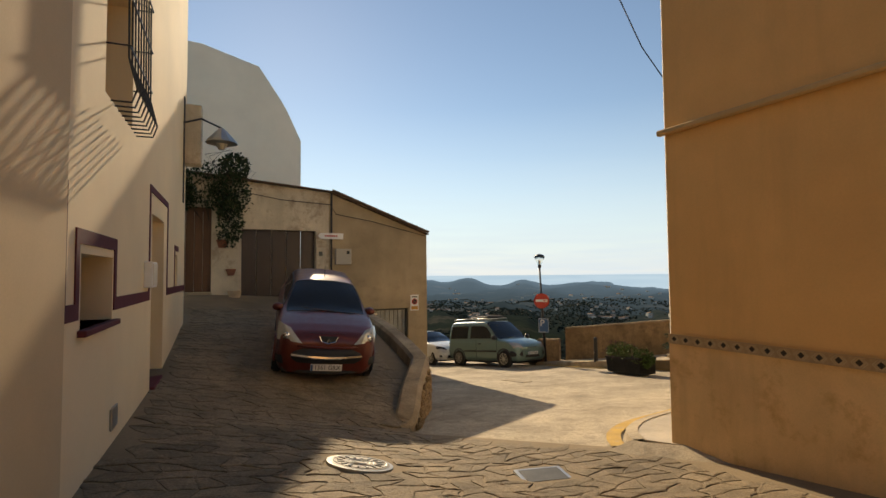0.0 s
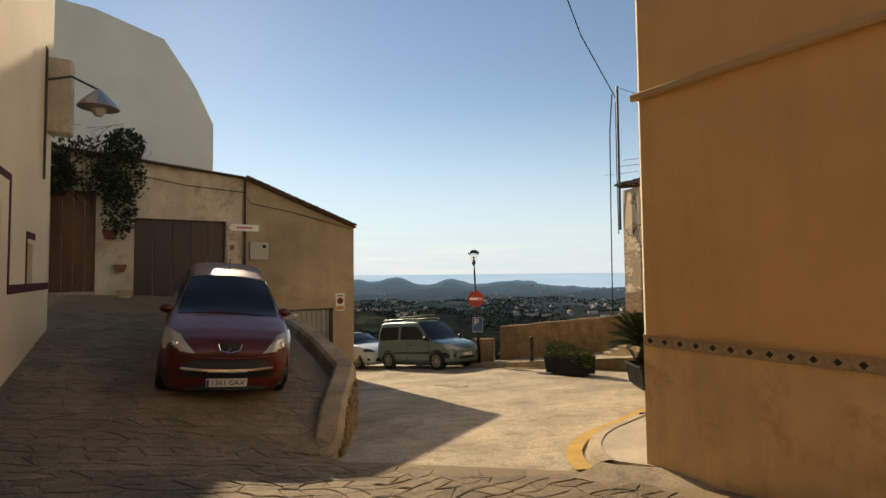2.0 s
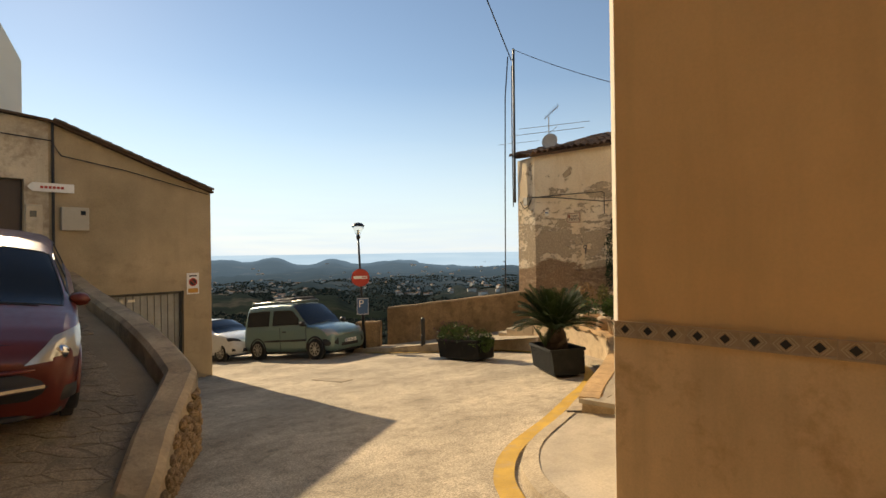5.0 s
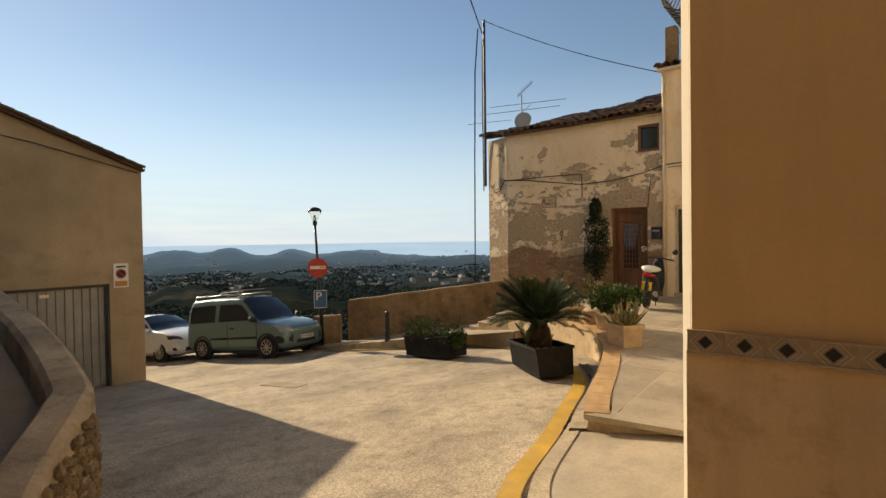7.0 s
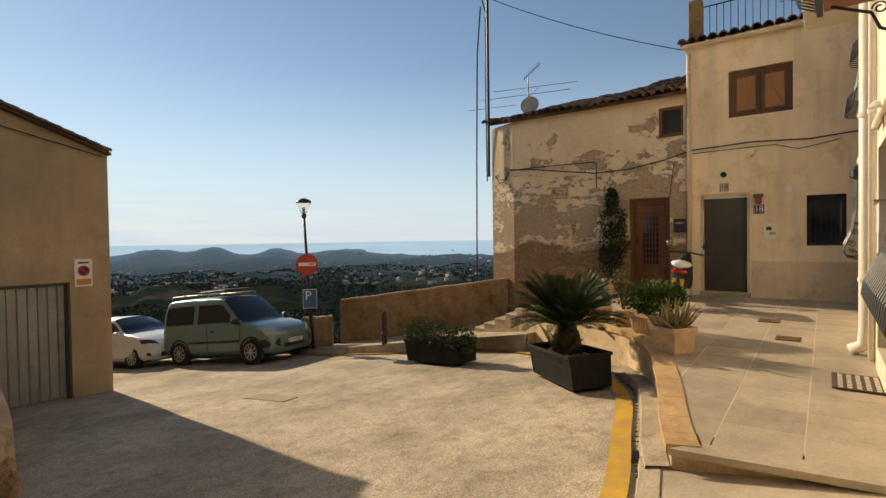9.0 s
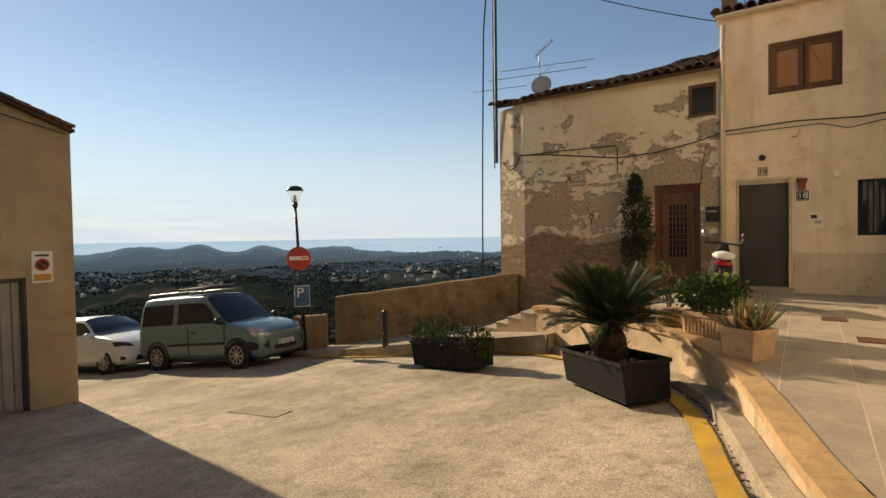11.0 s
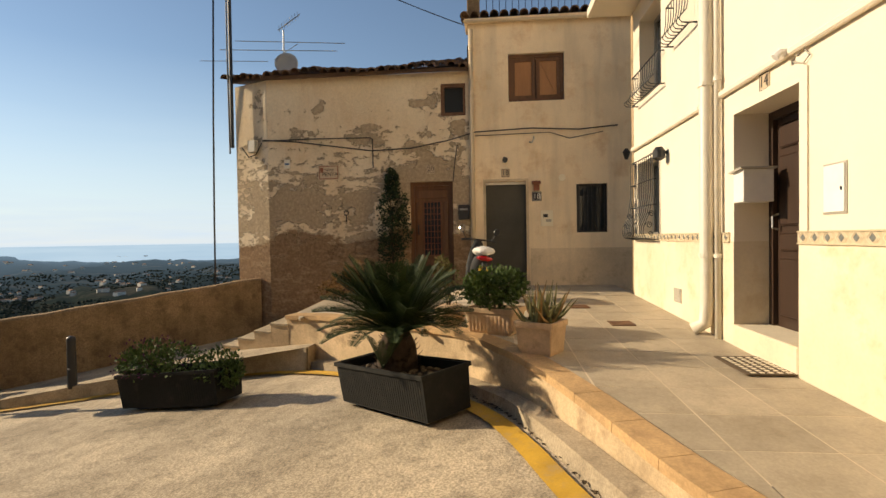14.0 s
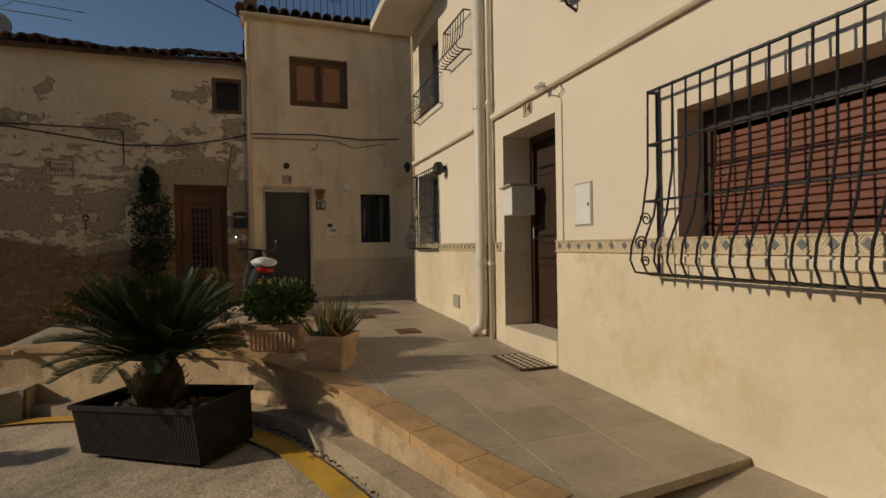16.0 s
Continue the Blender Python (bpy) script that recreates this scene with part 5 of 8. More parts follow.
g = thing("small_plaque", at(16.31, 11.45, 2.3) @ FACE_X, "small cracked white tile plaque", "sign")
part("tile", boxed((-0.07, -0.1, 0), (0.07, 0.1, 0.012), 0.003), M_PVC, g)
part("writing", boxed((-0.05, -0.02, 0.012), (0.05, 0.02, 0.014)), M_BLUE, g)

g = thing("letter_box", at(16.31, 7.47, 0.97), "black metal letter box beside the wooden door", "letter box")
part("body", boxed((-0.12, -0.12, 0), (0.0, 0.12, 0.32), 0.015), M_IRON, g)
part("flap", boxed((-0.128, -0.09, 0.2), (-0.12, 0.09, 0.24)), M_SILVER, g)
g = thing("wall_lantern", at(16.31, 5.91, 1.66), "small brown wall lantern", "wall lamp")
bm = bmesh.new()
box(bm, (-0.13, -0.06, -0.1), (-0.02, 0.06, 0.04), 0.01)
part("body", bm, M_CLAYBRICK, g)
bm = bmesh.new()
prism(bm, [(-0.16, -0.09), (0.0, -0.09), (0.0, 0.09), (-0.16, 0.09)], 0.04, lambda x, y: 0.07 + 0.3 * (x + 0.16))
part("lid", bm, M_CLAYBRICK, g)
g = thing("meter_cabinet", at(16.31, 5.69, 0.965), "cream water meter cabinet with small dials", "meter box")
part("body", boxed((-0.025, -0.13, -0.17), (0.0, 0.13, 0.17), 0.006), M_PLAQUE, g)
part("dial_window", boxed((-0.03, -0.02, 0.02), (-0.025, 0.08, 0.09)), M_INK, g)
part("dial", boxed((-0.03, -0.09, -0.08), (-0.025, 0.02, -0.02)), M_GREYBOX, g)
g = thing("wall_disc", at(16.31, 5.36, 1.83), "round cream wall cap", "cap")
bm = bmesh.new()
revolve(bm, [(0.075, 0.0), (0.07, 0.02)], 16)
bmesh.ops.transform(bm, matrix=FACE_X, verts=bm.verts[:])
part("disc", bm, M_PLAQUE, g)
for y, z, r in ((6.57, 2.24, 0.06),):
    g = thing("vent_pipe", at(16.31, y, z), "dark round vent outlet", "vent")
    part("pipe", tubed([(0.05, 0, 0), (-0.08, 0, 0)], r, 12), M_IRON, g)
for y, z, hw, hh in ((5.68, -0.33, 0.075, 0.055), (4.62, -0.06, 0.15, 0.1)):
    g = thing("wall_vent", at(16.31, y, z), "small dark vent opening near the ground", "vent")
    part("plate", boxed((-0.012, -hw, -hh), (0.0, hw, hh), 0.002), M_CLAYBRICK if hw < 0.1 else M_H18LOW, g)
g = thing("grey_fuse_box", at(16.31, 9.33, 1.2), "pale grey fuse box on the old wall", "fuse box")
part("body", boxed((-0.06, -0.16, -0.2), (0.0, 0.12, 0.2), 0.01), M_H18, g)
g = thing("wall_hook", at(16.31, 10.1, 1.17), "rusty iron ring hook in the old wall", "hook")
part("ring", tubed([(-0.04, 0.05 * math.cos(a * 0.6), 0.05 * math.sin(a * 0.6)) for a in range(11)], 0.012, 5), M_IRON, g)
part("stem", tubed([(-0.03, 0, -0.05), (-0.03, 0, -0.2)], 0.012, 5), M_IRON, g)
obj("wall_foot_18", boxed((16.285, 3.2, -2.6), (16.31, 6.04, 0.32)), M_H18LOW, None, "grey cement foot of the house number 18", "dado", "structure")

# ---- cables, pole, aerial ----
g = thing("cable", at(16.31, 0, 0), "black cables sagging along the two old fronts", "cable")
part("run", tubed([(-0.04, 12.0, 2.85), (-0.04, 11.2, 2.78), (-0.04, 9.5, 2.53), (-0.04, 8.6, 2.56), (-0.04, 7.8, 2.7), (-0.09, 7.2, 2.85), (-0.05, 6.0, 2.9), (-0.05, 5.0, 2.84), (-0.05, 4.2, 2.9)], 0.014, 5), M_CABLE, g)
part("run", tubed([(-0.03, 12.0, 2.83), (-0.03, 10.9, 2.84), (-0.03, 9.52, 2.82), (-0.03, 9.47, 2.78), (-0.03, 9.47, 2.15)], 0.012, 5), M_CABLE, g)
part("run", tubed([(-0.03, 7.6, 2.6), (-0.03, 7.66, 2.2), (-0.03, 7.7, 1.8)], 0.009, 5), M_CABLE, g)
part("run", tubed([(-0.03, 7.2, 2.78), (-0.03, 5.6, 2.8), (-0.03, 5.2, 2.66), (-0.03, 4.5, 2.78)], 0.008, 5), M_CABLE, g)
part("run", tubed([(0.02, 12.05, 2.8), (0.05, 12.2, 2.55), (0.1, 12.4, 2.5), (0.22, 12.62, 2.75)], 0.014, 5), M_CABLE, g)
g = thing("junction_box", at(16.45, 12.25, 2.75) @ Matrix.Rotation(radians(-24), 4, 'Z'), "grey electric junction box on the canted corner", "junction box")
part("body", boxed((-0.13, -0.12, -0.15), (-0.02, 0.12, 0.12), 0.012), M_GREYBOX, g)
g = thing("bracket_hook", at(16.31, 5.95, 2.62), "small bent metal cable bracket on the wall", "bracket")
part("hook", tubed([(0, 0, 0.1), (-0.1, 0, 0.05), (-0.12, 0.05, -0.04), (-0.06, 0.1, -0.02)], 0.016, 5), M_SILVER, g)
g = thing("wall_lantern", at(16.2, 4.0, 2.25), "small dark lantern in the shaded corner", "wall lamp")
part("arm", tubed([(0.1, 0, 0), (-0.2, 0.1, 0.02)], 0.015, 5), M_IRON, g)
bm = bmesh.new()
revolve(bm, [(0.03, -0.12), (0.08, 0.03), (0.03, 0.1)], 8, (-0.22, 0.1))
part("lantern", bm, M_IRON, g)

g = thing("utility_pole", at(16.62, 12.82, 0), "slim dark metal pole fixed to the house corner", "pole")
part("pole", tubed([(-0.1, 0.02, 2.75), (-0.08, 0.02, 8.1)], 0.045, 8), M_IRON, g)
part("conduit", tubed([(-0.16, 0.05, 2.6), (-0.17, 0.06, 5.0), (-0.14, 0.06, 7.5)], 0.018, 6), M_CABLE, g)
g = thing("overhead_cable", at(0, 0, 0), "thin overhead wires strung from the pole", "cable")
part("wire", tubed([(16.5, 12.85 - 5.5 * i / 14, 8.08 - 2.85 * i / 14 - 0.6 * (i / 14) * (1 - i / 14)) for i in range(15)], 0.011, 5), M_CABLE, g)
part("wire", tubed([(16.5, 12.9, 7.7), (13, 11.5, 8.6), (9, 9.6, 10.2), (5.3, 7.6, 12.0)], 0.02, 5), M_CABLE, g)
g = thing("stay_wire", at(16.9, 13.55, 0), "thick twisted black cable hanging beside the house corner", "cable")
part("wire", tubed([(-0.33, -0.45, 7.9), (-0.28, -0.28, 6.5), (-0.1, -0.1, 3.5), (0.0, 0.0, 1.0), (0.05, 0.05, -1.6)], 0.022, 5), M_CABLE, g)

g = thing("tv_aerial", at(17.0, 11.75, 4.35), "television aerial with a grey satellite dish on the old roof", "aerial")
part("mast", tubed([(0, 0, -0.2), (0, 0, 1.25)], 0.02, 6), M_SILVER, g)
bm = bmesh.new()
revolve(bm, [(0.02, 0.0), (0.12, 0.012), (0.22, 0.04), (0.27, 0.07), (0.27, 0.085), (0.2, 0.05), (0.02, 0.012)], 20)
bmesh.ops.transform(bm, matrix=at(-0.08, -0.1, 0.38) @ Matrix.Rotation(radians(-78), 4, 'Y') @ Matrix.Rotation(radians(12), 4, 'X'), verts=bm.verts[:])
part("dish", bm, M_DISH, g, "round grey satellite dish", smooth=True)
part("boom", tubed([(0, 1.2, 1.05), (0, -1.5, 0.85)], 0.010, 5), M_SILVER, g)
part("boom", tubed([(0, 1.6, 0.86), (0, -1.3, 0.68)], 0.010, 5), M_SILVER, g)
part("boom", tubed([(0, 2.1, 0.62), (0, 0.4, 0.52)], 0.008, 5), M_SILVER, g)
part("boom", tubed([(-0.1, 0.1, 1.2), (-0.1, -0.45, 1.55)], 0.012, 5), M_SILVER, g)
for i in range(8):
    y, z = 0.05 - i * 0.065, 1.22 + i * 0.042
    part("element", tubed([(-0.1, y, z - 0.07), (-0.1, y + 0.02, z + 0.1)], 0.007, 4), M_SILVER, g)
part("strut", tubed([(0, 0.25, 0.55), (0, -0.35, 0.9)], 0.008, 4), M_SILVER, g)

# ---- roofs: clay tiles ----
def half_pipe(length, r0, r1, t=0.014, seg=6):
    """A curved clay tile along +x, open below."""
    bm = bmesh.new()
    out = []
    for x, r in ((0, r0), (length, r1)):
        out.append([bm.verts.new((x, rr * math.cos(math.pi * k / seg), rr * math.sin(math.pi * k / seg))) for rr in (r, r - t) for k in range(seg + 1)])
    n = seg + 1
    a, b = out
    for k in range(seg):
        bm.faces.new((a[k], a[k + 1], b[k + 1], b[k]))
        bm.faces.new((a[n + k + 1], a[n + k], b[n + k], b[n + k + 1]))
        bm.faces.new((a[k], a[n + k], a[n + k + 1], a[k + 1]))
        bm.faces.new((b[k + 1], b[n + k + 1], b[n + k], b[k]))
    return bm


def old_roof_k(y):
    return lerp_table([(7.4, 0.37), (9.5, 0.33), (12.0, 0.26)], y)


bm = bmesh.new()
eave = [(16.12, 7.34), (16.12, 8.5), (16.12, 9.7), (16.12, 10.9), (16.12, 11.95), (16.75, 13.05)]
ridge = [(20.0, y) for _, y in eave]
strip(bm, eave, ridge, lambda x, y: 4.255 + old_roof_k(y) * (x - 16.2))
strip(bm, eave, ridge, lambda x, y: 4.17 + old_roof_k(y) * (x - 16.2))
strip(bm, eave, eave, lambda x, y: 4.17 + old_roof_k(y) * (x - 16.2), lambda x, y: 4.255 + old_roof_k(y) * (x - 16.2))
roof20 = obj("roof_old_house", bm, M_ROOF, None, "sagging old clay-tiled roof of the old house", "roof", "structure")
tile = part("roof_tile", half_pipe(0.42, 0.10, 0.085, 0.018), M_ROOF, roof20)
first = True
rng = random.Random(4)
for j in range(27):
    y = 7.46 + j * 0.215
    x_edge = 16.02 if y < 11.95 else 16.02 + (y - 11.95) * 0.55
    for i in range(9):
        x = x_edge + i * 0.36
        m = at(x, y + rng.uniform(-0.015, 0.015), 4.25 + old_roof_k(y) * (x - 16.2) + rng.uniform(0, 0.035) + 0.04 * math.sin(j * 0.5) + 0.02 * math.sin(j * 1.7)) @ Matrix.Rotation(-math.atan(old_roof_k(y)) + rng.uniform(-0.03, 0.03), 4, 'Y') @ Matrix.Rotation(rng.uniform(-0.09, 0.09), 4, 'Z')
        o = tile if first else new("roof_tile", tile.data)
        first = False
        o.parent = roof20
        o.matrix_basis = m
# eave of number 18: one row of tiles, gutter board, parapet and blue rail
roof18 = obj("roof_number_18", boxed((16.2, 3.2, 5.2), (16.9, 7.40, 5.27)), M_H18, None, "short tiled eave of the house number 18", "roof", "structure")
for j in range(20):
    o = new("roof_tile", tile.data)
    o.parent = roof18
    o.matrix_basis = at(16.14, 3.4 + j * 0.21, 5.29 + rng.uniform(0, 0.02)) @ Matrix.Rotation(-0.22, 4, 'Y')
    o = new("roof_tile", tile.data)
    o.parent = roof18
    o.matrix_basis = at(16.46, 3.4 + j * 0.21, 5.35 + rng.uniform(0, 0.02)) @ Matrix.Rotation(-0.22, 4, 'Y')
bm = bmesh.new()
tube(bm, [(16.2, 3.3, 5.16), (16.2, 7.42, 5.21)], 0.035, 8)
obj("gutter", bm, M_CREAMPIPE, None, "cream gutter under the tiled eave", "gutter", "structure")
obj("parapet_roof_terrace", boxed((16.75, 3.2, 5.2), (16.95, 7.33, 5.5)), M_H18, None, "low parapet of the roof terrace", "parapet", "structure")
obj("pillar_roof_terrace", boxed((16.7, 7.08, 5.2), (17.0, 7.36, 6.45), 0.015), M_LOWWALL, None, "brown rendered pillar of the roof terrace", "pillar", "structure")
g = thing("roof_railing", at(16.85, 5.1, 5.5), "blue painted iron railing on the roof terrace", "railing")
bar0 = None
for i in range(26):
    y = -1.8 + i * 0.145
    if bar0 is None:
        bar0 = part("bar", tubed([(0, 0, 0.0), (0, 0, 0.78)], 0.009, 5), M_RAIL, g)
        bar0.location.y = y
    else:
        o = new("bar", bar0.data)
        o.parent = g
        o.location.y = y
part("rail", tubed([(0, -1.9, 0.78), (0, 1.95, 0.78)], 0.016, 6), M_RAIL, g)
part("rail", tubed([(0, -1.9, 0.06), (0, 1.95, 0.06)], 0.012, 6), M_RAIL, g)
for yc in (0.35, -1.0):
    for s in (-1, 1):
        part("scroll", tubed([(-0.01, yc + s * 0.06 + 0.055 * (1 - a / 24) * math.cos(a * 0.5), 0.5 + 0.055 * (1 - a / 24) * math.sin(a * 0.5)) for a in range(18)], 0.006, 5), M_RAIL, g)
# verge tiles of the garage roof
vt = None
for i in range(16):
    x = 4.3 + i * 0.222
    z = garage_top(x) + 0.06
    m = at(x, 16.95, z) @ Matrix.Rotation(math.atan(0.368), 4, 'Y')
    if vt is None:
        bm = half_pipe(0.25, 0.07, 0.085)
        vt = part("roof_tile", bm, M_ROOF, bpy.data.objects["roof_garage"])
        o = vt
    else:
        o = new("roof_tile", vt.data)
    o.parent = bpy.data.objects["roof_garage"]
    o.matrix_basis = m

# ---- the square: lamp, signs, bollard ----
LX, LY = 12.70, 16.41
lz = road_z(LX, LY) + 0.1
g = thing("street_lamp", at(LX, LY, lz), "black street lamp post leaning slightly, with a clear tapered lantern", "street lamp")
top = Vector((-0.12, 0.14, 3.74))
part("post", tubed([(0, 0, -0.1), top * 0.5, top], [0.055, 0.045, 0.035], 8), M_IRON, g, smooth=True)
lean = at(*top)
for nm, prof, mt, lab in (("neck", [(0.05, -0.02), (0.075, 0.05), (0.06, 0.12)], M_IRON, ""), ("globe", [(0.07, 0.12), (0.21, 0.42)], None, "clear plastic lantern"), ("cap", [(0.22, 0.42), (0.21, 0.45), (0.17, 0.5), (0.08, 0.54), (0.02, 0.55)], M_IRON, "black domed cap"), ("bulb", [(0.03, 0.12), (0.045, 0.2), (0.035, 0.3)], M_WHITEPAINT, "")):
    bm = bmesh.new()
    revolve(bm, prof, 14)
    if mt is None:
        mt, nt_, b_ = nodes("clear_lantern")
        b_.inputs["Transmission Weight"].default_value = 1.0
        b_.inputs["Roughness"].default_value = 0.15
        b_.inputs["IOR"].default_value = 1.05
        b_.inputs["Base Color"].default_value = (0.9, 0.86, 0.78, 1)
    o = part(nm, bm, mt, g, lab, smooth=True)
    o.matrix_basis = lean
FWD = (Vector((LX, LY, 0)) - Vector((3.6, 5.2, 0))).normalized()
face = Matrix(((FWD.y, 0, -FWD.x, 0), (-FWD.x, 0, -FWD.y, 0), (0, 1, 0, 0), (0, 0, 0, 1)))
g = thing("no_entry_sign", at(LX - 0.17, LY - 0.02, 0.24) @ face, "round red no-entry sign with a scribbled white bar", "road sign")
bm = bmesh.new()
revolve(bm, [(0.30, 0.0), (0.30, 0.015)], 32)
part("disc", bm, M_RED, g)
part("bar", boxed((-0.23, -0.04, 0.015), (0.23, 0.055, 0.019)), M_WHITEPAINT, g, "white bar")
bm = bmesh.new()
for i in range(3):
    box(bm, (0.06 + i * 0.05, -0.02, 0.019), (0.095 + i * 0.05, 0.035, 0.021))
part("writing", bm, M_RED, g)
part("bracket", boxed((-0.03, -0.1, -0.05), (0.03, 0.1, 0.0)), M_IRON, g)
g = thing("parking_sign", at(LX - 0.09, LY - 0.02, -0.73) @ face, "square blue parking sign with a white P", "road sign")
part("plate", boxed((-0.20, -0.28, 0), (0.20, 0.28, 0.015), 0.004), M_BLUE, g)
text("letter", "P", 0.36, at(-0.05, 0.08, 0.015), M_WHITEPAINT, g)
bm = bmesh.new()
for lo, hi in (((-0.19, -0.27), (0.19, -0.255)), ((-0.19, 0.255), (0.19, 0.27)), ((-0.19, -0.255), (-0.178, 0.255)), ((0.178, -0.255), (0.19, 0.255))):
    box(bm, (*lo, 0.015), (*hi, 0.017))
part("border", bm, M_WHITEPAINT, g)
g = thing("bollard", at(12.93, 13.85, path_z(12.93, 13.85) - 0.03), "black cast-iron bollard at the kerb", "bollard")
bm = bmesh.new()
revolve(bm, [(0.075, 0.0), (0.07, 0.05), (0.065, 0.76), (0.07, 0.8), (0.06, 0.85), (0.02, 0.87)], 14)
part("post", bm, M_IRON, g, smooth=True)
part("mark", boxed((-0.068, -0.012, 0.32), (-0.062, 0.02, 0.345)), M_WHITEPAINT, g)


# ---- planters and plants ----
def ground_pose(x, y, yaw):
    """A pose standing on the sloping road."""
    n = Vector((0.02, 0.11, 1)).normalized()
    q = Vector((0, 0, 1)).rotation_difference(n)
    return at(x, y, road_z(x, y) + 0.01) @ q.to_matrix().to_4x4() @ Matrix.Rotation(yaw, 4, 'Z')


def planter(x, y, yaw, length, width, height, label):
    g = thing("planter", ground_pose(x, y, yaw), label, "planter", "planters on the square")
    hl, hw, t = length / 2, width / 2, 0.03
    bm = bmesh.new()
    lo = [(-hl + 0.025, -hw + 0.025), (hl - 0.025, -hw + 0.025), (hl - 0.025, hw - 0.025), (-hl + 0.025, hw - 0.025)]
    hi = [(-hl, -hw), (hl, -hw), (hl, hw), (-hl, hw)]
    inn = [(-hl + t, -hw + t), (hl - t, -hw + t), (hl - t, hw - t), (-hl + t, hw - t)]
    rings = [[bm.verts.new((*p, 0.04)) for p in lo], [bm.verts.new((*p, height)) for p in hi], [bm.verts.new((*p, height)) for p in inn], [bm.verts.new((*p, height - 0.12)) for p in inn]]
    bm.faces.new(rings[0][::-1])
    for a, b in zip(rings, rings[1:]):
        for k in range(4):
            bm.faces.new((a[k], a[(k + 1) % 4], b[(k + 1) % 4], b[k]))
    bm.faces.new(rings[-1])
    part("box", bm, M_PLANTER, g)
    bm = bmesh.new()
    n = int(length / 0.04)
    for s in (-1, 1):
        for i in range(n):
            xx = -hl + 0.06 + (length - 0.12) * i / (n - 1)
            p0, p1 = s * (hw - 0.0235), s * (hw - 0.0015)
            q = [(xx - 0.007, 0.06, p0), (xx + 0.007, 0.06, p0), (xx + 0.007, height - 0.03, p1), (xx - 0.007, height - 0.03, p1)]
            fa = [bm.verts.new((u, w + s * 0.003, v)) for u, v, w in q]
            fb = [bm.verts.new((u, w - s * 0.004, v)) for u, v, w in q]
            bm.faces.new(fa)
            for k in range(4):
                bm.faces.new((fa[k], fa[(k + 1) % 4], fb[(k + 1) % 4], fb[k]))
    part("ribs", bm, M_PLANTER, g)["kind"] = "stuff"
    bm = bmesh.new()
    for a, b in (((-hl - 0.02, -hw - 0.02), (hl + 0.02, -hw)), ((-hl - 0.02, hw), (hl + 0.02, hw + 0.02)), ((-hl - 0.02, -hw), (-hl, hw)), ((hl, -hw), (hl + 0.02, hw))):
        box(bm, (*a, height - 0.035), (*b, height + 0.01))
    part("rim", bm, M_PLANTER, g)
    part("foot", boxed((-hl + 0.2, -hw + 0.1, 0), (hl - 0.2, hw - 0.1, 0.05)), M_BLACK, g)
    bm = bmesh.new()
    nx, ny = 12, 5
    v = [[bm.verts.new((-hl + t + (length - 2 * t) * i / nx, -hw + t + (width - 2 * t) * j / ny, height - 0.1 + 0.03 * noise.noise((i * 0.7 + x, j * 0.8, 0)))) for j in range(ny + 1)] for i in range(nx + 1)]
    for i in range(nx):
        for j in range(ny):
            bm.faces.new((v[i][j], v[i + 1][j], v[i + 1][j + 1], v[i][j + 1]))
    part("soil", bm, M_SOIL, g)
    return g


# palm planter
p2a, p2b, p2c = Vector((11.02, 8.66)), Vector((9.87, 7.45)), Vector((10.33, 7.17))
yaw2 = math.atan2((p2a - p2b).y, (p2a - p2b).x)
c2 = (p2a + p2b) / 2 + Vector((0.24, -0.18)) * 1.0
planter(c2.x, c2.y, yaw2, 1.66, 0.62, 0.5, "large ribbed dark grey planter box holding a sago palm")
p1a, p1b = Vector((11.75, 12.1)), Vector((11.42, 10.3))
yaw1 = math.atan2((p1a - p1b).y, (p1a - p1b).x)
c1 = (p1a + p1b) / 2 + Vector((0.26, -0.05))
planter(c1.x, c1.y + 0.06, yaw1, 1.64, 0.55, 0.5, "ribbed dark grey planter box with flowering shrubs")


def frond(length, rise, droop, pairs, width):
    """A stiff feather leaf: a bowed rib with two rows of narrow leaflets, along +x."""
    bm = bmesh.new()
    pts = []
    for i in range(9):
        t = i / 8
        pts.append(Vector((length * t * (1 - 0.12 * t), 0, rise * t - droop * t * t)))
    tube(bm, pts, [0.012 * (1 - 0.8 * i / 8) + 0.002 for i in range(9)], 4)
    for i in range(pairs):
        t = 0.12 + 0.87 * i / (pairs - 1)
        k = min(int(t * 8), 7)
        p = pts[k].lerp(pts[k + 1], t * 8 - k)
        d = (pts[k + 1] - pts[k]).normalized()
        up = Vector((0, 1, 0)).cross(d) * -1
        ll = width * math.sin(math.pi * (0.12 + 0.83 * t)) ** 0.6
        for s in (-1, 1):
            tip = p + (d * 0.55 + Vector((0, s, 0)) * 0.8 + up * 0.32).normalized() * ll
            mid = p.lerp(tip, 0.5)
            w = d * 0.0075
            vs = [bm.verts.new(p - w * 0.6), bm.verts.new(mid - w), bm.verts.new(tip), bm.verts.new(mid + w), bm.verts.new(p + w * 0.6)]
            bm.faces.new(vs)
    return bm


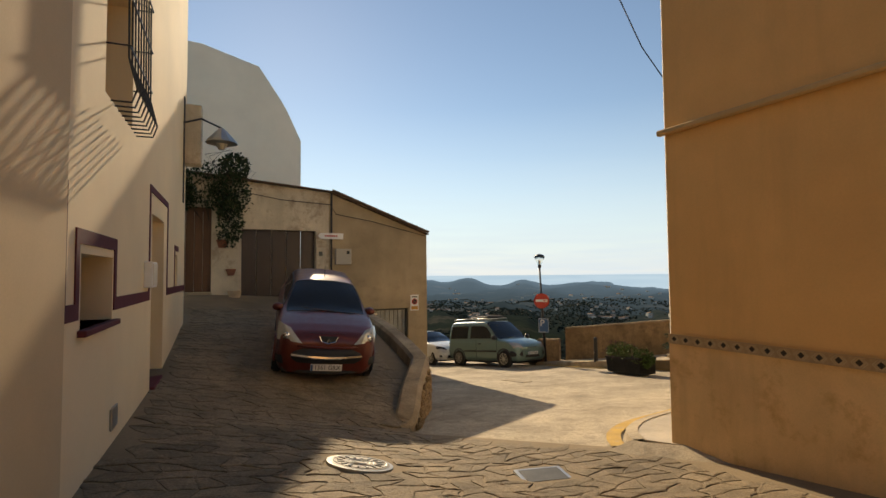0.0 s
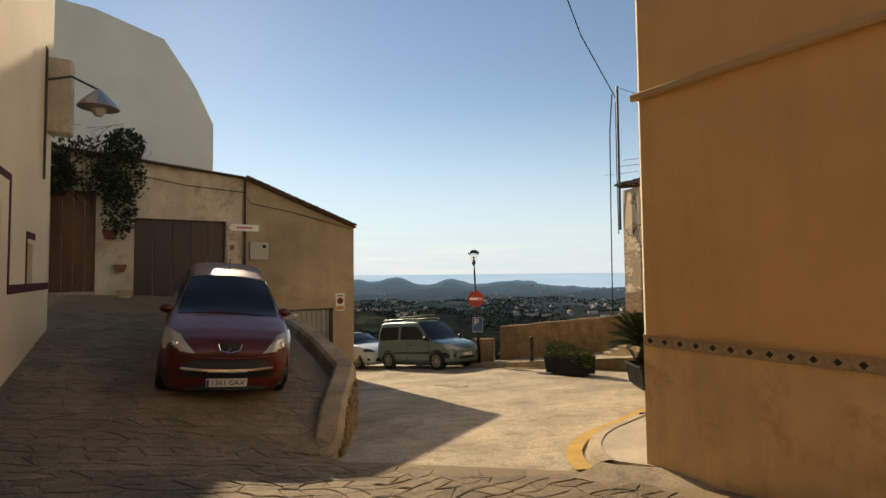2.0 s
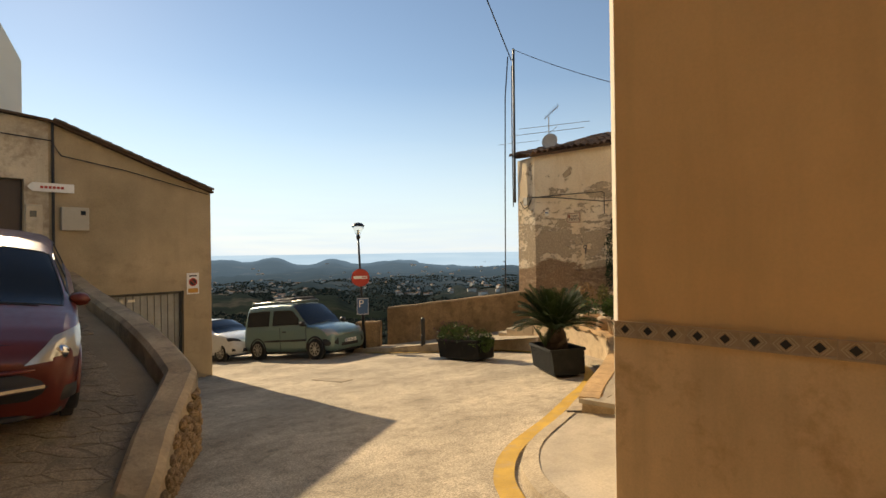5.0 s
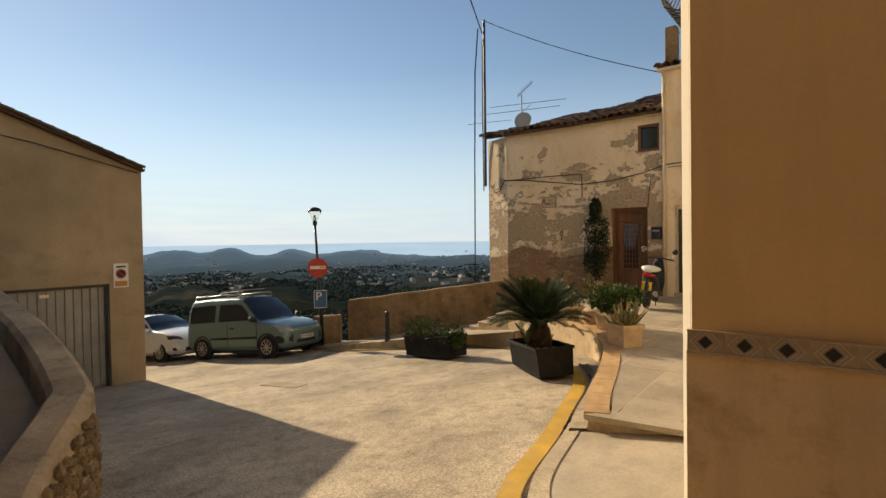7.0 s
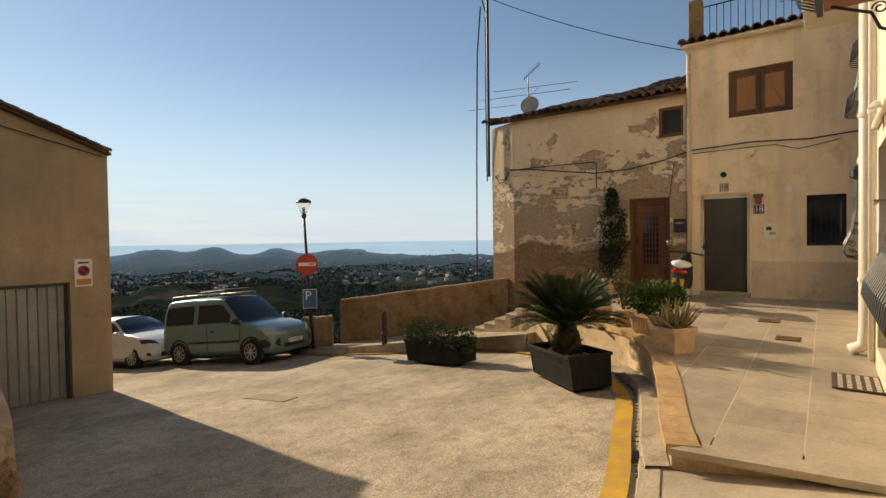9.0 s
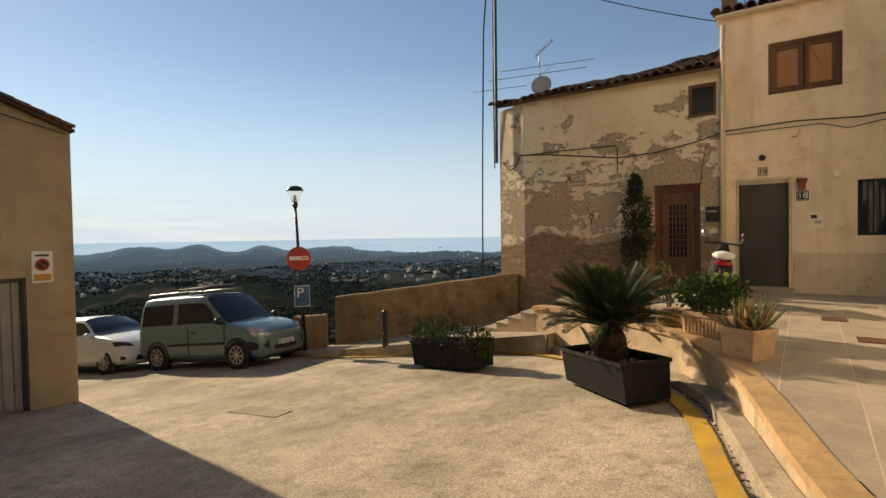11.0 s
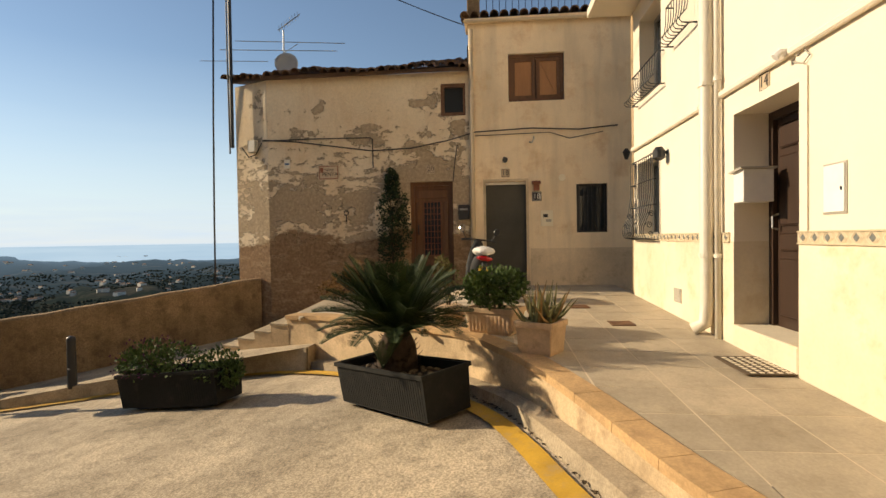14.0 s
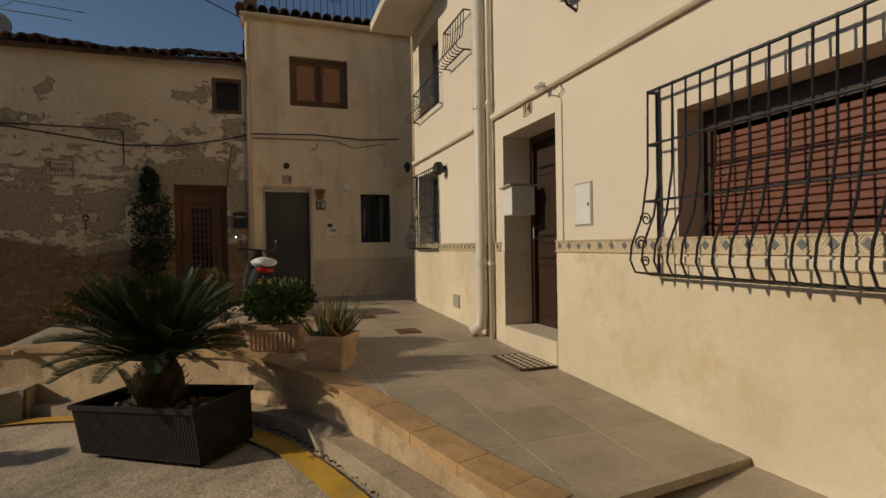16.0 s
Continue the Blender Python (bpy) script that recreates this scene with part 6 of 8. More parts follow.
rng = random.Random(11)
top2 = road_z(c2.x, c2.y) + 0.42
palm = thing("sago_palm", at(c2.x + 0.06, c2.y + 0.06, top2), "sago palm with stiff dark green fronds on a shaggy trunk", "palm")
bm = bmesh.new()
revolve(bm, [(0.17, -0.05), (0.23, 0.05), (0.22, 0.16), (0.2, 0.3), (0.14, 0.42), (0.04, 0.46)], 14)
part("trunk", bm, M_BARK, palm, smooth=True)
bm = bmesh.new()
for i in range(150):
    a, z = rng.uniform(0, math.tau), rng.uniform(0, 0.43)
    r = 0.23 - 0.09 * max(0, z - 0.15) / 0.2
    p = Vector((math.cos(a) * r * 0.93, math.sin(a) * r * 0.93, z))
    o = Vector((math.cos(a), math.sin(a), 0.8)).normalized()
    s = Vector((-math.sin(a), math.cos(a), 0)) * 0.022
    q = p + o * rng.uniform(0.05, 0.1)
    vs = [bm.verts.new(v) for v in (p - s, p + s, q + s * 0.5, q - s * 0.5)]
    bm.faces.new(vs)
    e = bm.verts.new(q + Vector((0, 0, 0.02)))
    bm.faces.new((vs[3], vs[2], e))
part("trunk_scales", bm, M_BARK, palm, "shaggy brown leaf stubs")["kind"] = "stuff"
protos = []
for k, (l, r, d, w) in enumerate(((1.02, 0.85, 0.36, 0.2), (1.12, 0.62, 0.42, 0.21), (1.1, 0.36, 0.45, 0.2), (0.78, 1.02, 0.22, 0.17))):
    protos.append(part("frond", frond(l, r, d, 46, w), M_PALM, palm))
for i in range(84):
    ring_i = i % 4 if i < 68 else 3
    a = i * 2.399963 + rng.uniform(-0.15, 0.15)
    src = protos[ring_i]
    o = src if i < 4 else new("frond", src.data)
    o.parent = palm
    sc = rng.uniform(0.76, 0.95)
    o.matrix_basis = at(0.05 * math.cos(a), 0.05 * math.sin(a), 0.40) @ Matrix.Rotation(a, 4, 'Z') @ Matrix.Rotation(rng.uniform(-0.34, -0.08), 4, 'Y') @ Matrix.Rotation(rng.uniform(-0.3, 0.3), 4, 'X') @ Matrix.Scale(sc, 4)
# small side shoot
for i in range(9):
    o = new("frond", protos[3].data)
    o.parent = palm
    a = 2.4 + i * 0.45
    o.matrix_basis = at(0.24 * math.cos(2.6), 0.24 * math.sin(2.6), 0.06) @ Matrix.Rotation(a, 4, 'Z') @ Matrix.Rotation(-0.2 + 0.1 * (i % 4), 4, 'Y') @ Matrix.Scale(0.45, 4)
bm = bmesh.new()
for i in range(70):
    q = Vector((rng.uniform(-0.7, 0.7), rng.uniform(-0.22, 0.22), 0))
    q = Matrix.Rotation(yaw2, 4, 'Z') @ q
    s = rng.uniform(0.015, 0.04)
    bmesh.ops.create_icosphere(bm, subdivisions=1, radius=s, matrix=at(c2.x + q.x, c2.y + q.y, road_z(c2.x + q.x, c2.y + q.y) + 0.42) @ Matrix.Diagonal((1, rng.uniform(0.7, 1.2), 0.7, 1)))
obj("pebbles", bm, M_STONE, None, "loose pale stones on the planter soil", "stones", "stuff")


def foliage(bm, centre, radii, n, size, rng, shape=0.35, hollow=0.45):
    """Many small leaves filling an uneven ellipsoid, denser towards its skin."""
    for _ in range(n):
        v = Vector((rng.gauss(0, 1), rng.gauss(0, 1), rng.gauss(0, 1))).normalized()
        lump = 1 + shape * noise.noise(v * 2.2 + Vector(centre))
        r = (hollow + (1 - hollow) * rng.random() ** 0.6) * lump
        p = Vector(centre) + Vector((v.x * radii[0], v.y * radii[1], v.z * radii[2])) * r
        d = (v + Vector((rng.gauss(0, 0.6), rng.gauss(0, 0.6), rng.gauss(0.3, 0.6)))).normalized()
        s = d.cross(Vector((rng.gauss(0, 1), rng.gauss(0, 1), rng.gauss(0, 1)))).normalized()
        l = size * rng.uniform(0.7, 1.4)
        w = s * l * 0.32
        m = p + d * l * 0.5
        vs = [bm.verts.new(p), bm.verts.new(m - w), bm.verts.new(p + d * l), bm.verts.new(m + w)]
        bm.faces.new(vs)


def shrub(name, base, m_leaf, lumps, n, size, label, category="shrub", seed=1, stems=6):
    rng = random.Random(seed)
    g = thing(name, at(*base), label, category)
    bm = bmesh.new()
    for c, r in lumps:
        foliage(bm, c, r, n, size, rng)
    part("foliage", bm, m_leaf, g)
    bm = bmesh.new()
    for i in range(stems):
        c, r = lumps[i % len(lumps)]
        a = rng.uniform(0, math.tau)
        tube(bm, [(c[0] * 0.3, c[1] * 0.3, 0), (c[0] * 0.7 + 0.1 * r[0] * math.cos(a), c[1] * 0.7 + 0.1 * r[1] * math.sin(a), c[2] * 0.6), (c[0] + 0.5 * r[0] * math.cos(a), c[1] + 0.5 * r[1] * math.sin(a), c[2] + r[2] * 0.5)], [0.012, 0.008, 0.004], 5)
    part("stems", bm, M_BARK, g)
    return g


u1 = Vector((math.cos(yaw1), math.sin(yaw1)))
zt = road_z(c1.x, c1.y) + 0.4
q = c1 + u1 * 0.35
fl = shrub("flowering_shrub", (q.x, q.y, zt), M_LEAF, [((0.25 * u1.x, 0.25 * u1.y, 0.2), (0.35, 0.35, 0.26)), ((-0.22 * u1.x, -0.22 * u1.y, 0.2), (0.32, 0.34, 0.25)), ((0.5 * u1.x, 0.5 * u1.y, 0.12), (0.22, 0.25, 0.2))], 700, 0.05, "low bushy plant with dark purple flowers", seed=2)
bm = bmesh.new()
foliage(bm, (0.2 * u1.x, 0.2 * u1.y, 0.24), (0.55, 0.5, 0.27), 260, 0.035, random.Random(5), hollow=0.85)
part("flowers", bm, M_PURPLE, fl, "small purple flowers")["kind"] = "stuff"
q = c1 - u1 * 0.55
shrub("shrub", (q.x, q.y, zt), M_LEAF, [((0, 0, 0.17), (0.3, 0.3, 0.24)), ((-0.1, -0.15, 0.1), (0.2, 0.22, 0.16))], 650, 0.05, "light green bushy shrub at the end of the planter", seed=3)


# ---- pots on the terrace edge ----
def square_pot(x, y, yaw, w, d, h, label, ribs=False):
    g = thing("plant_pot", at(x, y, terrace_z(x, y)) @ Matrix.Rotation(yaw, 4, 'Z'), label, "plant pot", "pots on the terrace edge")
    bm = bmesh.new()
    rings = []
    for s, z in ((0.84, 0.0), (0.86, 0.02), (0.97, h * 0.8), (1.04, h * 0.82), (1.04, h), (0.92, h), (0.9, h * 0.86)):
        rings.append([bm.verts.new((a * w / 2 * s, b * d / 2 * s, z)) for a, b in ((-0.94, -1), (0.94, -1), (1, -0.94), (1, 0.94), (0.94, 1), (-0.94, 1), (-1, 0.94), (-1, -0.94))])
    bm.faces.new(rings[0][::-1])
    for a, b in zip(rings, rings[1:]):
        for k in range(8):
            bm.faces.new((a[k], a[(k + 1) % 8], b[(k + 1) % 8], b[k]))
    bm.faces.new(rings[-1])
    part("pot", bm, M_TERRA, g)
    if ribs:
        bm = bmesh.new()
        n = 11
        for i in range(n):
            xx = (-0.5 + (i + 0.5) / n) * w * 0.86
            for s in (-1, 1):
                box(bm, (xx - 0.014, s * d / 2 * 0.93 - 0.012, h * 0.12), (xx + 0.014, s * d / 2 * 0.93 + 0.012, h * 0.72), 0.005)
        for i in range(6):
            yy = (-0.5 + (i + 0.5) / 6) * d * 0.86
            for s in (-1, 1):
                box(bm, (s * w / 2 * 0.93 - 0.012, yy - 0.014, h * 0.12), (s * w / 2 * 0.93 + 0.012, yy + 0.014, h * 0.72), 0.005)
        part("ribs", bm, M_TERRA, g)
    part("soil", boxed((-w * 0.44, -d * 0.44, h * 0.8), (w * 0.44, d * 0.44, h * 0.87)), M_SOIL, g)
    return g


AX, AY = 10.55, 6.36
square_pot(AX, AY, 1.04, 0.42, 0.4, 0.34, "stained square terracotta pot holding an aloe")
aloe = thing("aloe", at(AX, AY, terrace_z(AX, AY) + 0.28), "spiky yellow-green aloe with dry leaf tips", "succulent")
rng = random.Random(21)
for i in range(44):
    a, t = rng.uniform(0, math.tau), rng.uniform(0.15, 1.1)
    l = rng.uniform(0.28, 0.48)
    b0 = Vector((rng.uniform(-0.13, 0.13), rng.uniform(-0.13, 0.13), 0))
    d = Vector((math.cos(a) * math.sin(t), math.sin(a) * math.sin(t), math.cos(t)))
    m1, tip = b0 + d * l * 0.5, b0 + d * l * 0.92 + Vector((0, 0, 0.06))
    bm = bmesh.new()
    tube(bm, [b0, m1, tip], [0.022, 0.017, 0.002], 5)
    part("leaf", bm, M_ALOE if i % 4 else M_DRY, aloe)
BX, BY = 11.54, 6.84
square_pot(BX, BY, 1.12, 0.66, 0.42, 0.32, "ribbed rectangular terracotta trough", True)
shrub("shrub", (BX, BY, terrace_z(BX, BY) + 0.27), M_LEAF, [((0, 0, 0.3), (0.34, 0.34, 0.24)), ((0.16, -0.16, 0.3), (0.24, 0.24, 0.2)), ((-0.16, 0.16, 0.28), (0.22, 0.22, 0.19))], 900, 0.055, "dense glossy green shrub in the terracotta trough", seed=8)
CX, CY = 12.0, 7.45
g = thing("plant_pot", at(CX, CY, terrace_z(CX, CY)), "round woven-pattern cream pot", "plant pot", "pots on the terrace edge")
bm = bmesh.new()
revolve(bm, [(0.13, 0.0), (0.19, 0.05), (0.21, 0.14), (0.19, 0.24), (0.16, 0.28), (0.13, 0.27)], 18)
part("pot", bm, M_TERRA, g, smooth=True)
bm = bmesh.new()
for k in range(5):
    z, r = 0.05 + k * 0.045, (0.195, 0.21, 0.214, 0.208, 0.195)[k]
    tube(bm, [(r * math.cos(a * math.tau / 36), r * math.sin(a * math.tau / 36), z + 0.008 * (a % 2)) for a in range(36)], 0.009, 4, closed=True)
part("weave", bm, M_TERRA, g)
shrub("dry_shrub", (CX, CY, terrace_z(CX, CY) + 0.26), leaf_mat("olive_leaf", (0.16, 0.14, 0.05)), [((0, 0, 0.3), (0.16, 0.16, 0.26)), ((0.05, 0.1, 0.5), (0.1, 0.1, 0.16))], 260, 0.045, "spindly yellowing plant in a round pot", seed=9)
DX, DY = 12.5, 8.1
square_pot(DX, DY, 0.8, 0.4, 0.4, 0.28, "plain square clay pot")
shrub("shrub", (DX, DY, terrace_z(DX, DY) + 0.22), M_LEAF, [((0, 0, 0.2), (0.25, 0.25, 0.22))], 350, 0.05, "small green plant in a clay pot", seed=10)
for x, y, h, seed in ((15.2, 9.6, 0.75, 31), (15.5, 10.0, 0.5, 32)):
    shrub("dry_bush", (x, y, terrace_z(x, y)), M_DRY, [((0, 0, h * 0.55), (0.32, 0.4, h * 0.5)), ((0.1, 0.25, h * 0.4), (0.22, 0.3, h * 0.35))], 260, 0.06, "dry reddish-brown flowering bush on the terrace", seed=seed)
# climbing shrub beside the wooden door
shrub("climbing_shrub", (16.05, 9.03, -0.5), M_IVY, [((0.08, 0.0, 2.3), (0.13, 0.14, 0.3)), ((0.05, -0.02, 1.75), (0.2, 0.34, 0.42)), ((0.02, -0.06, 1.25), (0.22, 0.36, 0.45)), ((0.03, 0.02, 0.8), (0.2, 0.28, 0.4))], 850, 0.055, "tall dark green climbing shrub against the old wall", seed=14)
g = thing("plant_pot", at(16.05, 9.03, -0.55), "cut plastic jar used as a plant pot", "plant pot")
bm = bmesh.new()
revolve(bm, [(0.15, 0.0), (0.24, 0.4)], 12)
part("pot", bm, M_TERRA, g)
# creeper over the lane's head
rng = random.Random(40)
g = shrub("creeper", (0.6, 16.7, 3.0), M_IVY, [((-0.3, 0.1, 1.1), (0.85, 0.35, 0.7)), ((0.5, 0.05, 0.9), (0.6, 0.35, 0.8)), ((0.5, 0, 0.1), (0.35, 0.3, 0.9)), ((-0.9, 0.1, 0.8), (0.4, 0.3, 0.5)), ((0.6, 0.1, 1.7), (0.4, 0.3, 0.4))], 1000, 0.09, "tangled dark creeper hanging over the white wall", seed=41, stems=12)
bm = bmesh.new()
for i in range(22):
    a = rng.uniform(0, math.tau)
    b0 = Vector((rng.uniform(-0.8, 1.0), rng.uniform(-0.15, 0.2), rng.uniform(1.0, 1.7)))
    tube(bm, [b0, b0 + Vector((rng.uniform(-0.3, 0.3), -0.1, 0.35)), b0 + Vector((rng.uniform(-0.6, 0.6), -0.15, rng.uniform(0.3, 0.7)))], [0.01, 0.007, 0.003], 4)
part("twigs", bm, M_BARK, g)

# small things on the ground
g = thing("door_mat", at(10.06, 4.48, terrace_z(10.06, 4.4) + 0.002), "brown patterned door mat", "door mat")
part("mat", boxed((-0.34, -0.21, 0.0), (0.34, 0.21, 0.014), 0.004), surface("brown_mat", (0.12, 0.085, 0.055), 0.95, 0.3, 20, 80, 0.5, 0.004), g)
bm = bmesh.new()
for i in range(9):
    for j in range(5):
        box(bm, (-0.31 + i * 0.07, -0.18 + j * 0.075, 0.014), (-0.275 + i * 0.07, -0.14 + j * 0.075, 0.017))
part("pattern", bm, M_PLAQUE, g)["kind"] = "stuff"
for x, y in ((13.45, 5.5), (12.08, 5.17)):
    g = thing("drain_cover", at(x, y, terrace_z(x, y) + 0.004), "small rusty drain cover set in the terrace", "drain cover")
    part("plate", boxed((-0.17, -0.15, -0.01), (0.17, 0.15, 0.006), 0.003), M_WOOD, g)
g = thing("manhole_cover", at(1.58, 4.97, lane_z(1.58, 4.97)) @ (Vector((0, 0, 1)).rotation_difference(Vector((0.2, 0.08, 1)).normalized())).to_matrix().to_4x4(), "round cast-iron manhole cover with raised rings", "manhole cover")
bm = bmesh.new()
revolve(bm, [(0.34, -0.02), (0.34, 0.016), (0.31, 0.018)], 40)
part("frame", bm, M_SILVER, g)
bm = bmesh.new()
revolve(bm, [(0.305, -0.01), (0.305, 0.02), (0.29, 0.022)], 40)
part("cover", bm, surface("worn_cast_iron", (0.22, 0.20, 0.17), 0.5, 0.3, 6, 40, 0.4, 0.003, metal=0.6), g)
bm = bmesh.new()
for r in (0.06, 0.1, 0.14, 0.27):
    tube(bm, [(r * math.cos(a * math.tau / 32), r * math.sin(a * math.tau / 32), 0.022) for a in range(32)], 0.007, 4, closed=True)
for i in range(16):
    a = i * math.tau / 16
    tube(bm, [(0.17 * math.cos(a), 0.17 * math.sin(a), 0.022), (0.24 * math.cos(a), 0.24 * math.sin(a), 0.022)], 0.012, 4)
part("relief", bm, M_SILVER, g)
g = thing("drain_grate", at(3.32, 4.24, lane_z(3.32, 4.24) + 0.004) @ Matrix.Rotation(-0.25, 4, 'Z'), "rectangular cast-iron drain cover", "drain cover")
part("frame", boxed((-0.26, -0.2, -0.02), (0.26, 0.2, 0.01), 0.004), M_SILVER, g)
part("plate", boxed((-0.22, -0.16, 0.01), (0.22, 0.16, 0.016), 0.003), surface("dark_cast_iron", (0.10, 0.09, 0.075), 0.55, 0.3, 6, 40, 0.4, 0.003, metal=0.5), g)
g = thing("road_patch", at(8.45, 12.3, road_z(8.45, 12.3)), "flat rectangular cement patch in the road", "patch")
bm = bmesh.new()
prism(bm, [(-0.12, -0.55), (0.22, -0.5), (0.2, 0.5), (-0.15, 0.55)], lambda x, y: -0.02 * x - 0.11 * y - 0.01, lambda x, y: -0.02 * x - 0.11 * y - 0.001)
part("patch", bm, surface("grey_patch", (0.36, 0.29, 0.20), 0.9, 0.2, 2, 40, 0.4, 0.004), g)
g = thing("drain_grate", ground_pose(7.9, 6.02, 0.25), "small iron gutter grate beside the kerb", "drain cover")
bm = bmesh.new()
for i in range(7):
    box(bm, (-0.14 + i * 0.042, -0.09, 0), (-0.118 + i * 0.042, 0.09, 0.012))
part("grate", bm, M_IRON, g)

# ---- vehicles ----
M_REDCAR = plain("dark_red_car_paint", (0.115, 0.016, 0.009), 0.38, 0.25, 0.35, 0.03)
M_GREENVAN = plain("pale_green_car_paint", (0.15, 0.235, 0.215), 0.34, 0.2, 0.5, 0.03)
M_WHITECAR = plain("white_car_paint", (0.74, 0.74, 0.72), 0.3, 0.0, 0.6)
M_TYRE = plain("tyre_rubber", (0.018, 0.018, 0.018), 0.85)
M_RIM = plain("alloy_rim", (0.45, 0.45, 0.44), 0.3, 0.9)
M_CARGLASS = glass_dark("car_glass", (0.012, 0.014, 0.016))
M_LENS = plain("headlamp_lens", (0.50, 0.48, 0.43), 0.12, 0.3, 0.6)
M_TRIM = plain("black_car_trim", (0.02, 0.02, 0.021), 0.5)
M_REDLAMP = plain("red_lamp", (0.4, 0.01, 0.01), 0.2)


def loft(sections):
    """A body skin through rings of points; smooth."""
    bm = bmesh.new()
    rings = [[bm.verts.new(p) for p in s] for s in sections]
    n = len(rings[0])
    for a, b in zip(rings, rings[1:]):
        for k in range(n):
            bm.faces.new((a[k], a[(k + 1) % n], b[(k + 1) % n], b[k]))
    bm.faces.new(rings[0][::-1])
    bm.faces.new(rings[-1])
    return bm


def patch(a, b, c, d, u0, u1, v0, v1, bulge, lift, nu=6, nv=4):
    """Part of a bowed four-cornered panel a-b (below), d-c (above); lifted off it along its normal."""
    a, b, c, d = (Vector(p) for p in (a, b, c, d))
    nrm = (b - a).cross(d - a).normalized()
    if nrm.dot((a + b + c + d) / 4 - Vector((0, 0, 0.75))) < 0:
        nrm = -nrm
    bm = bmesh.new()
    g = []
    for i in range(nu + 1):
        row = []
        for j in range(nv + 1):
            u, v = u0 + (u1 - u0) * i / nu, v0 + (v1 - v0) * j / nv
            p = a.lerp(b, u).lerp(d.lerp(c, u), v) + nrm * (bulge * 4 * u * (1 - u) * 0.7 + bulge * 4 * v * (1 - v) * 0.3 + lift)
            row.append(bm.verts.new(p))
        g.append(row)
    for i in range(nu):
        for j in range(nv):
            bm.faces.new((g[i][j], g[i + 1][j], g[i + 1][j + 1], g[i][j + 1]))
    return bm


def wheel_parts(car, x, y, r, w, spokes):
    side = 1 if x > 0 else -1
    m = at(x, y, r) @ Matrix.Rotation(math.pi / 2 * side, 4, 'Y')
    bm = bmesh.new()
    revolve(bm, [(r * 0.66, -w / 2), (r * 0.9, -w / 2), (r, -w * 0.3), (r, w * 0.3), (r * 0.92, w / 2), (r * 0.66, w / 2)], 24)
    bmesh.ops.transform(bm, matrix=m, verts=bm.verts[:])
    wh = part("wheel", bm, M_TYRE, car, "black tyre", smooth=True)
    bm = bmesh.new()
    revolve(bm, [(r * 0.66, w * 0.5 - 0.012), (r * 0.66, w * 0.5 + 0.004), (r * 0.6, w * 0.5 + 0.004), (r * 0.58, w * 0.5 - 0.03)], 24)
    for i in range(spokes):
        a = i * math.tau / spokes
        box(bm, (0.02, -0.015, w * 0.5 - 0.02), (r * 0.6, 0.015, w * 0.5 + 0.004), m=Matrix.Rotation(a, 4, 'Z'))
    revolve(bm, [(0.05, w * 0.5 - 0.02), (0.04, w * 0.5 + 0.012)], 10)
    bmesh.ops.transform(bm, matrix=m, verts=bm.verts[:])
    part("rim", bm, M_RIM, wh, "silver spoked rim")
    bm = bmesh.new()
    revolve(bm, [(r * 0.57, w * 0.5 - 0.05), (r * 0.57, w * 0.5 - 0.04)], 20)
    bmesh.ops.transform(bm, matrix=m, verts=bm.verts[:])
    part("brake", bm, M_TRIM, wh)


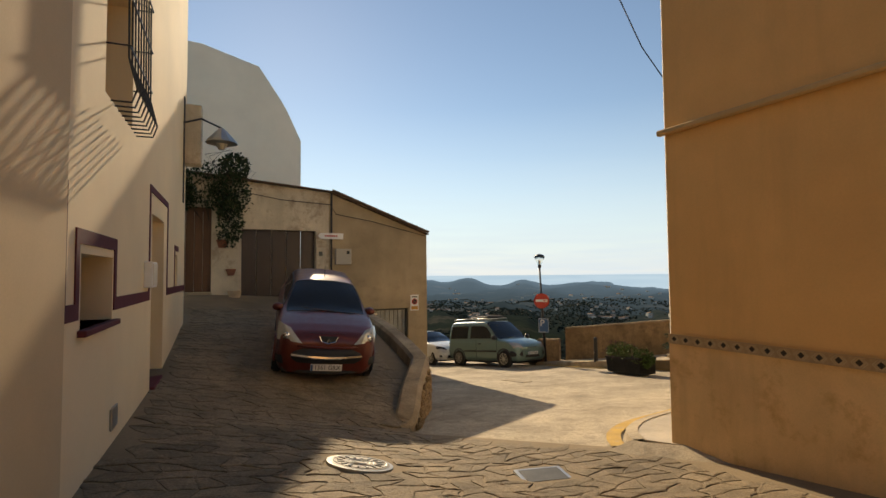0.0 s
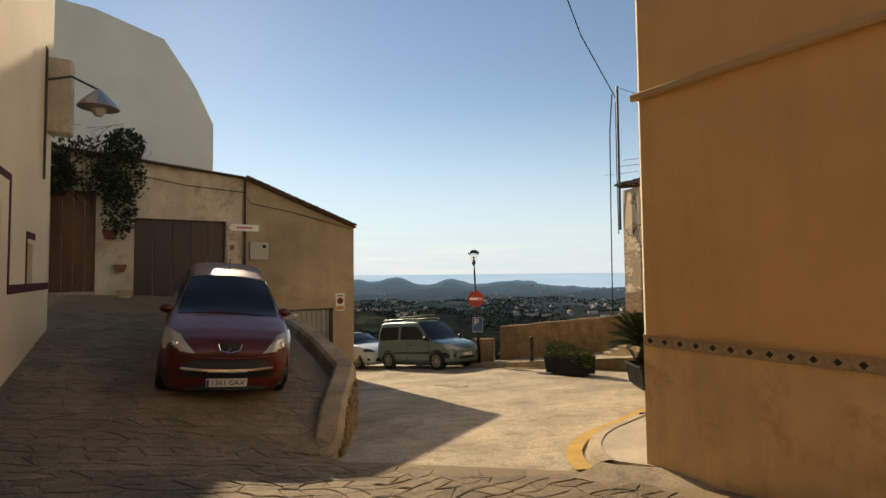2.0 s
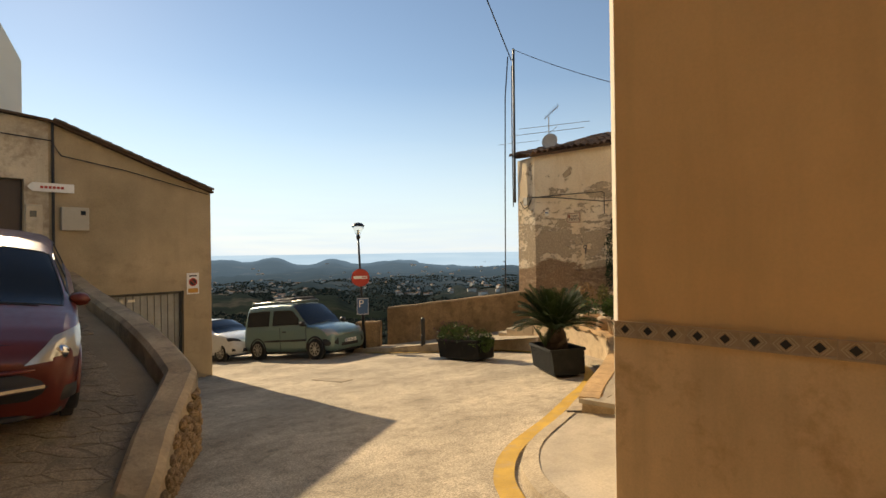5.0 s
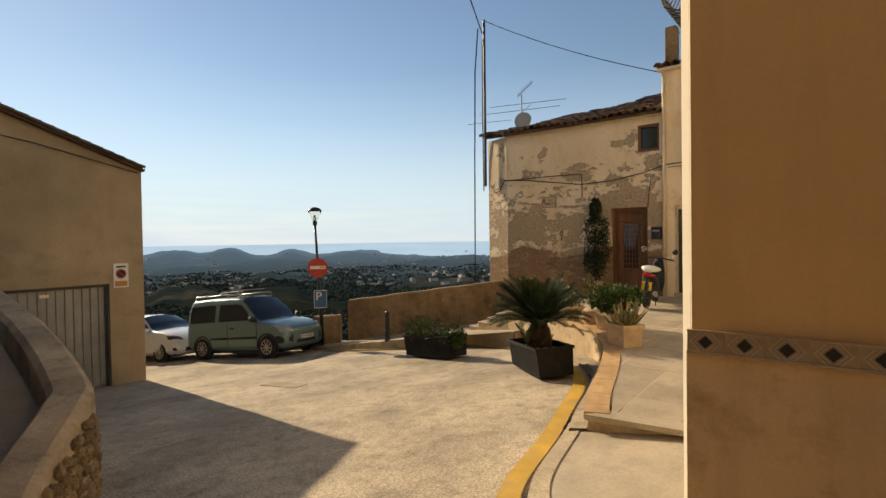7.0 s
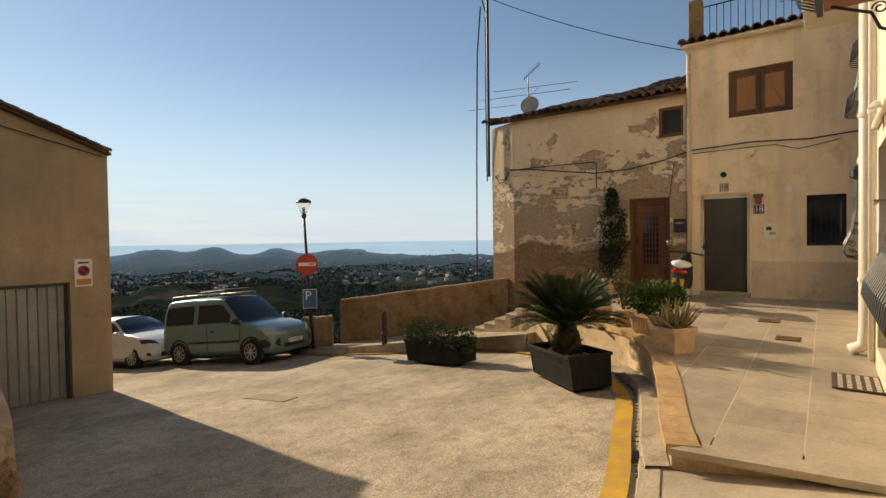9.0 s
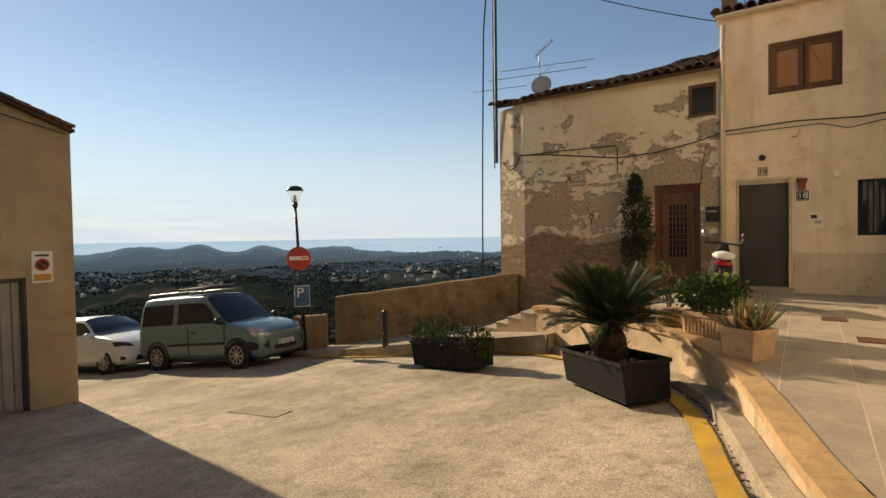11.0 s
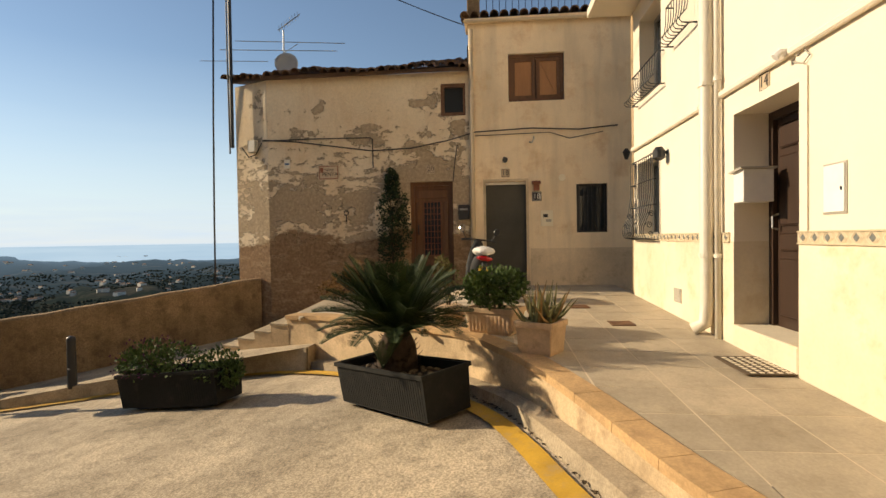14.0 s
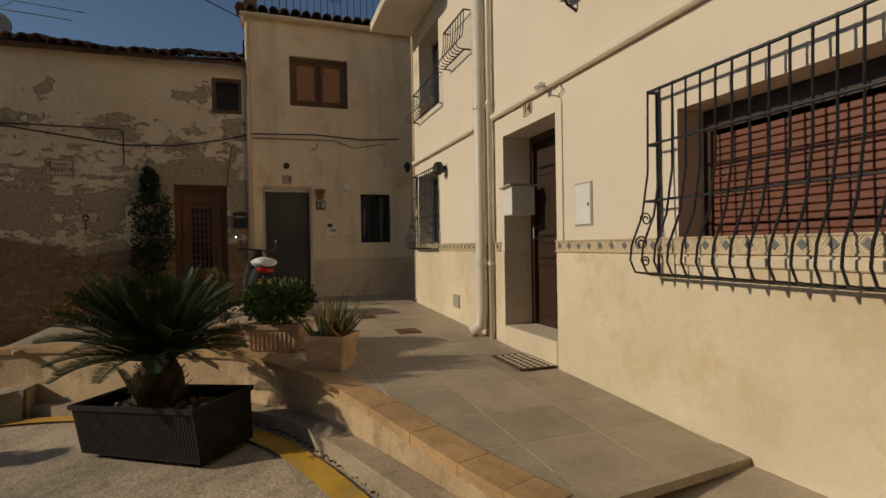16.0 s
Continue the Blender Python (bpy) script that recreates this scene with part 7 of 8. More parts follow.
def car(name, m, label, category, paint, hull, gh, wheels, panes, plate="", plate_z=0.45):
    """hull: (y, half width, z low, z middle, z top) from nose to tail; gh: glasshouse corner data; panes: side windows as u ranges."""
    g = thing(name, m, label, category)
    yb, zb, yr, zr, yr2, zr2, yb2, zb2, wb, wr = gh
    table = sorted(hull)

    def along(y, i):
        return lerp_table([(h[0], h[i]) for h in table], y)

    def top_z(y):
        """Height of the glasshouse over y, with softened corners."""
        def raw(v):
            return lerp_table([(yb2, along(yb2, 4)), (yr2, zr2), (yr, zr), (yb, along(yb, 4))], v)
        if not yb2 < y < yb:
            return along(y, 4)
        bow = 0.03 * math.sin(math.pi * (y - yb2) / (yb - yb2))
        return max(along(y, 4), (raw(y - 0.07) + 2 * raw(y) + raw(y + 0.07)) / 4 + bow)

    spans = [(yb2 + (yb - yb2) * u0, yb2 + (yb - yb2) * u1) for u0, u1 in panes]
    stops = {round(v, 3) for h in hull for v in (h[0],)} | {round(v, 3) for sp in spans for v in sp}
    stops |= {round(v, 3) for v in (yb - 0.05, yr + 0.02, yr2 - 0.06, yb2 + 0.08, yb, yb2)}
    y = hull[-1][0] + 0.13
    while y < hull[0][0]:
        if min(abs(y - v) for v in stops) > 0.05:
            stops.add(round(y, 3))
        y += 0.13
    stops = sorted(stops)
    skin = []
    for y in stops:
        w, low, mid, zt = (along(y, i) for i in (1, 2, 3, 4))
        t = top_z(y)
        up = t - zt
        k = min(1.0, up / 0.22)
        crown = 0.03

        def gx(z):
            return min(w * 0.95, wb - (wb - wr) * (z - zb) / max(0.1, zr - zb))
        za, zc, zd = zt + 0.04, max(zt + 0.05, t - (0.19 if category == "van" else 0.10)), t - 0.035
        hood = [(w * 0.92, zt - 0.012), (w * 0.86, zt + 0.002), (w * 0.8, zt + 0.008), (w * 0.66, zt + 0.018), (w * 0.34, zt + crown)]
        cab = [(gx(za), za), (gx(zc), zc), (gx(zd) - 0.02, zd), (gx(zd) * 0.84, t - 0.006), (gx(zd) * 0.42, t + crown * 0.8)]
        half = [(w * 0.82, low), (w * 0.95, low + 0.06), (w * 0.99, low + 0.16), (w, mid), (w * 0.992, (mid + zt) / 2 + 0.03), (w * 0.975, zt - 0.07), (w * 0.95, zt - 0.03)]
        half += [(h[0] * (1 - k) + c[0] * k, h[1] * (1 - k) + c[1] * k) for h, c in zip(hood, cab)]
        skin.append([(x, y, z) for x, z in half] + [(0, y, t + crown)] + [(-x, y, z) for x, z in half[::-1]] + [(0, y, low)])
    n = len(skin[0])
    mirror_of = n - 2
    groups = {}
    for i in range(len(stops) - 1):
        ym = (stops[i] + stops[i + 1]) / 2
        for k in range(n):
            row = min(k, mirror_of - 1 - k) if k < mirror_of else -1
            kind = "body"
            if row >= 9 and yr + 0.02 <= ym <= yb - 0.05:
                kind = "windscreen"
            elif row >= 9 and yb2 + 0.08 <= ym <= yr2 - 0.06:
                kind = "rear_window"
            elif row == 7:
                for q, (ya, yc) in enumerate(spans):
                    if ya <= ym <= yc and top_z(ym) - along(ym, 4) > 0.16:
                        kind = ("side_window", q, k < n // 2)
            groups.setdefault(kind, []).append((i, k))
    for kind, cells in groups.items():
        bm = bmesh.new()
        cache = {}

        def corner(i, k):
            if (i, k) not in cache:
                cache[i, k] = bm.verts.new(skin[i][k % n])
            return cache[i, k]
        for i, k in cells:
            bm.faces.new((corner(i, k), corner(i, (k + 1) % n), corner(i + 1, (k + 1) % n), corner(i + 1, k)))
        if kind == "body":
            bm.faces.new([corner(0, k) for k in range(n)])
            bm.faces.new([corner(len(stops) - 1, k) for k in range(n)])
            part("body", bm, paint, g, smooth=True)
        else:
            rim = [e for e in bm.edges if len(e.link_faces) == 1]
            seal = bmesh.new()
            for e in rim:
                tube(seal, [e.verts[0].co, e.verts[1].co], 0.011, 4)
            pane = part(kind if isinstance(kind, str) else "side_window", bm, M_CARGLASS, g, "dark tinted glass", smooth=True)
            part("seal", seal, M_TRIM, pane, "black rubber seal")
    part("underbody", boxed((-hull[3][1] * 0.85, hull[-1][0] + 0.25, 0.16), (hull[3][1] * 0.85, hull[0][0] - 0.2, 0.32)), M_TRIM, g)
    for y, x, r, w in wheels:
        for s in (-1, 1):
            arch = tubed([(s * (x + 0.085), y + (r + 0.05) * math.cos(a * math.pi / 14), r + (r + 0.05) * math.sin(a * math.pi / 14)) for a in range(15)], 0.028, 6)
            part("wheel_arch", arch, M_TRIM if category == "van" else paint, g, smooth=True)
            bm = bmesh.new()
            revolve(bm, [(r + 0.05, -0.1), (r + 0.05, 0.0)], 24)
            bmesh.ops.transform(bm, matrix=at(s * (x + 0.083), y, r) @ Matrix.Rotation(math.pi / 2 * s, 4, 'Y'), verts=bm.verts[:])
            part("arch_well", bm, M_TRIM, g)
            wheel_parts(g, s * (x + 0.02), y, r, w, 9)
    if plate:
        yy = hull[0][0] + 0.06
        pl = part("number_plate", boxed((-0.26, yy - 0.03, plate_z - 0.055), (0.26, yy, plate_z + 0.055), 0.004), M_WHITEPAINT, g, "white number plate")
        part("blue_strip", boxed((0.22, yy, plate_z - 0.05), (0.255, yy + 0.003, plate_z + 0.05)), M_BLUE, pl)
        text("plate_text", plate, 0.1, at(-0.015, yy + 0.001, plate_z) @ FACE_Y, M_INK, pl)
    return g


def sided(g, name, build, material, label=""):
    """A part on each flank; build(s) gives the mesh for side s."""
    for s in (-1, 1):
        part(name, build(s), material, g, label, smooth=True)


def stand(cx, cy, f, zf, wheelbase=2.5, track=1.45):
    """A pose on the ground given by zf(x, y), nose along f."""
    f = Vector((f[0], f[1])).normalized()
    r = Vector((f.y, -f.x))
    c = Vector((cx, cy))
    pts = {(a, b): c + f * (a * wheelbase / 2) + r * (b * track / 2) for a in (-1, 1) for b in (-1, 1)}
    z = {k: zf(*p) for k, p in pts.items()}
    zc = sum(z.values()) / 4
    up_f = ((z[1, 1] + z[1, -1]) - (z[-1, 1] + z[-1, -1])) / 2 / wheelbase
    up_r = ((z[1, 1] + z[-1, 1]) - (z[1, -1] + z[-1, -1])) / 2 / track
    F = Vector((f.x, f.y, up_f)).normalized()
    R = Vector((r.x, r.y, up_r)).normalized()
    U = R.cross(F).normalized()
    R = F.cross(U)
    return Matrix(((R.x, F.x, U.x, cx), (R.y, F.y, U.y, cy), (R.z, F.z, U.z, zc), (0, 0, 0, 1)))


# the dark red hatchback on the lane
rc = car("car", stand(2.40, 10.56, (-0.165, -0.986), lambda x, y: -0.22 + 0.185 * (y - 10.5) - 0.055 * (x - 2.6)), "dark red hatchback parked nose-down on the stone lane", "car", M_REDCAR,
         [(2.0, 0.60, 0.27, 0.48, 0.70), (1.97, 0.70, 0.22, 0.5, 0.79), (1.86, 0.79, 0.19, 0.52, 0.87), (1.6, 0.84, 0.18, 0.58, 0.94), (1.25, 0.86, 0.18, 0.62, 0.99), (0.85, 0.865, 0.18, 0.64, 1.02), (0.0, 0.87, 0.18, 0.64, 1.0), (-1.1, 0.865, 0.18, 0.65, 1.02), (-1.7, 0.83, 0.2, 0.65, 1.0), (-1.98, 0.7, 0.28, 0.6, 0.88)],
         (1.02, 0.985, 0.1, 1.44, -1.3, 1.45, -1.85, 1.0, 0.79, 0.57), [(1.28, 0.765, 0.31, 0.195), (-1.26, 0.765, 0.31, 0.195)], [(0.18, 0.48), (0.52, 0.86)], "1361 GRX", 0.34)
sided(rc, "headlamp", lambda s: patch((s * 0.40, 1.985, 0.72), (s * 0.80, 1.76, 0.72), (s * 0.80, 1.50, 0.97), (s * 0.60, 1.78, 0.93), 0, 1, 0, 1, 0.09, 0.05, 8, 6), M_LENS, "large swept-back clear headlamp")
sided(rc, "indicator", lambda s: tubed([(s * 0.68, 1.84, 0.82), (s * 0.685, 1.93, 0.82)], 0.06, 12), M_CHROME)
part("grille_mouth", patch((0.58, 1.94, 0.40), (-0.58, 1.94, 0.40), (-0.64, 1.92, 0.64), (0.64, 1.92, 0.64), 0, 1, 0, 1, 0.11, 0.035, 12, 4), M_TRIM, rc, "wide black lower grille", smooth=True)
part("chrome_bar", tubed([(-0.58, 2.0, 0.535), (-0.3, 2.065, 0.525), (0, 2.085, 0.522), (0.3, 2.065, 0.525), (0.58, 2.0, 0.535)], 0.03, 6), M_CHROME, rc, "chrome bumper bar")
part("bumper_lip", tubed([(-0.72, 1.9, 0.27), (-0.4, 2.0, 0.25), (0, 2.03, 0.25), (0.4, 2.0, 0.25), (0.72, 1.9, 0.27)], 0.03, 6), M_TRIM, rc)
part("badge", patch((0.12, 1.985, 0.75), (-0.12, 1.985, 0.75), (-0.14, 1.965, 0.855), (0.14, 1.965, 0.855), 0, 1, 0, 1, 0.012, 0.012), M_TRIM, rc, smooth=True)
part("badge_ring", tubed([(0.15, 1.98, 0.855), (0.12, 2.0, 0.775), (0.0, 2.02, 0.74), (-0.12, 2.0, 0.775), (-0.15, 1.98, 0.855)], 0.01, 5), M_CHROME, rc, "chrome badge surround")
part("badge_mark", tubed([(0.03, 2.01, 0.76), (0.0, 2.01, 0.82), (-0.04, 2.01, 0.77)], 0.01, 4), M_CHROME, rc)
sided(rc, "mirror", lambda s: loft([[(s * (0.86 + 0.1 * math.cos(a * 0.7854)) , y, 1.03 + 0.065 * math.sin(a * 0.7854)) for a in range(8)] for y in (0.62, 0.68, 0.76)]), M_REDCAR, "rounded red door mirror")
sided(rc, "mirror_arm", lambda s: tubed([(s * 0.76, 0.72, 0.98), (s * 0.86, 0.7, 1.0)], 0.03, 6), M_TRIM)
sided(rc, "fog_lamp", lambda s: patch((s * 0.64, 1.93, 0.36), (s * 0.80, 1.80, 0.38), (s * 0.80, 1.78, 0.50), (s * 0.68, 1.90, 0.50), 0, 1, 0, 1, 0.03, 0.045, 6, 4), M_TRIM, "black fog lamp recess")
part("bumper_line", tubed([(-0.70, 1.91, 0.69), (-0.4, 2.02, 0.68), (0, 2.05, 0.675), (0.4, 2.02, 0.68), (0.70, 1.91, 0.69)], 0.022, 6), M_REDCAR, rc, "body-coloured bumper crease", smooth=True)
part("aerial", tubed([(0, -0.1, 1.48), (0, -0.22, 1.72)], 0.006, 5), M_TRIM, rc, "thin roof aerial")
part("wiper", tubed([(-0.5, 1.03, 1.03), (0.0, 0.98, 1.06), (0.45, 0.93, 1.1)], 0.009, 5), M_TRIM, rc)
part("bonnet_seam", tubed([(-0.52, 1.84, 0.885), (0, 1.92, 0.885), (0.52, 1.84, 0.885)], 0.005, 4), M_TRIM, rc)

# the pale green van by the lamp
vn = car("van", stand(11.47, 18.12, (0.207, -0.976), lambda x, y: road_z(x, y) - 0.0), "pale grey-green leisure van with a loaded roof rack", "van", M_GREENVAN,
         [(2.04, 0.62, 0.32, 0.5, 0.68), (2.0, 0.76, 0.26, 0.52, 0.76), (1.86, 0.83, 0.22, 0.56, 0.86), (1.6, 0.855, 0.22, 0.6, 0.97), (1.25, 0.86, 0.22, 0.64, 1.05), (0.9, 0.865, 0.22, 0.66, 1.07), (0, 0.87, 0.22, 0.68, 1.08), (-1.2, 0.87, 0.22, 0.68, 1.08), (-1.9, 0.86, 0.24, 0.68, 1.08), (-2.05, 0.82, 0.3, 0.68, 1.05)],
         (1.08, 1.07, 0.28, 1.76, -1.96, 1.80, -2.05, 1.07, 0.83, 0.70), [(1.35, 0.775, 0.325, 0.19), (-1.34, 0.775, 0.325, 0.19)], [(0.05, 0.40), (0.46, 0.85)], "5110 DJG", 0.52)
sided(vn, "headlamp", lambda s: patch((s * 0.46, 1.99, 0.66), (s * 0.80, 1.80, 0.68), (s * 0.82, 1.56, 0.90), (s * 0.5, 1.86, 0.85), 0, 1, 0, 1, 0.09, 0.075, 8, 6), M_LENS, "large clear headlamp")
sided(vn, "bumper_corner", lambda s: patch((s * 0.5, 2.0, 0.40), (s * 0.85, 1.72, 0.42), (s * 0.86, 1.66, 0.62), (s * 0.5, 2.01, 0.62), 0, 1, 0, 1, 0.10, 0.05, 8, 6), M_TRIM, "black bumper corner")
part("grille_mouth", patch((0.4, 2.02, 0.36), (-0.4, 2.02, 0.36), (-0.38, 2.02, 0.46), (0.38, 2.02, 0.46), 0, 1, 0, 1, 0.03, 0.02), M_TRIM, vn, smooth=True)
part("grille_bar", tubed([(-0.4, 1.99, 0.74), (0, 2.06, 0.73), (0.4, 1.99, 0.74)], 0.015, 5), M_CHROME, vn)
sided(vn, "mirror", lambda s: loft([[(s * (0.95 + 0.09 * math.cos(a * 0.7854)), y, 1.14 + 0.085 * math.sin(a * 0.7854)) for a in range(8)] for y in (0.86, 0.92, 1.0)]), M_TRIM, "black door mirror")
sided(vn, "mirror_arm", lambda s: tubed([(s * 0.8, 0.95, 1.08), (s * 0.9, 0.93, 1.11)], 0.03, 6), M_TRIM)
for y0, y1 in ((-0.98, -0.25), (-0.2, 0.95)):
    sided(vn, "side_moulding", lambda s: boxed((s * 0.872 - 0.012, y0, 0.58), (s * 0.872 + 0.012, y1, 0.64), 0.005), M_TRIM, "black rubbing strip")
for y in (-0.22, 0.98):
    sided(vn, "door_seam", lambda s: boxed((s * 0.872 - 0.004, y - 0.006, 0.32), (s * 0.872 + 0.004, y + 0.006, 1.05)), M_TRIM)
sided(vn, "door_handle", lambda s: boxed((s * 0.875 - 0.015, -0.1, 0.88), (s * 0.875 + 0.015, 0.06, 0.92), 0.006), M_TRIM)
sided(vn, "roof_rail", lambda s: tubed([(s * 0.62, -1.85, 1.86), (s * 0.62, -1.8, 1.92), (s * 0.62, 0.1, 1.92), (s * 0.62, 0.15, 1.86)], 0.016, 6), M_SILVER, "silver roof rail")
for y in (-1.3, -0.6, -0.1):
    part("roof_bar", tubed([(-0.66, y, 1.95), (0.66, y, 1.95)], 0.018, 6), M_TRIM, vn)
part("roof_load", boxed((-0.5, -0.9, 1.965), (0.5, 0.15, 2.005), 0.012), M_TRIM, vn, "flat black panel on the rack")
part("roof_load_rail", tubed([(-0.45, -0.85, 2.03), (0.45, -0.85, 2.03), (0.45, 0.05, 2.03), (-0.45, 0.05, 2.03)], 0.012, 5, True), M_SILVER, vn)
part("wiper", tubed([(0.5, 1.09, 1.12), (-0.3, 1.02, 1.19)], 0.009, 5), M_TRIM, vn)

# the white hatchback behind it
wc = car("car", stand(10.2, 22.1, (0.22, -0.975), road_z), "white hatchback parked behind the van", "car", M_WHITECAR,
         [(2.1, 0.56, 0.27, 0.42, 0.58), (2.05, 0.72, 0.22, 0.45, 0.66), (1.92, 0.81, 0.19, 0.5, 0.75), (1.65, 0.86, 0.18, 0.56, 0.86), (1.25, 0.88, 0.18, 0.6, 0.95), (0.85, 0.885, 0.18, 0.62, 0.99), (0.0, 0.885, 0.18, 0.64, 0.98), (-1.1, 0.88, 0.18, 0.65, 1.0), (-1.8, 0.84, 0.2, 0.65, 1.0), (-2.12, 0.72, 0.28, 0.6, 0.9)],
         (1.1, 0.97, 0.2, 1.43, -1.35, 1.46, -2.0, 1.0, 0.80, 0.58), [(1.32, 0.75, 0.315, 0.2), (-1.28, 0.75, 0.315, 0.2)], [(0.18, 0.48), (0.52, 0.86)], "", 0.4)
sided(wc, "headlamp", lambda s: patch((s * 0.48, 2.03, 0.62), (s * 0.82, 1.72, 0.66), (s * 0.80, 1.6, 0.78), (s * 0.56, 1.9, 0.74), 0, 1, 0, 1, 0.09, 0.07, 8, 6), M_TRIM, "dark smoked headlamp")
part("grille_mouth", patch((0.3, 2.08, 0.5), (-0.3, 2.08, 0.5), (-0.24, 2.06, 0.62), (0.24, 2.06, 0.62), 0, 1, 0, 1, 0.05, 0.045), M_TRIM, wc)
part("lower_grille", patch((0.55, 2.04, 0.3), (-0.55, 2.04, 0.3), (-0.5, 2.05, 0.42), (0.5, 2.05, 0.42), 0, 1, 0, 1, 0.09, 0.05), M_TRIM, wc, smooth=True)
sided(wc, "fog_lamp", lambda s: patch((s * 0.58, 2.0, 0.32), (s * 0.8, 1.86, 0.34), (s * 0.78, 1.85, 0.44), (s * 0.58, 1.99, 0.44), 0, 1, 0, 1, 0.04, 0.06), M_TRIM)
sided(wc, "mirror", lambda s: loft([[(s * (0.9 + 0.09 * math.cos(a * 0.7854)), y, 1.02 + 0.06 * math.sin(a * 0.7854)) for a in range(8)] for y in (0.72, 0.78, 0.86)]), M_WHITECAR, "white door mirror")

# ---- scooter in front of the grey door ----
sx, sy = 14.75, 7.2
sc = thing("scooter", at(sx, sy, terrace_z(sx, sy)) @ Matrix.Rotation(radians(-82), 4, 'Z') @ Matrix.Rotation(radians(7), 4, 'Y'), "black and white motor scooter seen from behind on its stand", "scooter")
for y in (-0.62, 0.62):
    bm = bmesh.new()
    revolve(bm, [(0.14, -0.05), (0.22, -0.06), (0.245, -0.03), (0.245, 0.03), (0.22, 0.06), (0.14, 0.05)], 20)
    bmesh.ops.transform(bm, matrix=at(0, y, 0.245) @ Matrix.Rotation(math.pi / 2, 4, 'Y'), verts=bm.verts[:])
    w = part("wheel", bm, M_TYRE, sc, smooth=True)
    bm = bmesh.new()
    revolve(bm, [(0.14, -0.03), (0.14, 0.03)], 14)
    bmesh.ops.transform(bm, matrix=at(0, y, 0.245) @ Matrix.Rotation(math.pi / 2, 4, 'Y'), verts=bm.verts[:])
    part("rim", bm, M_SILVER, w)
def oval(y, w, z0, z1, n=10):
    return [(w * math.cos(k * math.tau / n), y, (z0 + z1) / 2 + (z1 - z0) / 2 * math.sin(k * math.tau / n)) for k in range(n)]
part("tail_body", loft([oval(-0.85, 0.09, 0.72, 0.82), oval(-0.7, 0.15, 0.58, 0.84), oval(-0.4, 0.18, 0.42, 0.8), oval(-0.1, 0.16, 0.35, 0.6), oval(0.1, 0.13, 0.28, 0.4)]), M_TYRE, sc, "black tail body", smooth=True)
part("seat", loft([oval(-0.9, 0.11, 0.80, 0.9), oval(-0.75, 0.18, 0.80, 0.95), oval(-0.4, 0.19, 0.78, 0.92), oval(-0.12, 0.14, 0.76, 0.86)]), M_WHITEPAINT, sc, "white seat cover", smooth=True)
part("tail_lamp", loft([oval(-0.91, 0.12, 0.70, 0.77), oval(-0.84, 0.15, 0.69, 0.79)]), M_REDLAMP, sc, "red tail lamp", smooth=True)
part("number_plate", boxed((-0.1, -0.915, 0.42), (0.1, -0.9, 0.60), 0.004), plain("yellow_plate", (0.62, 0.40, 0.03), 0.5), sc, "yellow number plate")
part("mudguard", tubed([(0, -0.86, 0.66), (0, -0.9, 0.5), (0, -0.92, 0.4)], 0.05, 6), M_IRON, sc)
part("front_shield", loft([oval(0.22, 0.2, 0.3, 0.42), oval(0.36, 0.2, 0.36, 0.7), oval(0.46, 0.16, 0.6, 0.95), oval(0.5, 0.1, 0.9, 1.08)]), M_TYRE, sc, "black front shield", smooth=True)
part("front_mudguard", tubed([(0, 0.42, 0.42), (0, 0.6, 0.52), (0, 0.82, 0.4)], 0.06, 6), M_IRON, sc)
part("floor_board", boxed((-0.15, 0.0, 0.28), (0.15, 0.36, 0.34), 0.01), M_TRIM, sc)
part("fork", tubed([(0, 0.62, 0.25), (0, 0.48, 1.05)], 0.03, 6), M_IRON, sc)
part("handlebar", tubed([(-0.34, 0.4, 1.04), (-0.12, 0.47, 1.06), (0.12, 0.47, 1.06), (0.34, 0.4, 1.04)], 0.018, 6), M_TRIM, sc)
for s in (-1, 1):
    part("mirror_stalk", tubed([(s * 0.25, 0.42, 1.06), (s * 0.33, 0.4, 1.2)], 0.008, 5), M_TRIM, sc)
    bm = bmesh.new()
    revolve(bm, [(0.05, -0.01), (0.065, 0.0), (0.05, 0.02)], 12)
    bmesh.ops.transform(bm, matrix=at(s * 0.34, 0.4, 1.24) @ Matrix.Rotation(math.pi / 2, 4, 'X'), verts=bm.verts[:])
    part("mirror", bm, M_CHROME if s < 0 else M_TRIM, sc)
part("exhaust", tubed([(0.14, -0.3, 0.26), (0.17, -0.8, 0.36)], [0.04, 0.06], 8), M_SILVER, sc)
part("stand", tubed([(-0.12, -0.1, 0.0), (-0.1, -0.1, 0.3), (0.1, -0.1, 0.3), (0.12, -0.1, 0.0)], 0.014, 5), M_IRON, sc)

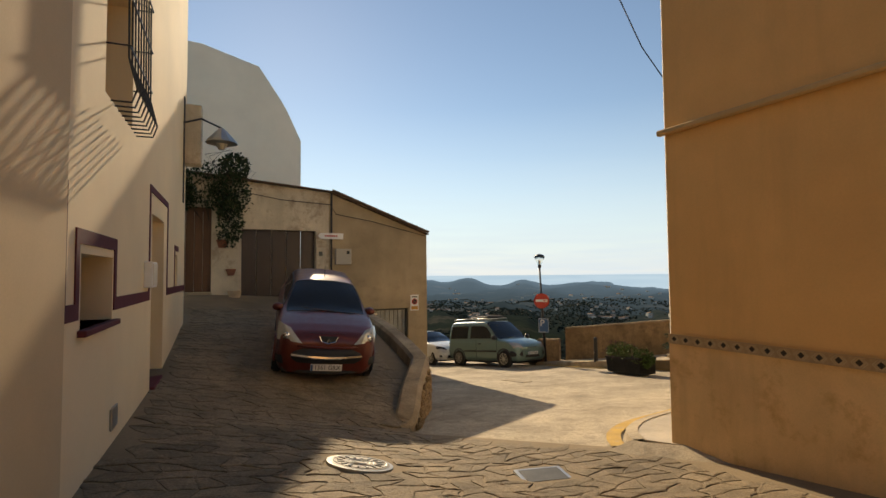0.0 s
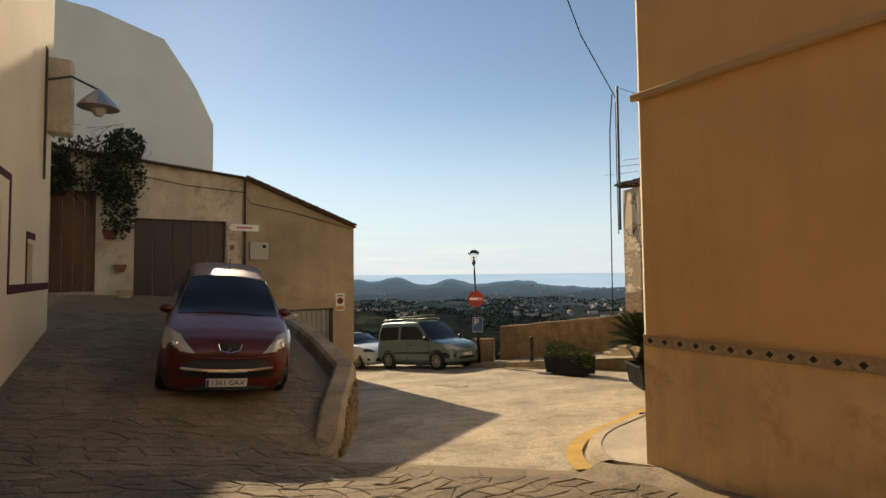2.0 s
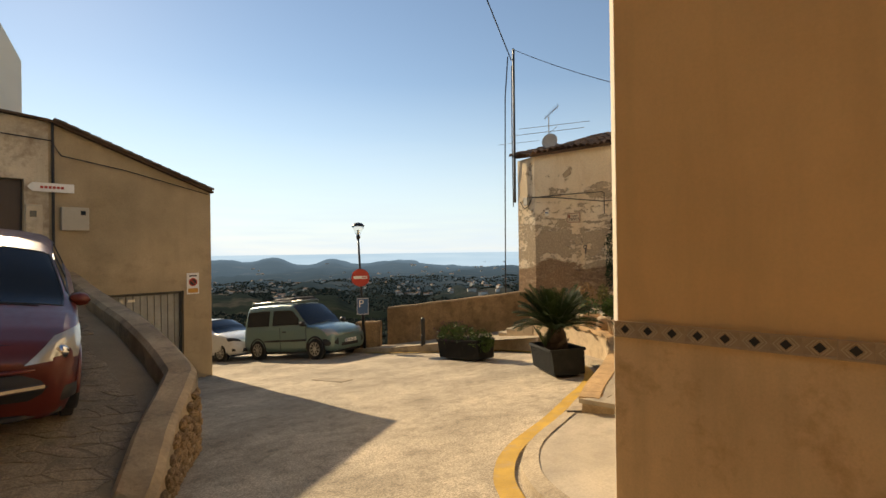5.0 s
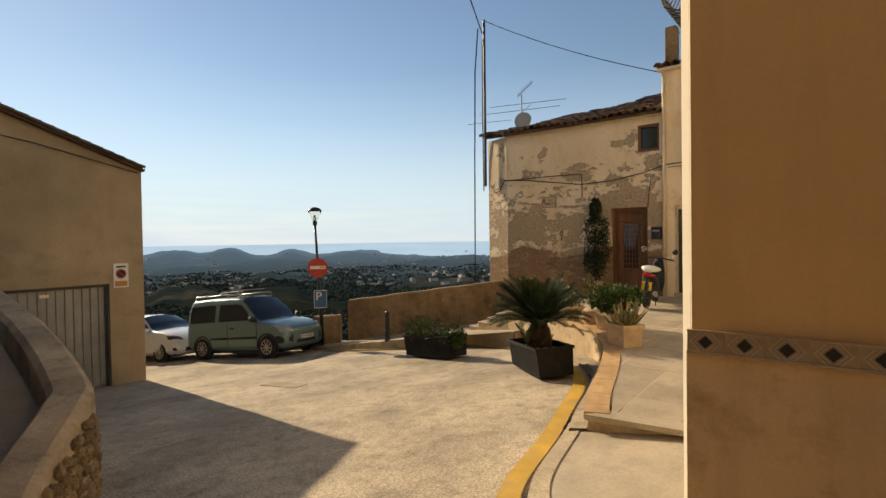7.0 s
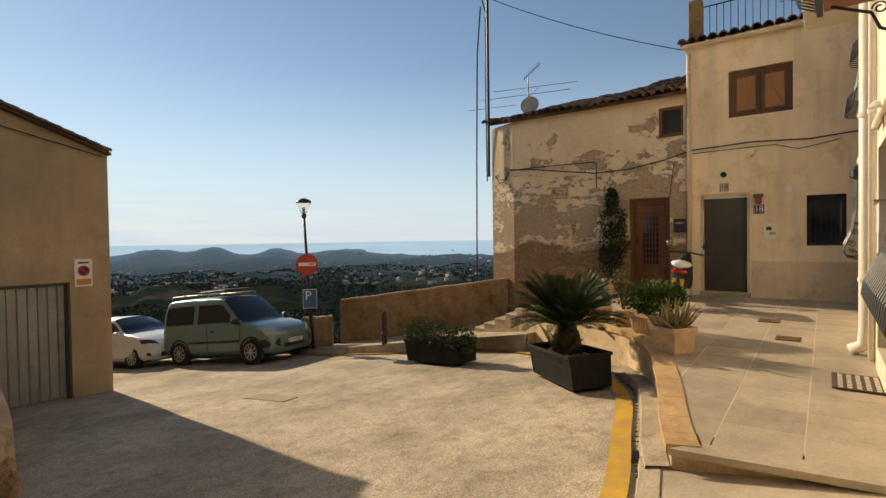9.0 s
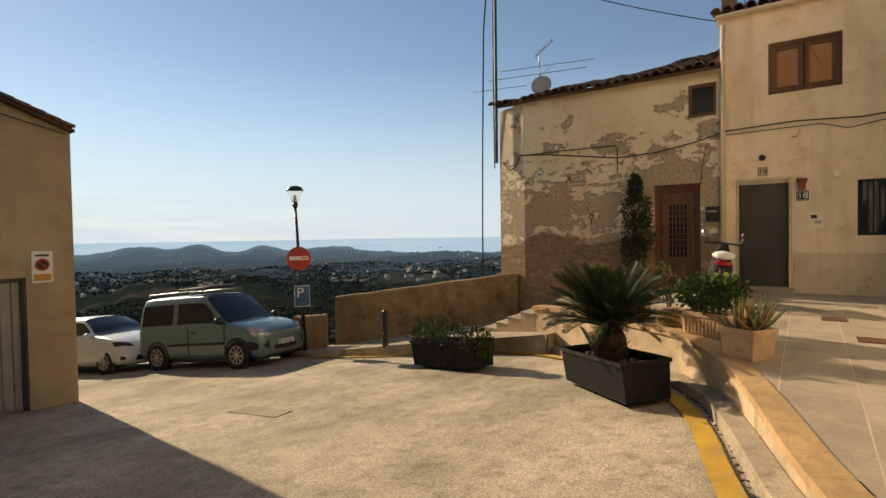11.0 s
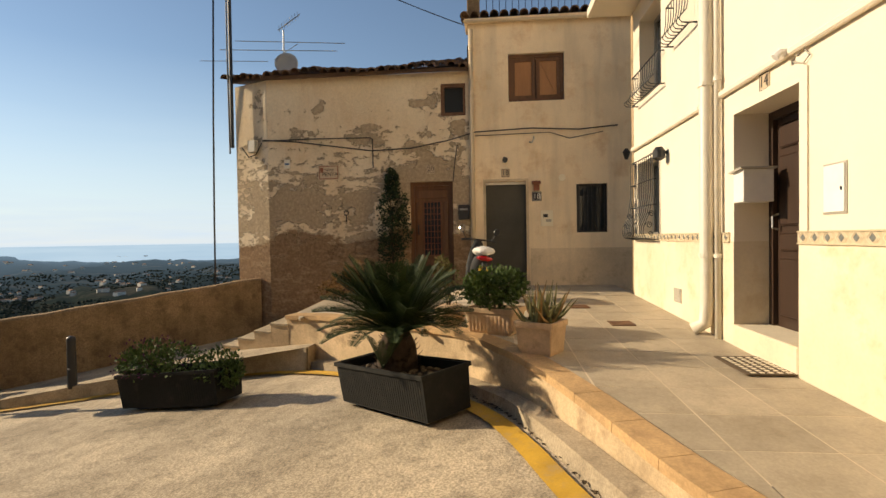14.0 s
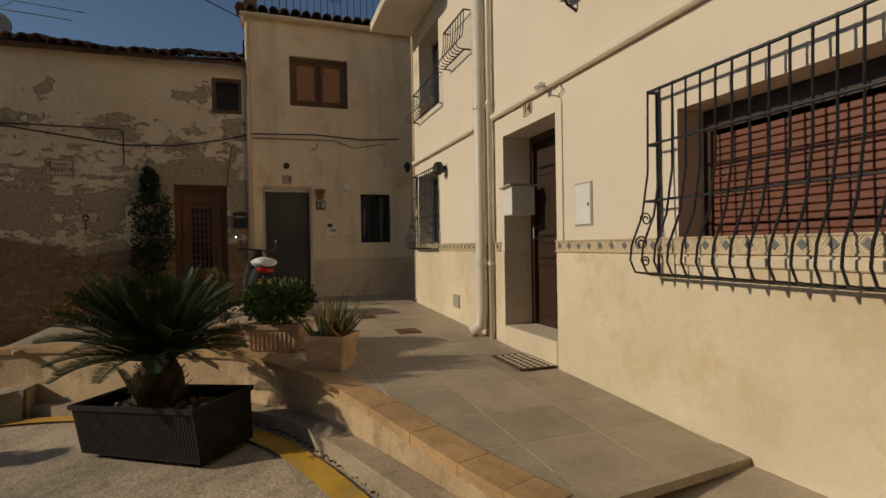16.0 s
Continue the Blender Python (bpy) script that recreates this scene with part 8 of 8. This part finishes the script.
# ---- far buildings in the valley ----
rng = random.Random(77)
bm = bmesh.new()
dg = bpy.context.evaluated_depsgraph_get()
M_FARWALL = surface("far_white_wall", (0.62, 0.56, 0.47), 0.9, 0.2, 0.05, 1, 0.0)
M_FARROOF = surface("far_tile_roof", (0.28, 0.17, 0.11), 0.9, 0.2, 0.05, 1, 0.0)
for i in range(190):
    a = radians(rng.uniform(16, 62))
    r = math.exp(rng.uniform(math.log(330), math.log(2300)))
    x, y = 5 + r * math.sin(a), 6 + r * math.cos(a)
    hit, p, nn, fi, ob, mm = scene.ray_cast(dg, (x, y, 400), (0, 0, -1))
    if not hit or ob.name != "ground":
        continue
    k = r / 900
    w, d, h = rng.uniform(3, 9) * (0.45 + 0.6 * k), rng.uniform(3, 6) * (0.45 + 0.6 * k), rng.uniform(1.6, 3.0) * (0.5 + 0.5 * k)
    m = at(x, y, p.z) @ Matrix.Rotation(rng.uniform(0, math.pi), 4, 'Z')
    box(bm, (-w / 2, -d / 2, -3), (w / 2, d / 2, h), m=m)
    vs = [bm.verts.new(m @ Vector(q)) for q in ((-w / 2, -d / 2, h), (w / 2, -d / 2, h), (w / 2, d / 2, h), (-w / 2, d / 2, h), (-w / 2, 0, h + d * 0.22), (w / 2, 0, h + d * 0.22))]
    for f in ((0, 1, 5, 4), (2, 3, 4, 5), (0, 4, 3), (1, 2, 5)):
        bm.faces.new([vs[q] for q in f]).material_index = 1
obj("far_houses", bm, [M_FARWALL, M_FARROOF], None, "pale scattered villas in the valley", "houses", "stuff")
bm = bmesh.new()
for i in range(6):
    a = radians(51.5 + i * 0.55)
    r = 3300
    x, y = 5 + r * math.sin(a), 6 + r * math.cos(a)
    z = 0.9 + r * math.tan(radians(-1.72))
    box(bm, (-9, -9, 0), (9, 9, 20 + (i * 7) % 9), m=at(x, y, z) @ Matrix.Rotation(-a, 4, 'Z'))
obj("far_towers", bm, surface("hazy_tower", (0.5, 0.5, 0.5), 0.9, 0.1, 0.05, 1, 0.0), None, "row of hazy apartment towers on the coast", "buildings", "stuff")
# woods: many small clumps on the nearer hills
bm = bmesh.new()
for i in range(26000):
    a = radians(rng.uniform(14, 66))
    r = math.exp(rng.uniform(math.log(55), math.log(1200)))
    x, y = 5 + r * math.sin(a), 6 + r * math.cos(a)
    if noise.noise((x * 0.012, y * 0.012, 5)) < -0.2:
        continue
    hit, p, nn, fi, ob, mm = scene.ray_cast(dg, (x, y, 400), (0, 0, -1))
    if not hit or ob.name != "ground":
        continue
    s = rng.uniform(0.5, 1.2) * (0.35 + r / 620)
    h = s * rng.uniform(0.8, 1.5)
    ring_v = []
    n = 5
    a0 = rng.uniform(0, 6)
    topv = bm.verts.new((x + rng.uniform(-0.3, 0.3) * s, y, p.z + h))
    for k in range(n):
        t = a0 + k * math.tau / n
        q = s * rng.uniform(0.6, 1.15)
        ring_v.append((bm.verts.new((x + q * math.cos(t), y + q * math.sin(t), p.z + h * rng.uniform(0.25, 0.6))), bm.verts.new((x + q * 0.5 * math.cos(t), y + q * 0.5 * math.sin(t), p.z - 0.6))))
    for k in range(n):
        (u, lo), (u2, lo2) = ring_v[k], ring_v[(k + 1) % n]
        bm.faces.new((u, u2, topv))
        bm.faces.new((lo, lo2, u2, u))
obj("woods", bm, leaf_mat("pine_woods", (0.018, 0.024, 0.014), 1.0), None, "dark pine woods over the near hills", "woods", "stuff")

# ---- pieces: flagstones, terrace tiles, copings, band tiles ----
def stone_poly(i, j, size, rnd):
    """Corners of one irregular flagstone in a jittered lattice."""
    out = []
    for a, b in ((0, 0), (1, 0), (1, 1), (0, 1)):
        h = math.sin((i + a) * 127.1 + (j + b) * 311.7) * 43758.5453
        h2 = math.sin((i + a) * 269.5 + (j + b) * 183.3) * 43758.5453
        out.append(((i + a + 0.62 * (h - math.floor(h) - 0.5) + 0.5 * ((j + b) % 2)) * size, (j + b + 0.62 * (h2 - math.floor(h2) - 0.5)) * size * 0.8))
    return out


def add_stone(bm, poly, zf, gap, h):
    cx, cy = sum(p[0] for p in poly) / 4, sum(p[1] for p in poly) / 4
    pts = []
    for k in range(4):
        p, q = poly[k], poly[(k + 1) % 4]
        pts += [p, ((p[0] + q[0]) / 2 + rng.uniform(-0.03, 0.03), (p[1] + q[1]) / 2 + rng.uniform(-0.03, 0.03))]
    rings = []
    for s, z in ((gap, -0.03), (gap, h * 0.6), (gap + 0.02, h)):
        ring_v = []
        for x, y in pts:
            d = math.hypot(x - cx, y - cy)
            f = max(0.3, 1 - s / max(d, 0.05))
            xx, yy = cx + (x - cx) * f, cy + (y - cy) * f
            ring_v.append(bm.verts.new((xx, yy, zf(xx, yy) + z)))
        rings.append(ring_v)
    for a, b in zip(rings, rings[1:]):
        for k in range(8):
            bm.faces.new((a[k], a[(k + 1) % 8], b[(k + 1) % 8], b[k]))
    bm.faces.new(rings[-1])


rng = random.Random(3)
rest = bmesh.new()
size = 0.24
made = 0
for j in range(-40, 77):
    for i in range(-10, 20):
        poly = stone_poly(i, j, size, rng)
        cx, cy = sum(p[0] for p in poly) / 4, sum(p[1] for p in poly) / 4
        if cy > 16.9 or cx < left_x(cy) + 0.12 or max(p[0] for p in poly) > lane_limit(cy) - (0.02 if cy < 7.2 else 0.15):
            continue
        if math.hypot(cx - 1.58, cy - 4.97) < 0.42 or (abs(cx - 3.32) < 0.36 and abs(cy - 4.24) < 0.28):
            continue
        h = rng.uniform(0.003, 0.013)
        if 3.4 < cy < 7.4 and made < 300:
            bm = bmesh.new()
            add_stone(bm, poly, lane_z, 0.008, h)
            obj("flagstone", bm, M_STONE, lane)
            made += 1
        else:
            add_stone(rest, poly, lane_z, 0.01, h)
part("flagstones", rest, M_STONE, lane)["kind"] = "stuff"

# rough stones in the end of the retaining wall
ret_ob = bpy.data.objects["wall_retaining"]
protos = []
for i in range(8):
    bm = bmesh.new()
    bmesh.ops.create_icosphere(bm, subdivisions=1, radius=1.0)
    for v in bm.verts:
        v.co *= 1 + 0.3 * noise.noise(v.co * 1.6 + Vector((i * 3.1, 0, 0)))
    me = bpy.data.meshes.new("stone")
    bm.to_mesh(me)
    bm.free()
    me.materials.append(M_WALLSTONE)
    protos.append(me)
for j in range(8):
    s = 0.1 * (j % 2)
    while s < 13.5:
        k = min(int(s), len(ret) - 2)
        p, t = Vector(ret[k]).lerp(Vector(ret[k + 1]), s - k), Vector(ret[k + 1]) - Vector(ret[k])
        seg_len, wide = t.length, rng.uniform(0.09, 0.19)
        z = road_z(*p) + 0.03 + j * 0.1 + rng.uniform(-0.025, 0.025)
        s += wide / max(seg_len, 0.05)
        if z > ret_z(p.y) - 0.13:
            continue
        o = new("stone", rng.choice(protos))
        o.parent = ret_ob
        o.matrix_basis = at(p.x + 0.028, p.y - 0.018, z) @ Matrix.Rotation(math.atan2(t.y, t.x), 4, 'Z') @ Matrix.Rotation(rng.uniform(-0.3, 0.3), 4, 'Y') @ Matrix.Diagonal((wide * 0.54, 0.045, rng.uniform(0.05, 0.068), 1))

terrace = bpy.data.objects["terrace"]


def edge_y(x):
    for a, b in zip(edge, edge[1:]):
        if a[0] <= x <= b[0]:
            return a[1] + (b[1] - a[1]) * (x - a[0]) / (b[0] - a[0])
    return 5.7 if x < 8 else 10.5


inner_edge = offset_line(edge, -0.25)


def inner_y(x):
    for a, b in zip(inner_edge, inner_edge[1:]):
        if a[0] <= x <= b[0]:
            return a[1] + (b[1] - a[1]) * (x - a[0]) / (b[0] - a[0])
    return 5.5 if x < 8.2 else 10.5


step_t = 0.585
g = 0.006
for i in range(15):
    for j in range(11):
        x0, x1 = 7.66 + i * step_t, min(7.66 + (i + 1) * step_t, 16.3)
        y0, y1 = 4.28 + j * step_t, 4.28 + (j + 1) * step_t
        if x1 - x0 < 0.1 or y0 > inner_y(x0 + 0.02) - 0.03 and y0 > inner_y(x1) - 0.03:
            continue
        pts = [(x0 + g, y0 + g), (x1 - g, y0 + g), (x1 - g, max(y0 + 0.02, min(y1 - g, inner_y(x1) - 0.005, 10.45))), (x0 + g, max(y0 + 0.02, min(y1 - g, inner_y(x0) - 0.005, 10.45)))]
        bm = prismed(pts, lambda x, y: terrace_z(x, y) - 0.05, terrace_z)
        obj("terrace_tile", bm, M_TILE, terrace)
fine = refine(EDGE, 8)
fi = offset_line(fine, -0.235)
fo = offset_line(fine, 0.012)
k = 0
while k + 3 < len(fine):
    n = min(k + 4, len(fine) - 1)
    poly = [fo[q] for q in range(k, n + 1)] + [fi[q] for q in range(n, k - 1, -1)]
    c = Vector((sum(p[0] for p in poly) / len(poly), sum(p[1] for p in poly) / len(poly)))
    poly = [tuple(c + (Vector(p) - c) * 0.988) for p in poly]
    bm = prismed(poly, lambda x, y: terrace_z(x, y) - 0.06, lambda x, y: terrace_z(x, y) + 0.012)
    obj("coping_stone", bm, M_COPING, terrace)
    k = n
obj("coping_stone", prismed([(7.44, 5.70), (7.66, 5.52), (7.82, 4.27), (7.6, 4.27)], lambda x, y: terrace_z(x, y) - 0.05, lambda x, y: terrace_z(x, y) + 0.004), M_TILE, terrace)

# relief band of small tiles: black diamonds between chevrons
M_BANDBASE = surface("band_tile", (0.50, 0.36, 0.22), 0.6, 0.15, 6, 40, 0.2, 0.002)
M_BANDPALE = surface("band_tile_pale", (0.62, 0.50, 0.33), 0.6, 0.15, 6, 40, 0.2, 0.002)


def band_tile(name, base_m, dia_m, chev_m):
    """Faces +z; 0.158 wide, 0.1 high."""
    bm = bmesh.new()
    box(bm, (-0.0785, -0.05, 0), (0.0785, 0.05, 0.012))
    box(bm, (-0.0785, 0.044, 0.012), (0.0785, 0.056, 0.022))
    box(bm, (-0.0785, -0.056, 0.012), (0.0785, -0.044, 0.022))
    for s, w, mi in ((0.03, 0.03, 1),):
        a = [bm.verts.new(p) for p in ((-w, 0, 0.012), (0, -s, 0.012), (w, 0, 0.012), (0, s, 0.012))]
        b = [bm.verts.new(p) for p in ((-w, 0, 0.017), (0, -s, 0.017), (w, 0, 0.017), (0, s, 0.017))]
        bm.faces.new(b).material_index = 1
        for k in range(4):
            bm.faces.new((a[k], a[(k + 1) % 4], b[(k + 1) % 4], b[k])).material_index = 1
    for sgn in (-1, 1):
        for off in (0.04, 0.06):
            for up in (-1, 1):
                q = [(sgn * off, 0), (sgn * (off + 0.008), 0), (sgn * (off - 0.032), up * 0.042), (sgn * (off - 0.04), up * 0.042)]
                a = [bm.verts.new((x, y, 0.0125)) for x, y in q]
                b = [bm.verts.new((x, y, 0.016)) for x, y in q]
                bm.faces.new(b).material_index = 2
                for k in range(4):
                    bm.faces.new((a[k], a[(k + 1) % 4], b[(k + 1) % 4], b[k])).material_index = 2
    me = bpy.data.meshes.new(name)
    bmesh.ops.recalc_face_normals(bm, faces=bm.faces[:])
    bm.to_mesh(me)
    bm.free()
    for mm in (base_m, dia_m, chev_m):
        me.materials.append(mm)
    return me


bt1 = band_tile("band_tile", M_BANDBASE, M_INK, M_BANDPALE)
bt2 = band_tile("band_tile_pale", M_BANDPALE, plain("grey_glaze", (0.18, 0.19, 0.18), 0.4), M_WHITELOW)
wo, ww = bpy.data.objects["wall_ochre_house"], bpy.data.objects["wall_cream_house"]
for i in range(45):
    o = new("band_tile", bt1)
    o.parent = wo
    o.matrix_basis = at(5.235, 4.16 - i * 0.158, 0.54) @ FACE_X
for i in range(58):
    x = 14.7 - i * 0.158
    if 9.66 < x < 10.96:
        continue
    o = new("band_tile", bt2)
    o.parent = ww
    o.matrix_basis = at(x, 4.265, 0.535) @ FACE_Y


# grit and dry leaves gathered in the gutter along the terrace
rng = random.Random(9)
bm = bmesh.new()
gut = refine(EDGE, 8)
for i in range(260):
    k = rng.randrange(0, int(len(gut) * 0.72))
    d = rng.uniform(0.195, 0.225)
    x, y = gut[k][0] - 0.28 * d + rng.uniform(-0.015, 0.015), gut[k][1] + 0.95 * d + rng.uniform(-0.01, 0.01)
    z, s = road_z(x, y) + 0.012, rng.uniform(0.008, 0.03)
    a = rng.uniform(0, 6.28)
    vs = [bm.verts.new((x + s * math.cos(a + t) * f, y + s * math.sin(a + t) * f, z + rng.uniform(0, 0.012))) for t, f in ((0, 1), (1.6, 0.5), (3.1, 1), (4.7, 0.5))]
    bm.faces.new(vs)
obj("leaf_litter", bm, leaf_mat("dead_leaves", (0.07, 0.05, 0.03), 0.9), None, "grit and dead leaves in the gutter by the kerb", "litter", "stuff")
